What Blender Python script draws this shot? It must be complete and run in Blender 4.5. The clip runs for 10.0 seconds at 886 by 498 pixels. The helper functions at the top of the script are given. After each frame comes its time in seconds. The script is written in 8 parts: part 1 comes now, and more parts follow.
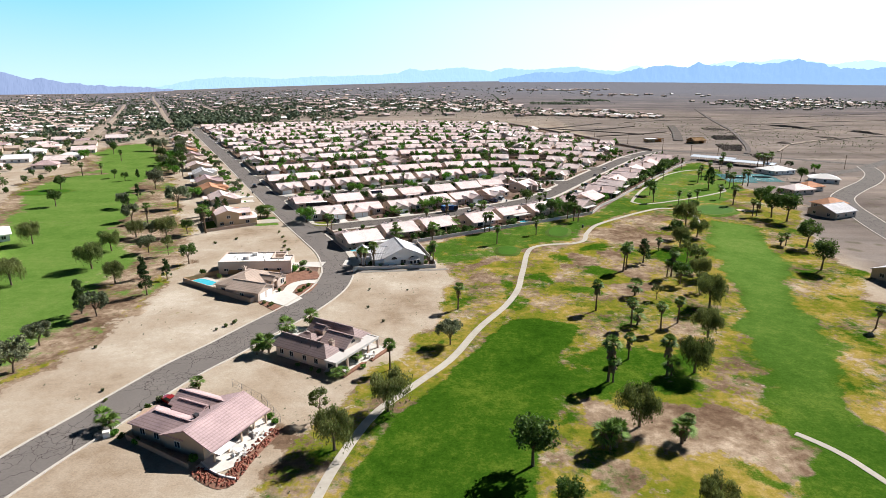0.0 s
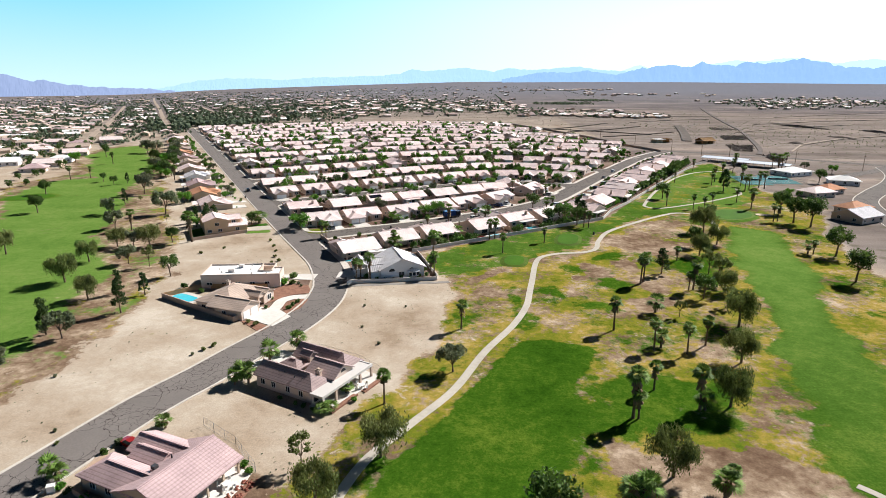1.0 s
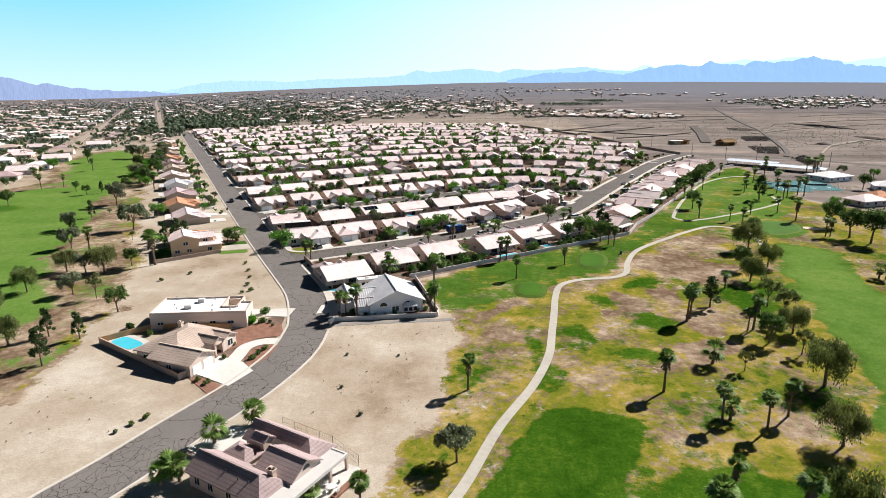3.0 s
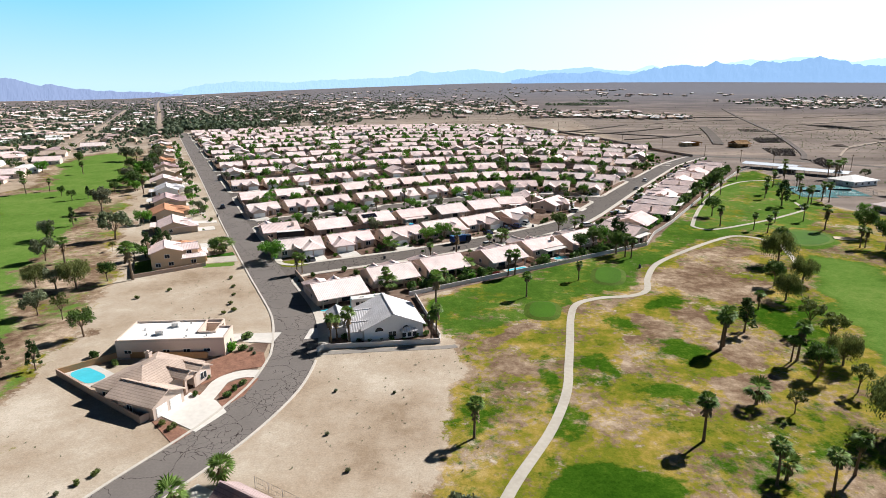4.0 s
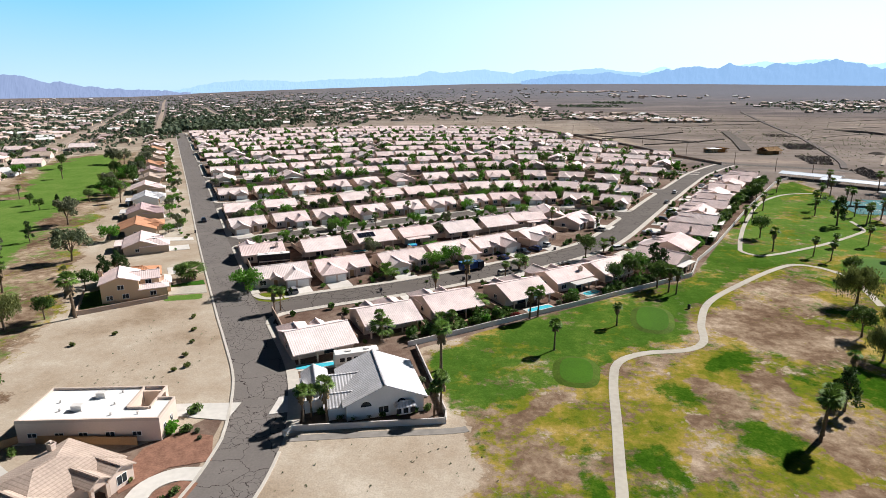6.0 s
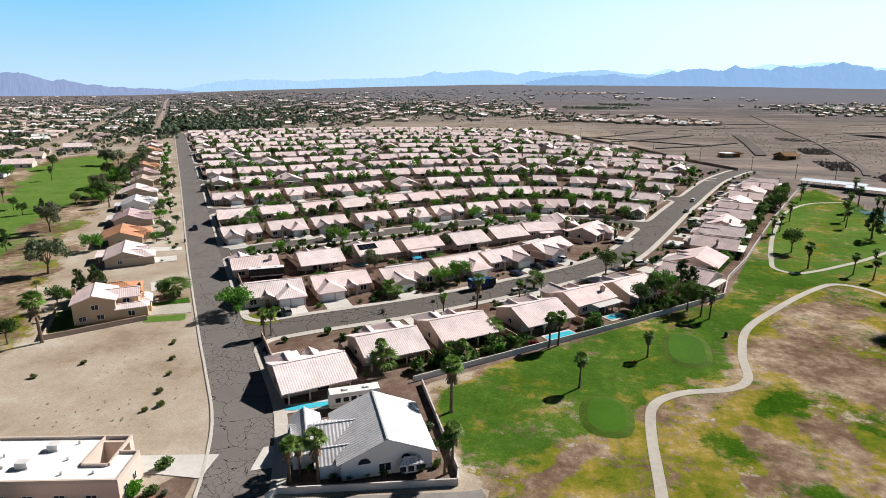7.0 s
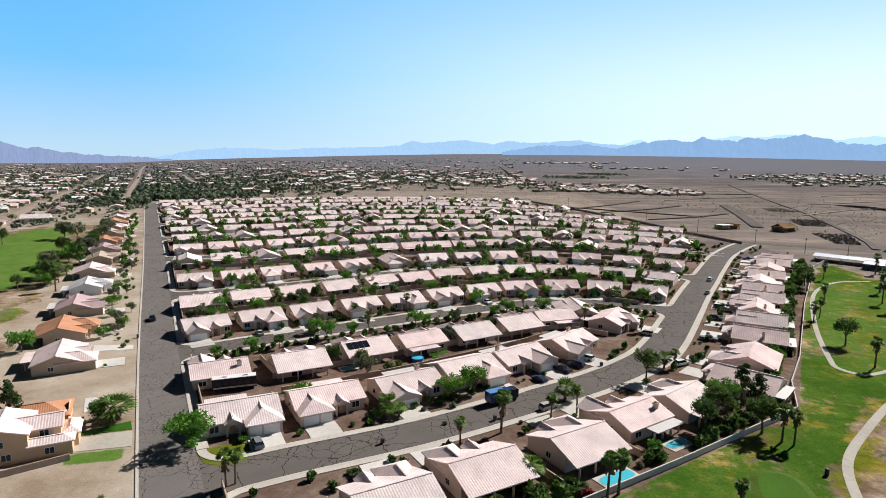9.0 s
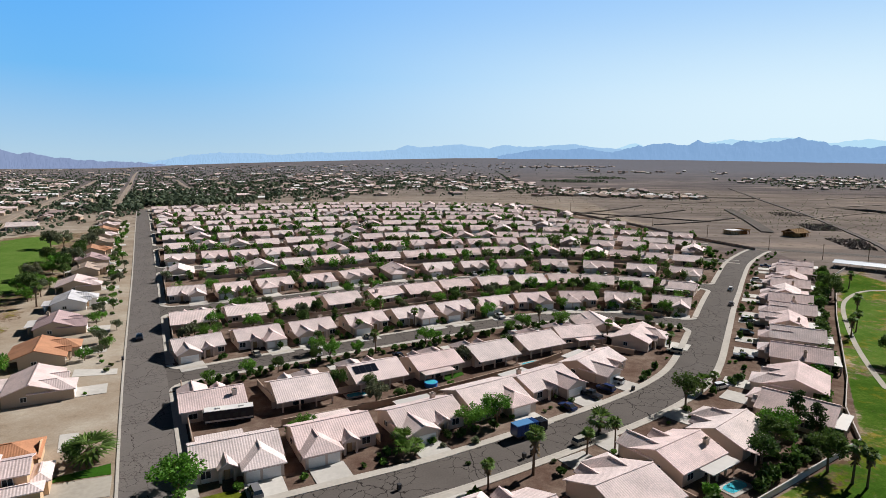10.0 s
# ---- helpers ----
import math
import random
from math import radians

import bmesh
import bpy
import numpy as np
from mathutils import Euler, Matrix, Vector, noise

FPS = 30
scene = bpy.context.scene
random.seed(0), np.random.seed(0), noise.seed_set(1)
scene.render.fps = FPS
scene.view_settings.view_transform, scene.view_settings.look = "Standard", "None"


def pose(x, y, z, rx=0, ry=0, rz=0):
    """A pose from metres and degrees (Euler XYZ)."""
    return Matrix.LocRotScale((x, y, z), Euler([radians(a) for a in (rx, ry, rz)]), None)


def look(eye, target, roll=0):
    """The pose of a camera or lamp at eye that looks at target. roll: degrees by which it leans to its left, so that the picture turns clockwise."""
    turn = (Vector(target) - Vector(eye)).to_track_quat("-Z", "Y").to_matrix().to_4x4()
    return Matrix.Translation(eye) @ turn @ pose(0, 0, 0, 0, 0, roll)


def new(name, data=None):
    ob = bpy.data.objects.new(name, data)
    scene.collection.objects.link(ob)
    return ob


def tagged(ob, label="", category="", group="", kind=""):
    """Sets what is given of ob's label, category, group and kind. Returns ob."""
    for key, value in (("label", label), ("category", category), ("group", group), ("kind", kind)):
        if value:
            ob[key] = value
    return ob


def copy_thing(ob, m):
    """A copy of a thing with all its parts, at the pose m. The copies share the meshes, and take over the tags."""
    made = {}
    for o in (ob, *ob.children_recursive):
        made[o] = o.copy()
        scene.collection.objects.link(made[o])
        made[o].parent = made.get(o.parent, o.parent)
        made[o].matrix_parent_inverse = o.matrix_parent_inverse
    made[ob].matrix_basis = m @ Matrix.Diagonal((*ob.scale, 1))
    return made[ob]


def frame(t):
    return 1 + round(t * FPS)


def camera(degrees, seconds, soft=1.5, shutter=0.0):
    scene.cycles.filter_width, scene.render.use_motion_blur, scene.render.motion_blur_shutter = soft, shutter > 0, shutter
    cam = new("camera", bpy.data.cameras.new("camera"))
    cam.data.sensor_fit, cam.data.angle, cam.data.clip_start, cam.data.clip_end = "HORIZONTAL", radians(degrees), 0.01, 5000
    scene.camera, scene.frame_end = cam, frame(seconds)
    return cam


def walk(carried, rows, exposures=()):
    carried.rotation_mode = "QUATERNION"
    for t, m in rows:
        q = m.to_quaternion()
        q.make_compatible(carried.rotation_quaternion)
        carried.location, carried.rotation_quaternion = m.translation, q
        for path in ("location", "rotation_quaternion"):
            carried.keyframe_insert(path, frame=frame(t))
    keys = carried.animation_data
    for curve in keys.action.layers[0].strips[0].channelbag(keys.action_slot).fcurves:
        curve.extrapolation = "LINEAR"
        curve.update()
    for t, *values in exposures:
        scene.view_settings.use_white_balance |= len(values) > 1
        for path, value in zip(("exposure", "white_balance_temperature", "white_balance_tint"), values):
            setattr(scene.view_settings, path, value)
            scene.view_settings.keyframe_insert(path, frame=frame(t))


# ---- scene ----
cam = camera(73.60, 10.0, soft=0.45)
PATH = [
    (0, (9.954, -8.695, 63.526), (9.877, -6.774, 62.975), 0.30),
    (0.5, (9.722, -0.872, 63.037), (9.641, 1.049, 62.487), 0.20),
    (1, (9.585, 7.565, 62.391), (9.499, 9.486, 61.842), 0.10),
    (1.5, (9.599, 15.851, 61.852), (9.511, 17.772, 61.305), -0.10),
    (2, (9.345, 24.815, 61.159), (9.252, 26.737, 60.613), -0.20),
    (2.5, (9.206, 33.368, 60.852), (9.107, 35.290, 60.306), -0.20),
    (4, (8.289, 59.631, 59.919), (8.171, 61.552, 59.376), -0.30),
    (4.5, (7.893, 68.147, 59.914), (7.770, 70.068, 59.370), -0.20),
    (5, (7.456, 76.949, 59.878), (7.326, 78.870, 59.335), -0.20),
    (5.5, (6.878, 85.750, 59.779), (6.741, 87.670, 59.236), -0.10),
    (7, (2.985, 111.283, 59.639), (2.834, 113.203, 59.098), 0.50),
    (7.5, (0.741, 119.303, 59.643), (0.591, 121.222, 59.100), 0.60),
    (8, (-1.820, 127.191, 59.903), (-1.965, 129.111, 59.360), 0.70),
    (8.1, (-2.425, 128.872, 59.942), (-2.571, 130.792, 59.402), 0.73),
    (8.2, (-2.989, 130.462, 59.976), (-3.136, 132.385, 59.444), 0.75),
    (8.3, (-3.563, 132.050, 60.005), (-3.707, 133.975, 59.483), 0.76),
    (8.4, (-4.146, 133.636, 60.029), (-4.290, 135.565, 59.522), 0.77),
    (8.5, (-4.789, 135.306, 60.050), (-4.921, 137.241, 59.562), 0.80),
    (8.6, (-5.372, 136.850, 60.080), (-5.505, 138.790, 59.616), 0.80),
    (8.7, (-5.965, 138.395, 60.100), (-6.088, 140.344, 59.665), 0.79),
    (8.8, (-6.563, 139.930, 60.120), (-6.675, 141.886, 59.720), 0.78),
    (8.9, (-7.165, 141.452, 60.130), (-7.264, 143.417, 59.768), 0.77),
    (9, (-7.762, 142.946, 60.140), (-7.842, 144.918, 59.817), 0.75),
    (9.1, (-8.416, 144.334, 60.130), (-8.496, 146.308, 59.820), 0.70),
    (9.2, (-9.017, 145.855, 60.120), (-9.094, 147.830, 59.812), 0.68),
    (9.3, (-9.615, 147.383, 60.110), (-9.689, 149.357, 59.801), 0.67),
    (9.5, (-10.859, 150.333, 60.070), (-10.924, 152.308, 59.761), 0.60),
    (10, (-13.737, 158.313, 60.000), (-13.801, 160.288, 59.691), 0.55),
]
walk(cam, [(t, look(eye, aim, roll)) for t, eye, aim, roll in PATH],
     exposures=((0, 0.8), (2.5, 0.84), (4.5, 0.69), (5.5, 0.67), (7.5, 0.48), (8.5, 0.48), (9.2, 0.36), (10, 0.16)))

# ---- light ----
SUN_DIR = Vector((0.576, 0.537, 0.616)).normalized()
world = bpy.data.worlds.new("sky")
scene.world = world
world.use_nodes = True
wn = world.node_tree
sky = wn.nodes.new("ShaderNodeTexSky")
sky.sky_type = "NISHITA"
sky.sun_disc = False
sky.sun_elevation = math.asin(SUN_DIR.z)
sky.sun_rotation = math.atan2(SUN_DIR.x, SUN_DIR.y)
sky.altitude = 200
sky.air_density = 1.0
sky.dust_density = 1.4
sky.ozone_density = 2.0
wn.nodes["Background"].inputs["Strength"].default_value = 0.055
tone = wn.nodes.new("ShaderNodeVectorMath")
tone.operation = "MULTIPLY"
tone.inputs[1].default_value = (0.031, 0.050, 0.080)
wn.links.new(sky.outputs["Color"], tone.inputs[0])
# pale dust haze low over the horizon
where = wn.nodes.new("ShaderNodeTexCoord")
split = wn.nodes.new("ShaderNodeSeparateXYZ")
wn.links.new(where.outputs["Generated"], split.inputs[0])
low = wn.nodes.new("ShaderNodeMapRange")
low.interpolation_type = "SMOOTHSTEP"
for key, value in (("From Min", 0.27), ("From Max", 0.32), ("To Min", 0.97), ("To Max", 0.0)):
    low.inputs[key].default_value = value
wn.links.new(split.outputs["Z"], low.inputs["Value"])
blue = wn.nodes.new("ShaderNodeValToRGB")
stops = blue.color_ramp.elements
stops.new(0.45)
for stop, (at, tone_rgb) in zip(stops, ((0.0, (0.48, 0.69, 0.86)), (0.45, (0.19, 0.54, 0.98)), (1.0, (0.10, 0.44, 1.04)))):
    stop.position, stop.color = at, (*tone_rgb, 1)
spread = wn.nodes.new("ShaderNodeMapRange")
spread.inputs["From Max"].default_value = 0.27
wn.links.new(split.outputs["Z"], spread.inputs["Value"])
wn.links.new(spread.outputs["Result"], blue.inputs["Fac"])
# the air glows towards the sun
facing = wn.nodes.new("ShaderNodeVectorMath")
facing.operation = "DOT_PRODUCT"
facing.inputs[1].default_value = SUN_DIR
wn.links.new(where.outputs["Generated"], facing.inputs[0])
glow = wn.nodes.new("ShaderNodeMapRange")
glow.interpolation_type = "SMOOTHSTEP"
for key, value in (("From Min", 0.18), ("From Max", 1.0), ("To Min", 0.0), ("To Max", 1.0)):
    glow.inputs[key].default_value = value
wn.links.new(facing.outputs["Value"], glow.inputs["Value"])
white = wn.nodes.new("ShaderNodeMix")
white.data_type = "RGBA"
white.inputs["B"].default_value = (0.86, 1.03, 1.10, 1)
thin = wn.nodes.new("ShaderNodeMapRange")
thin.interpolation_type = "SMOOTHSTEP"
for key, value in (("From Min", 0.06), ("From Max", 0.26), ("To Min", 1.0), ("To Max", 0.42)):
    thin.inputs[key].default_value = value
wn.links.new(split.outputs["Z"], thin.inputs["Value"])
veil = wn.nodes.new("ShaderNodeMath")
veil.operation = "MULTIPLY"
wn.links.new(glow.outputs["Result"], veil.inputs[0])
wn.links.new(thin.outputs["Result"], veil.inputs[1])
wn.links.new(veil.outputs[0], white.inputs["Factor"])
wn.links.new(blue.outputs["Color"], white.inputs["A"])
lift = wn.nodes.new("ShaderNodeVectorMath")
lift.operation = "SCALE"
lift.inputs["Scale"].default_value = 16.0
wn.links.new(white.outputs["Result"], lift.inputs[0])
away = wn.nodes.new("ShaderNodeMapRange")
away.interpolation_type = "SMOOTHSTEP"
for key, value in (("From Min", -0.6), ("From Max", 0.1), ("To Min", 1.8), ("To Max", 15.5)):
    away.inputs[key].default_value = value
wn.links.new(facing.outputs["Value"], away.inputs["Value"])
wn.links.new(away.outputs["Result"], lift.inputs["Scale"])
haze = wn.nodes.new("ShaderNodeMix")
haze.data_type = "RGBA"
wn.links.new(low.outputs["Result"], haze.inputs["Factor"])
wn.links.new(tone.outputs["Vector"], haze.inputs["A"])
wn.links.new(lift.outputs["Vector"], haze.inputs["B"])
wn.links.new(haze.outputs["Result"], wn.nodes["Background"].inputs["Color"])

sun = new("sun", bpy.data.lights.new("sun", "SUN"))
sun.data.energy = 5.0
sun.data.angle = radians(0.53)
sun.data.color = (1.0, 0.965, 0.93)
sun.matrix_world = look(SUN_DIR * 300, (0, 0, 0))


# ---- materials ----
def material(name, color, rough=0.85, vary=0.12, fine=3.0, coarse=0.25, bump=0.0, metal=0.0, rnd=0.0, tint=None):
    """Plain surface with colour variation at two scales, relief and a shift from object to object."""
    m = bpy.data.materials.new(name)
    m.use_nodes = True
    nt = m.node_tree
    n, l = nt.nodes, nt.links
    b = n["Principled BSDF"]
    b.inputs["Roughness"].default_value = rough
    b.inputs["Metallic"].default_value = metal
    b.inputs["Specular IOR Level"].default_value = 0.25 if rough < 0.8 else 0.06
    geo = n.new("ShaderNodeNewGeometry")
    a = n.new("ShaderNodeTexNoise")
    a.inputs["Scale"].default_value = fine
    a.inputs["Detail"].default_value = 6
    c = n.new("ShaderNodeTexNoise")
    c.inputs["Scale"].default_value = coarse
    c.inputs["Detail"].default_value = 3
    for t in (a, c):
        l.new(geo.outputs["Position"], t.inputs["Vector"])
    add = n.new("ShaderNodeMath")
    add.operation = "ADD"
    l.new(a.outputs["Fac"], add.inputs[0])
    l.new(c.outputs["Fac"], add.inputs[1])
    ramp = n.new("ShaderNodeMapRange")
    ramp.inputs["From Min"].default_value = 0.6
    ramp.inputs["From Max"].default_value = 1.4
    ramp.inputs["To Min"].default_value = 1 - vary
    ramp.inputs["To Max"].default_value = 1 + vary
    l.new(add.outputs[0], ramp.inputs["Value"])
    val = ramp.outputs["Result"]
    if rnd:
        info = n.new("ShaderNodeObjectInfo")
        r2 = n.new("ShaderNodeMapRange")
        r2.inputs["To Min"].default_value = 1 - rnd
        r2.inputs["To Max"].default_value = 1 + rnd
        l.new(info.outputs["Random"], r2.inputs["Value"])
        mul = n.new("ShaderNodeMath")
        mul.operation = "MULTIPLY"
        l.new(val, mul.inputs[0])
        l.new(r2.outputs["Result"], mul.inputs[1])
        val = mul.outputs[0]
    src = None
    if tint:
        info = n.new("ShaderNodeObjectInfo")
        mixc = n.new("ShaderNodeMix")
        mixc.data_type = "RGBA"
        mixc.inputs["A"].default_value = (*color, 1)
        mixc.inputs["B"].default_value = (*tint, 1)
        frac = n.new("ShaderNodeMath")
        frac.operation = "MULTIPLY"
        frac.inputs[1].default_value = 7.31
        fr2 = n.new("ShaderNodeMath")
        fr2.operation = "FRACT"
        l.new(info.outputs["Random"], frac.inputs[0])
        l.new(frac.outputs[0], fr2.inputs[0])
        l.new(fr2.outputs[0], mixc.inputs["Factor"])
        src = mixc.outputs["Result"]
    vm = n.new("ShaderNodeVectorMath")
    vm.operation = "SCALE"
    if src:
        l.new(src, vm.inputs[0])
    else:
        vm.inputs[0].default_value = color
    l.new(val, vm.inputs["Scale"])
    l.new(vm.outputs["Vector"], b.inputs["Base Color"])
    if bump:
        bp = n.new("ShaderNodeBump")
        bp.inputs["Strength"].default_value = bump
        bp.inputs["Distance"].default_value = 0.05
        l.new(a.outputs["Fac"], bp.inputs["Height"])
        l.new(bp.outputs["Normal"], b.inputs["Normal"])
    m["colour_socket"] = vm.name
    return m


def tile_roof(name, color, tint=None, rib=0.45, rnd=0.10, groove_shade=0.93, relief=0.28, course=0.0):
    """Barrel tile: ribs down the slope and courses across it, along the roof's own UV in metres."""
    m = material(name, color, rough=0.8, vary=0.26, fine=3.2, coarse=0.25, rnd=rnd, tint=tint)
    nt = m.node_tree
    n, l = nt.nodes, nt.links
    b = n["Principled BSDF"]
    uv = n.new("ShaderNodeUVMap")
    sep = n.new("ShaderNodeSeparateXYZ")
    l.new(uv.outputs["UV"], sep.inputs[0])

    def wave(sock, period, kind):
        k = n.new("ShaderNodeMath")
        k.operation = "MULTIPLY"
        k.inputs[1].default_value = (2 * math.pi if kind == "SINE" else 1.0) / period
        l.new(sock, k.inputs[0])
        s = n.new("ShaderNodeMath")
        s.operation = kind
        l.new(k.outputs[0], s.inputs[0])
        return s.outputs[0]

    ribs = wave(sep.outputs["X"], rib, "SINE")
    courses = wave(sep.outputs["Y"], 0.42, "FRACT")
    mx = n.new("ShaderNodeMath")
    mx.operation = "MULTIPLY_ADD"
    mx.inputs[1].default_value = 0.55
    l.new(courses, mx.inputs[0])
    l.new(ribs, mx.inputs[2])
    bp = n.new("ShaderNodeBump")
    bp.inputs["Strength"].default_value = relief
    bp.inputs["Distance"].default_value = 0.06
    l.new(mx.outputs[0], bp.inputs["Height"])
    l.new(bp.outputs["Normal"], b.inputs["Normal"])
    old = n[m["colour_socket"]]
    # shade in the valleys between ribs is darkened into the colour
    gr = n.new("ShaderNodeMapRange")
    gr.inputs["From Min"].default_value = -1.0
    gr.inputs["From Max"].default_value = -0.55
    gr.inputs["To Min"].default_value = groove_shade
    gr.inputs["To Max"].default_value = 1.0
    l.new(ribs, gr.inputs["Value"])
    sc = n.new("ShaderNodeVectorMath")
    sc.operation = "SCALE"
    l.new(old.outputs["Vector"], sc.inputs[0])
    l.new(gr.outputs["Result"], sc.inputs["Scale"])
    out = sc
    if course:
        # flat tile: the shade under each course is darkened into the colour
        lap_shade = n.new("ShaderNodeMapRange")
        lap_shade.inputs["From Min"].default_value = 0.10
        lap_shade.inputs["From Max"].default_value = 0.30
        lap_shade.inputs["To Min"].default_value = 0.72
        l.new(wave(sep.outputs["Y"], course, "FRACT"), lap_shade.inputs["Value"])
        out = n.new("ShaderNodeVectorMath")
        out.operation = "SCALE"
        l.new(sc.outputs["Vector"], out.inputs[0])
        l.new(lap_shade.outputs["Result"], out.inputs["Scale"])
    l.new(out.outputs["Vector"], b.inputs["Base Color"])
    return m


def leaf_material(name, color, tint, rnd=0.18):
    m = material(name, color, rough=0.7, vary=0.25, fine=1.3, coarse=0.3, rnd=rnd, tint=tint)
    nt = m.node_tree
    n, l = nt.nodes, nt.links
    b = n["Principled BSDF"]
    old = n[m["colour_socket"]]
    geo = n.new("ShaderNodeNewGeometry")
    mp = n.new("ShaderNodeMapRange")
    mp.inputs["To Min"].default_value = 0.55
    mp.inputs["To Max"].default_value = 1.45
    l.new(geo.outputs["Random Per Island"], mp.inputs["Value"])
    sc = n.new("ShaderNodeVectorMath")
    sc.operation = "SCALE"
    l.new(old.outputs["Vector"], sc.inputs[0])
    l.new(mp.outputs["Result"], sc.inputs["Scale"])
    l.new(sc.outputs["Vector"], b.inputs["Base Color"])
    tr = n.new("ShaderNodeBsdfTranslucent")
    l.new(sc.outputs["Vector"], tr.inputs["Color"])
    mix = n.new("ShaderNodeMixShader")
    mix.inputs["Fac"].default_value = 0.3
    l.new(b.outputs[0], mix.inputs[1])
    l.new(tr.outputs[0], mix.inputs[2])
    l.new(mix.outputs[0], n["Material Output"].inputs["Surface"])
    return m


def asphalt_material(name, color, crack, scale):
    """Sun-bleached asphalt with tar-sealed cracks."""
    m = material(name, color, rough=0.9, vary=0.16, fine=2.5, coarse=0.12, bump=0.2)
    nt = m.node_tree
    n, l = nt.nodes, nt.links
    b = n["Principled BSDF"]
    old = n[m["colour_socket"]]
    geo = n.new("ShaderNodeNewGeometry")
    wob = n.new("ShaderNodeTexNoise")
    wob.inputs["Scale"].default_value = 0.35
    wob.inputs["Detail"].default_value = 4
    l.new(geo.outputs["Position"], wob.inputs["Vector"])
    off = n.new("ShaderNodeVectorMath")
    off.operation = "MULTIPLY_ADD"
    off.inputs[1].default_value = (3.4, 3.4, 0)
    l.new(wob.outputs["Color"], off.inputs[0])
    l.new(geo.outputs["Position"], off.inputs[2])
    keep = None
    for size, width, gate in ((scale * 0.8, 0.0045, 0.0), (scale * 3.0, 0.012, 0.47)):
        v = n.new("ShaderNodeTexVoronoi")
        v.feature = "DISTANCE_TO_EDGE"
        v.voronoi_dimensions = "2D"
        v.inputs["Scale"].default_value = size
        l.new(off.outputs["Vector"], v.inputs["Vector"])
        k = n.new("ShaderNodeMapRange")
        k.inputs["From Min"].default_value = width
        k.inputs["From Max"].default_value = width * 2.2
        l.new(v.outputs["Distance"], k.inputs["Value"])
        s = k.outputs["Result"]
        if gate:
            g = n.new("ShaderNodeTexNoise")
            g.inputs["Scale"].default_value = 0.06
            l.new(geo.outputs["Position"], g.inputs["Vector"])
            gg = n.new("ShaderNodeMath")
            gg.operation = "LESS_THAN"
            gg.inputs[1].default_value = gate
            l.new(g.outputs["Fac"], gg.inputs[0])
            mx = n.new("ShaderNodeMath")
            mx.operation = "MAXIMUM"
            l.new(s, mx.inputs[0])
            l.new(gg.outputs[0], mx.inputs[1])
            s = mx.outputs[0]
        if keep is None:
            keep = s
        else:
            mn = n.new("ShaderNodeMath")
            mn.operation = "MINIMUM"
            l.new(keep, mn.inputs[0])
            l.new(s, mn.inputs[1])
            keep = mn.outputs[0]
    mixc = n.new("ShaderNodeMix")
    mixc.data_type = "RGBA"
    mixc.inputs["A"].default_value = (*crack, 1)
    l.new(keep, mixc.inputs["Factor"])
    l.new(old.outputs["Vector"], mixc.inputs["B"])
    l.new(mixc.outputs["Result"], b.inputs["Base Color"])
    return m


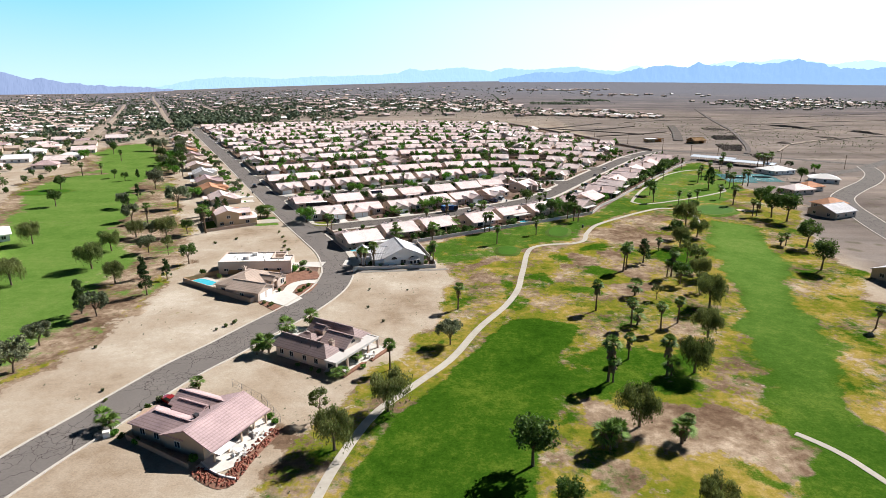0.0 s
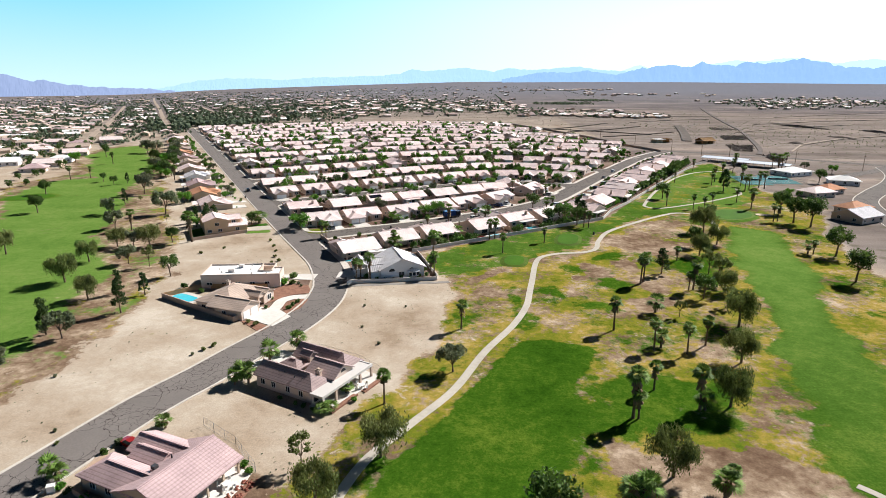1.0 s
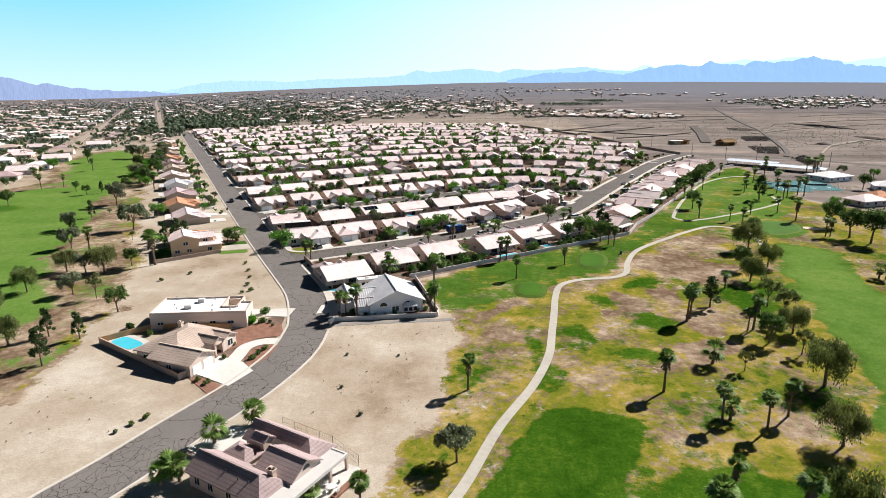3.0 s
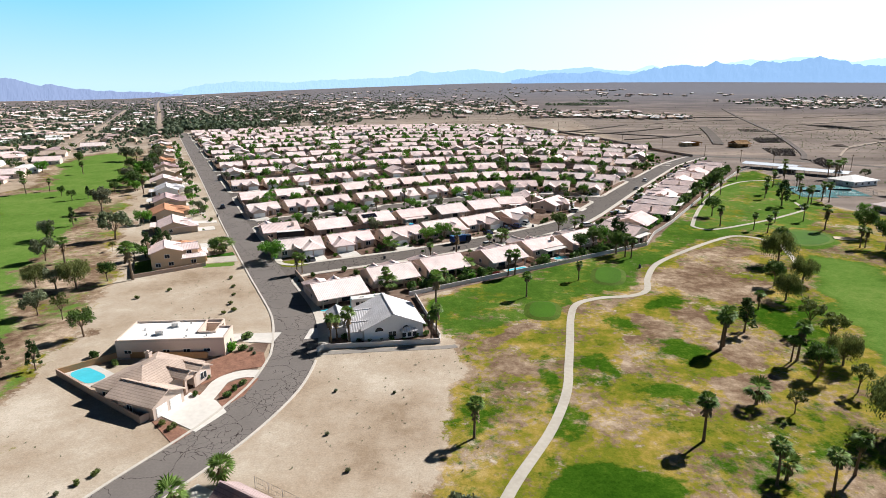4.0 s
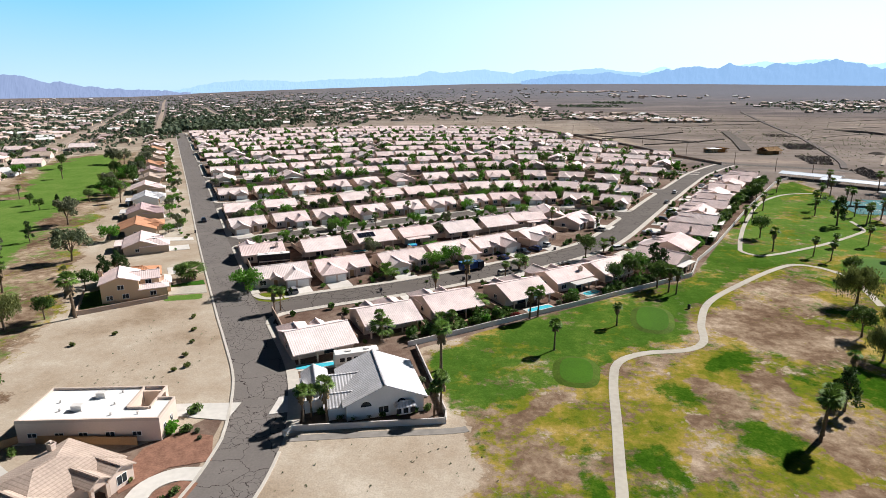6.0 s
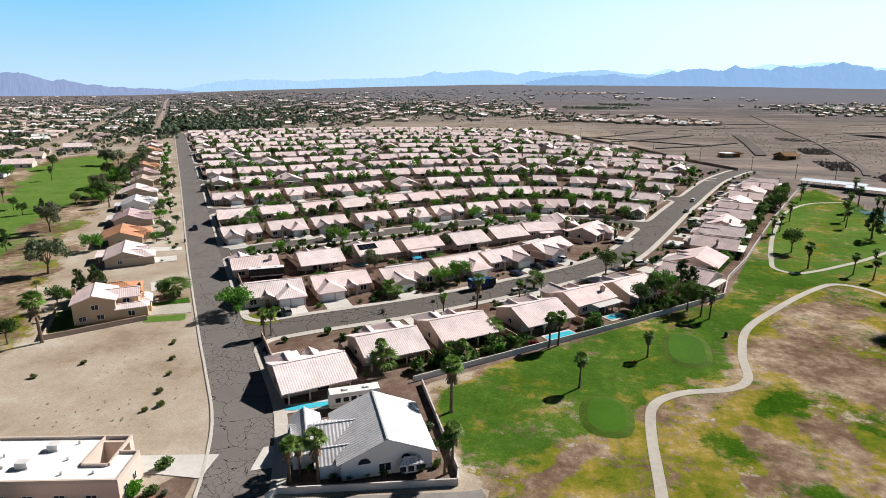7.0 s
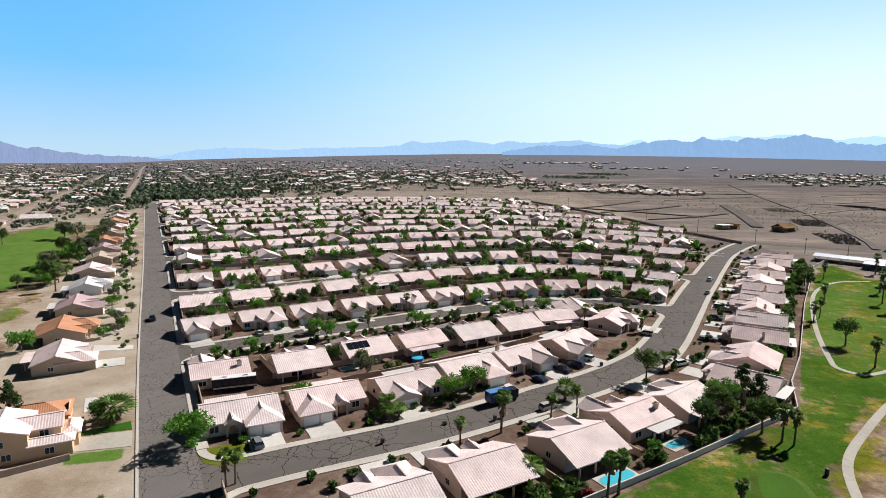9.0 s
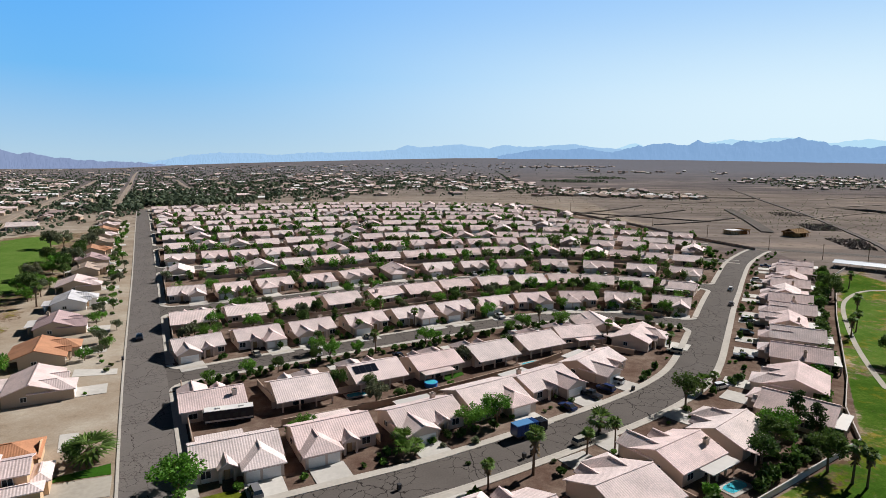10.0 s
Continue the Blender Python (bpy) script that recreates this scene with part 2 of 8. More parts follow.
def ground_material():
    """Desert sand, with turf, dry turf, bare soil and yard gravel where the zone attribute puts them."""
    m = bpy.data.materials.new("desert_ground")
    m.use_nodes = True
    nt = m.node_tree
    n, l = nt.nodes, nt.links
    b = n["Principled BSDF"]
    b.inputs["Roughness"].default_value = 0.95
    b.inputs["Specular IOR Level"].default_value = 0.0
    geo = n.new("ShaderNodeNewGeometry")
    att = n.new("ShaderNodeAttribute")
    att.attribute_name = "zone"
    sep = n.new("ShaderNodeSeparateColor")
    l.new(att.outputs["Color"], sep.inputs[0])

    def tex(scale, detail=5, rough=0.55):
        t = n.new("ShaderNodeTexNoise")
        t.inputs["Scale"].default_value = scale
        t.inputs["Detail"].default_value = detail
        t.inputs["Roughness"].default_value = rough
        l.new(geo.outputs["Position"], t.inputs["Vector"])
        return t.outputs["Fac"]

    n_big, n_mid, n_small, n_fine = tex(0.012, 4), tex(0.055, 6, 0.6), tex(0.4, 6, 0.65), tex(3.0, 4, 0.7)

    def ramp(sock, stops):
        r = n.new("ShaderNodeValToRGB")
        e = r.color_ramp.elements
        while len(e) < len(stops):
            e.new(0.5)
        for el, (p, c) in zip(e, stops):
            el.position, el.color = p, (*c, 1)
        l.new(sock, r.inputs["Fac"])
        return r.outputs["Color"]

    def math2(op, a, c, d=None):
        k = n.new("ShaderNodeMath")
        k.operation = op
        for i, v in enumerate((a, c, d)):
            if v is None:
                continue
            if isinstance(v, (int, float)):
                k.inputs[i].default_value = v
            else:
                l.new(v, k.inputs[i])
        return k.outputs[0]

    def edge(mask, noise_sock, amount, lo=0.42, hi=0.58):
        s = math2("ADD", mask, math2("MULTIPLY", math2("SUBTRACT", noise_sock, 0.5), amount))
        r = n.new("ShaderNodeMapRange")
        r.interpolation_type = "SMOOTHSTEP"
        r.inputs["From Min"].default_value = lo
        r.inputs["From Max"].default_value = hi
        l.new(s, r.inputs["Value"])
        return r.outputs["Result"]

    def mix(f, a, c):
        x = n.new("ShaderNodeMix")
        x.data_type = "RGBA"
        l.new(f, x.inputs["Factor"])
        l.new(a, x.inputs["A"])
        l.new(c, x.inputs["B"])
        return x.outputs["Result"]

    both = math2("ADD", math2("MULTIPLY", n_mid, 0.6), math2("MULTIPLY", n_small, 0.4))
    wide = math2("ADD", math2("MULTIPLY", n_mid, 0.5), math2("ADD", math2("MULTIPLY", tex(0.02, 4, 0.5), 0.35), math2("MULTIPLY", n_small, 0.15)))
    sand = ramp(wide, ((0.39, (0.27, 0.205, 0.145)), (0.46, (0.355, 0.285, 0.215)), (0.54, (0.41, 0.345, 0.272)), (0.61, (0.49, 0.43, 0.355))))
    gravel = ramp(math2("ADD", math2("MULTIPLY", n_mid, 0.6), math2("MULTIPLY", n_small, 0.4)), ((0.36, (0.105, 0.062, 0.048)), (0.5, (0.165, 0.115, 0.09)), (0.64, (0.27, 0.205, 0.165))))
    soil = ramp(both, ((0.36, (0.085, 0.050, 0.032)), (0.47, (0.170, 0.114, 0.076)), (0.55, (0.285, 0.212, 0.148)), (0.64, (0.46, 0.365, 0.275))))
    dry = ramp(both, ((0.36, (0.070, 0.12, 0.012)), (0.47, (0.155, 0.155, 0.018)), (0.55, (0.275, 0.205, 0.046)), (0.66, (0.42, 0.305, 0.13))))
    blades = math2("ADD", math2("MULTIPLY", n_mid, 0.42), math2("ADD", math2("MULTIPLY", n_small, 0.33), math2("MULTIPLY", tex(1.6, 6, 0.8), 0.25)))
    turf = ramp(blades, ((0.38, (0.018, 0.056, 0.004)), (0.5, (0.036, 0.088, 0.007)), (0.61, (0.092, 0.142, 0.016))))
    # paler turf: brightness from sun and view angle, put into the colour
    lit_turf = ramp(blades, ((0.34, (0.065, 0.135, 0.022)), (0.5, (0.105, 0.185, 0.036)), (0.66, (0.165, 0.225, 0.06))))
    sown = n.new("ShaderNodeAttribute")
    sown.attribute_name = "sown"
    turf = mix(sown.outputs["Fac"], turf, lit_turf)
    patch = math2("ADD", math2("MULTIPLY", tex(0.06, 7, 0.68), 0.62), math2("MULTIPLY", tex(0.7, 6, 0.7), 0.38))
    patch2 = math2("ADD", math2("MULTIPLY", tex(0.075, 6, 0.65), 0.6), math2("MULTIPLY", n_small, 0.4))
    patch3 = math2("ADD", math2("MULTIPLY", tex(0.05, 5, 0.6), 0.5), math2("MULTIPLY", tex(0.28, 7, 0.72), 0.5))
    col = mix(edge(sep.outputs["Blue"], patch2, 3.2, 0.42, 0.58), sand, soil)
    col = mix(edge(sep.outputs["Green"], patch, 3.0, 0.40, 0.60), col, dry)
    col = mix(edge(sep.outputs["Red"], patch3, 2.6, 0.36, 0.64), col, turf)
    col = mix(edge(att.outputs["Alpha"], n_small, 0.3), col, gravel)
    vor = n.new("ShaderNodeTexVoronoi")
    vor.inputs["Scale"].default_value = 0.11
    l.new(geo.outputs["Position"], vor.inputs["Vector"])
    # low desert scrub, a dot here and there on the open sand
    dots = n.new("ShaderNodeMapRange")
    dots.inputs["From Min"].default_value = 0.12
    dots.inputs["From Max"].default_value = 0.30
    dots.inputs["To Min"].default_value = 1.0
    dots.inputs["To Max"].default_value = 0.0
    l.new(vor.outputs["Distance"], dots.inputs["Value"])
    far = n.new("ShaderNodeAttribute")
    far.attribute_name = "scrub"
    scrubf = math2("MULTIPLY", math2("MULTIPLY", dots.outputs["Result"], far.outputs["Fac"]), 0.8)
    scrub = n.new("ShaderNodeRGB")
    scrub.outputs[0].default_value = (0.11, 0.10, 0.065, 1)
    squash = n.new("ShaderNodeMapping")
    squash.inputs["Rotation"].default_value = (0, 0, radians(24))
    squash.inputs["Scale"].default_value = (0.22, 1.6, 1.0)
    l.new(geo.outputs["Position"], squash.inputs["Vector"])
    wash = n.new("ShaderNodeTexNoise")
    wash.inputs["Scale"].default_value = 0.02
    wash.inputs["Detail"].default_value = 7
    wash.inputs["Roughness"].default_value = 0.68
    l.new(squash.outputs["Vector"], wash.inputs["Vector"])
    # the plain's greys also carry a little haze blue in their colour
    plain = ramp(math2("ADD", math2("MULTIPLY", n_big, 0.3), math2("MULTIPLY", wash.outputs["Fac"], 0.7)), ((0.38, (0.085, 0.073, 0.074)), (0.47, (0.140, 0.120, 0.117)), (0.55, (0.195, 0.164, 0.153)), (0.64, (0.30, 0.245, 0.215))))
    col = mix(far.outputs["Fac"], col, plain)
    # blue-grey distance haze put into the plain's colour, strongest in the east
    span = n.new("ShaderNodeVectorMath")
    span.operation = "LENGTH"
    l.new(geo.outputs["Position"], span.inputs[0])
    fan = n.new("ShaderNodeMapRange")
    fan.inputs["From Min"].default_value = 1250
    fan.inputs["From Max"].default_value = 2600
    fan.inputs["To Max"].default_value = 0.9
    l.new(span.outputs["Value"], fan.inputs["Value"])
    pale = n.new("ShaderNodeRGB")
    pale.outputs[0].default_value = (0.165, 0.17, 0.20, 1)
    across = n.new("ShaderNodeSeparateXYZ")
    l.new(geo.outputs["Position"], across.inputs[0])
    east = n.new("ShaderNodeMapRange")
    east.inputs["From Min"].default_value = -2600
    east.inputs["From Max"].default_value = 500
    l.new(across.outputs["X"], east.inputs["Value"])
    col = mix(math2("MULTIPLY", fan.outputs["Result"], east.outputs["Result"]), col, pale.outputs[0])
    col = mix(scrubf, col, scrub.outputs[0])
    g = n.new("ShaderNodeMapRange")
    g.inputs["From Min"].default_value = 0.37
    g.inputs["From Max"].default_value = 0.63
    g.inputs["To Min"].default_value = 0.82
    g.inputs["To Max"].default_value = 1.18
    l.new(math2("ADD", math2("MULTIPLY", n_fine, 0.62), math2("MULTIPLY", tex(1.1, 6, 0.75), 0.38)), g.inputs["Value"])
    sc = n.new("ShaderNodeVectorMath")
    sc.operation = "SCALE"
    l.new(col, sc.inputs[0])
    l.new(g.outputs["Result"], sc.inputs["Scale"])
    l.new(sc.outputs["Vector"], b.inputs["Base Color"])
    bp = n.new("ShaderNodeBump")
    bp.inputs["Strength"].default_value = 0.28
    bp.inputs["Distance"].default_value = 0.10
    l.new(n_fine, bp.inputs["Height"])
    l.new(bp.outputs["Normal"], b.inputs["Normal"])
    return m


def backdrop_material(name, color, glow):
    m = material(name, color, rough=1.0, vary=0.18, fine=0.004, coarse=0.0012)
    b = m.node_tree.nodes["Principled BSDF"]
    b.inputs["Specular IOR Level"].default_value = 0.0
    # distance haze is put into the emission colour; the rock itself gives no light
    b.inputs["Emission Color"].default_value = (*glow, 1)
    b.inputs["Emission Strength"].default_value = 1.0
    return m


def water_material():
    m = material("pool_water", (0.07, 0.50, 0.62), rough=0.08, vary=0.10, fine=1.5, coarse=0.4, bump=0.05)
    m.node_tree.nodes["Principled BSDF"].inputs["Specular IOR Level"].default_value = 0.5
    return m


MAT = {
    "ground": ground_material(),
    "asphalt": asphalt_material("old_asphalt", (0.168, 0.150, 0.139), (0.030, 0.022, 0.020), 0.2),
    "asphalt_street": asphalt_material("street_asphalt", (0.130, 0.114, 0.104), (0.030, 0.026, 0.024), 0.1),
    "concrete": material("concrete", (0.50, 0.46, 0.41), vary=0.14, fine=1.2, coarse=0.15, bump=0.1),
    "drive": material("driveway_concrete", (0.56, 0.53, 0.49), vary=0.14, fine=0.9, coarse=0.12, rnd=0.12),
    "path": material("cart_path_concrete", (0.42, 0.385, 0.33), vary=0.16, fine=1.0, coarse=0.12),
    "stucco": material("stucco", (0.56, 0.43, 0.35), vary=0.07, fine=4, coarse=0.3, bump=0.1, rnd=0.10, tint=(0.62, 0.52, 0.45)),
    "stucco_tan": material("tan_stucco", (0.50, 0.39, 0.29), vary=0.07, fine=4, coarse=0.3, bump=0.1),
    "stucco_white": material("white_stucco", (0.74, 0.72, 0.70), vary=0.05, fine=4, coarse=0.3, bump=0.1),
    "block": material("block_wall", (0.44, 0.33, 0.26), vary=0.12, fine=2, coarse=0.3, bump=0.2, rnd=0.1),
    "block_white": material("painted_block_wall", (0.56, 0.52, 0.485), vary=0.08, fine=2, coarse=0.3, bump=0.2),
    "tile": tile_roof("pink_roof_tile", (0.75, 0.585, 0.56), tint=(0.77, 0.66, 0.635), rib=0.5, groove_shade=0.91, relief=0.3),
    "tile_brown": tile_roof("brown_roof_tile", (0.36, 0.275, 0.265), rib=0.62, groove_shade=0.95, relief=0.1, course=0.62),
    "tile_rose": tile_roof("rose_roof_tile", (0.46, 0.335, 0.335), rib=0.62, groove_shade=0.96, relief=0.1, course=0.62),
    "tile_tan": tile_roof("tan_roof_tile", (0.49, 0.385, 0.32), rib=0.62, groove_shade=0.95, relief=0.12, course=0.62),
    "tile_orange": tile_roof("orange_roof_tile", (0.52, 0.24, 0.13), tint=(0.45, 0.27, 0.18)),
    "tile_grey": tile_roof("pale_grey_roof_tile", (0.60, 0.585, 0.60), rib=0.6, groove_shade=0.74, relief=0.45),
    "flat_roof": material("white_flat_roof", (0.80, 0.79, 0.77), vary=0.06, fine=1.2, coarse=0.2),
    "patio": material("patio_cover_metal", (0.60, 0.57, 0.54), rough=0.6, vary=0.05, fine=1, coarse=0.3, rnd=0.1),
    "white": material("white_paint", (0.76, 0.74, 0.71), rough=0.5, vary=0.05),
    "glass": material("window_glass", (0.025, 0.03, 0.035), rough=0.08, vary=0.05),
    "wire": material("fence_wire", (0.33, 0.31, 0.29), rough=0.6, vary=0.1),
    "stucco_peach": material("peach_stucco", (0.60, 0.42, 0.27), vary=0.07, fine=4, coarse=0.3, bump=0.1),
    "red_gravel": material("reddish_gravel", (0.235, 0.125, 0.088), vary=0.4, fine=3.0, coarse=0.6),
    "dark": material("dark_metal", (0.05, 0.05, 0.055), rough=0.5, vary=0.1),
    "wood": material("fence_wood", (0.38, 0.24, 0.13), vary=0.2, fine=5),
    "trunk": material("bark", (0.16, 0.115, 0.08), vary=0.3, fine=4, bump=0.4),
    "skirt": material("dead_palm_fronds", (0.20, 0.145, 0.085), vary=0.35, fine=6, coarse=1.0, bump=0.5),
    "frond": leaf_material("palm_frond", (0.12, 0.215, 0.034), (0.14, 0.215, 0.05)),
    "leaf": leaf_material("broad_leaves", (0.066, 0.128, 0.024), (0.095, 0.15, 0.034)),
    "leaf_dry": leaf_material("dry_willow_leaves", (0.135, 0.175, 0.045), (0.17, 0.19, 0.06)),
    "leaf_bright": leaf_material("bright_leaves", (0.095, 0.26, 0.022), (0.125, 0.25, 0.034)),
    "leaf_grey": leaf_material("grey_green_leaves", (0.15, 0.18, 0.095), (0.18, 0.19, 0.11)),
    "leaf_pine": leaf_material("pine_needles", (0.036, 0.075, 0.018), (0.055, 0.09, 0.025)),
    "bush_red": leaf_material("red_flowers", (0.28, 0.03, 0.03), (0.2, 0.05, 0.04)),
    "water": water_material(),
    "rock": material("red_lava_rock", (0.23, 0.085, 0.06), vary=0.35, fine=5, coarse=0.8, bump=0.6, rnd=0.3),
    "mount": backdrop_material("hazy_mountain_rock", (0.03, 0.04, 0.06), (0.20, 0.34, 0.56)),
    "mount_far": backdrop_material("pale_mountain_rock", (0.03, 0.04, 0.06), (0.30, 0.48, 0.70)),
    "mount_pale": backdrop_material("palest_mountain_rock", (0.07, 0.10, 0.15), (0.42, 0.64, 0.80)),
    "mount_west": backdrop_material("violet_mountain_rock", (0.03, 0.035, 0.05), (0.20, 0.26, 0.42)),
    "solar": material("solar_panel", (0.012, 0.014, 0.022), rough=0.15, vary=0.1),
    "court": material("court_paint", (0.05, 0.16, 0.17), vary=0.1),
    "track": material("dark_track_dirt", (0.10, 0.082, 0.07), vary=0.3, fine=0.5, coarse=0.05),
    "wash": material("dry_wash_gravel", (0.115, 0.095, 0.085), vary=0.35, fine=0.3, coarse=0.04),
    "sandy_track": material("sandy_track_dirt", (0.32, 0.26, 0.21), vary=0.25, fine=0.5, coarse=0.05),
    "track_pad": material("worn_grey_paving", (0.24, 0.22, 0.20), vary=0.2, fine=0.8, coarse=0.2),
    "timber": material("bare_timber", (0.30, 0.18, 0.08), vary=0.3),
}
PAINTS = [material("car_paint", c, rough=0.25, vary=0.03) for c in
          ((0.70, 0.70, 0.70), (0.02, 0.022, 0.03), (0.20, 0.20, 0.21), (0.45, 0.42, 0.36), (0.03, 0.05, 0.14), (0.25, 0.02, 0.02), (0.012, 0.045, 0.16))]


# ---- building blocks ----
class Shape:
    """Collects faces, then becomes one mesh with UVs in metres along each face."""

    def __init__(self):
        self.v, self.f, self.mi = [], [], []

    def face(self, *pts, mi=0):
        k = len(self.v)
        self.v += [tuple(p) for p in pts]
        self.f.append(tuple(range(k, k + len(pts))))
        self.mi.append(mi)

    def box(self, x0, x1, y0, y1, z0, z1, mi=0):
        p = [(x, y, z) for z in (z0, z1) for x, y in ((x0, y0), (x1, y0), (x1, y1), (x0, y1))]
        for a in ((3, 2, 1, 0), (4, 5, 6, 7), (0, 1, 5, 4), (1, 2, 6, 5), (2, 3, 7, 6), (3, 0, 4, 7)):
            self.face(*[p[i] for i in a], mi=mi)
        return self

    def slab(self, pts, z0, z1, mi=0):
        """An upright prism over a convex outline, counter-clockwise."""
        self.face(*[(x, y, z1) for x, y in pts], mi=mi)
        n = len(pts)
        for i in range(n):
            (ax, ay), (bx, by) = pts[i], pts[(i + 1) % n]
            self.face((ax, ay, z0), (bx, by, z0), (bx, by, z1), (ax, ay, z1), mi=mi)
        return self

    def mat_strip(self, line, nrm, half, z0, z1):
        """A low mound along a line: edges at z0, crest at z1."""
        for i in range(len(line) - 1):
            row = [[(*(line[k] + nrm[k] * o), z) for o, z in ((-half, z0), (0, z1), (half, z0))] for k in (i, i + 1)]
            for m in (0, 1):
                self.face(row[0][m], row[1][m], row[1][m + 1], row[0][m + 1])
        return self

    def tube(self, pts, radii, n=7, mi=0):
        """A round limb through points, with a radius at each."""
        rings = []
        for i, p in enumerate(pts):
            q = Vector(pts[min(i + 1, len(pts) - 1)]) - Vector(pts[max(i - 1, 0)])
            q = q.normalized() if q.length > 1e-6 else Vector((0, 0, 1))
            u = q.cross(Vector((1, 0.13, 0))).normalized()
            w = q.cross(u)
            rings.append([Vector(p) + (u * math.cos(a) + w * math.sin(a)) * radii[i] for a in [2 * math.pi * k / n for k in range(n)]])
        for a, b in zip(rings, rings[1:]):
            for k in range(n):
                self.face(a[k], a[(k + 1) % n], b[(k + 1) % n], b[k], mi=mi)
        self.face(*rings[-1], mi=mi)
        return self

    def gable(self, x0, x1, y0, y1, ze, rise, over=0.5, thick=0.22, along="x", ends=(True, True)):
        """A gable roof over a rectangle: two sloping slabs with a ridge along x or y."""
        if along == "y":
            s = Shape()
            s.gable(y0, y1, -x1, -x0, ze, rise, over, thick, "x", ends)
            for f in s.f:
                self.face(*[(-s.v[i][1], s.v[i][0], s.v[i][2]) for i in f])
            return self
        ym, h = (y0 + y1) / 2, (y1 - y0) / 2
        k = rise / h
        a, b = x0 - (over if ends[0] else 0), x1 + (over if ends[1] else 0)
        zr, zl = ze + rise, ze - over * k
        lo, hi = y0 - over, y1 + over
        t = thick
        self.face((a, lo, zl + t), (b, lo, zl + t), (b, ym, zr + t), (a, ym, zr + t))
        self.face((b, hi, zl + t), (a, hi, zl + t), (a, ym, zr + t), (b, ym, zr + t))
        self.face((a, lo, zl), (a, ym, zr), (b, ym, zr), (b, lo, zl))
        self.face((b, hi, zl), (b, ym, zr), (a, ym, zr), (a, hi, zl))
        self.face((a, lo, zl), (b, lo, zl), (b, lo, zl + t), (a, lo, zl + t))
        self.face((b, hi, zl), (a, hi, zl), (a, hi, zl + t), (b, hi, zl + t))
        for x, sgn in ((a, 1), (b, -1)):
            p = [(x, lo, zl), (x, lo, zl + t), (x, ym, zr + t), (x, ym, zr)]
            q = [(x, ym, zr), (x, ym, zr + t), (x, hi, zl + t), (x, hi, zl)]
            for r in (p, q):
                self.face(*(r if sgn > 0 else r[::-1]))
        # raised ridge cap
        self.box(a, b, ym - 0.16, ym + 0.16, zr + t - 0.05, zr + t + 0.1)
        return self

    def hip(self, x0, x1, y0, y1, ze, rise, over=0.5, thick=0.22, hip0=True, hip1=True, along="x"):
        """A roof with its ridge along x, hipped at either end or gabled there."""
        if along == "y":
            s = Shape()
            s.hip(y0, y1, -x1, -x0, ze, rise, over, thick, hip0, hip1, "x")
            for f in s.f:
                self.face(*[(-s.v[i][1], s.v[i][0], s.v[i][2]) for i in f])
            return self
        ym, h = (y0 + y1) / 2, (y1 - y0) / 2
        k = rise / h
        a, b, lo, hi = x0 - over, x1 + over, y0 - over, y1 + over
        zl, zr, t = ze - over * k, ze + rise, thick
        ra = a + h + over if hip0 else a
        rb = b - h - over if hip1 else b
        if ra > rb:
            ra = rb = (a + b) / 2
        A, B, C, D = (a, lo, zl + t), (b, lo, zl + t), (b, hi, zl + t), (a, hi, zl + t)
        P, Q = (ra, ym, zr + t), (rb, ym, zr + t)
        self.face(A, B, Q, P)
        self.face(C, D, P, Q)
        self.face(D, A, P)
        self.face(B, C, Q)
        low = [(a, lo, zl), (b, lo, zl), (b, hi, zl), (a, hi, zl)]
        for i in range(4):
            p, q = low[i], low[(i + 1) % 4]
            self.face(p, q, (q[0], q[1], q[2] + t), (p[0], p[1], p[2] + t))
        self.face(*low[::-1])
        if rb - ra > 0.5:
            self.box(ra, rb, ym - 0.16, ym + 0.16, zr + t - 0.05, zr + t + 0.1)
        return self

    def gable_wall(self, x0, x1, y0, y1, z0, ze, rise, along="x"):
        """Walls of a rectangle, with the two gable triangles under a ridge."""
        self.box(x0, x1, y0, y1, z0, ze)
        if along == "x":
            ym = (y0 + y1) / 2
            for x in (x0, x1):
                tri = [(x, y0, ze), (x, y1, ze), (x, ym, ze + rise)]
                self.face(*(tri if x == x1 else tri[::-1]))
        else:
            xm = (x0 + x1) / 2
            for y in (y0, y1):
                tri = [(x0, y, ze), (x1, y, ze), (xm, y, ze + rise)]
                self.face(*(tri if y == y0 else tri[::-1]))
        return self

    def mesh(self, name, *mats):
        me = bpy.data.meshes.new(name)
        me.from_pydata(self.v, [], self.f)
        for m in mats:
            me.materials.append(m)
        if any(self.mi):
            me.polygons.foreach_set("material_index", self.mi)
        uv = me.uv_layers.new(name="UVMap")
        nor = np.zeros(len(self.f) * 3, np.float32)
        me.polygons.foreach_get("normal", nor)
        nor = nor.reshape(-1, 3)
        out = np.zeros((len(me.loops), 2), np.float32)
        k = 0
        for f, nn in zip(self.f, nor):
            hx, hy = -nn[1], nn[0]
            q = math.hypot(hx, hy)
            h = np.array((hx / q, hy / q, 0)) if q > 1e-3 else np.array((1.0, 0, 0))
            w = np.cross(nn, h)
            for i in f:
                p = self.v[i]
                out[k] = (p[0] * h[0] + p[1] * h[1] + p[2] * h[2], p[0] * w[0] + p[1] * w[1] + p[2] * w[2])
                k += 1
        uv.data.foreach_set("uv", out.ravel())
        me.update()
        return me


def part(name, shape, mat, parent=None, label=""):
    """One mesh object, under a thing or a part."""
    me = shape.mesh(name, *(mat if isinstance(mat, (list, tuple)) else (mat,))) if isinstance(shape, Shape) else shape
    ob = new(name, me)
    if parent:
        ob.parent = parent
    if label:
        ob["label"] = label
    return ob


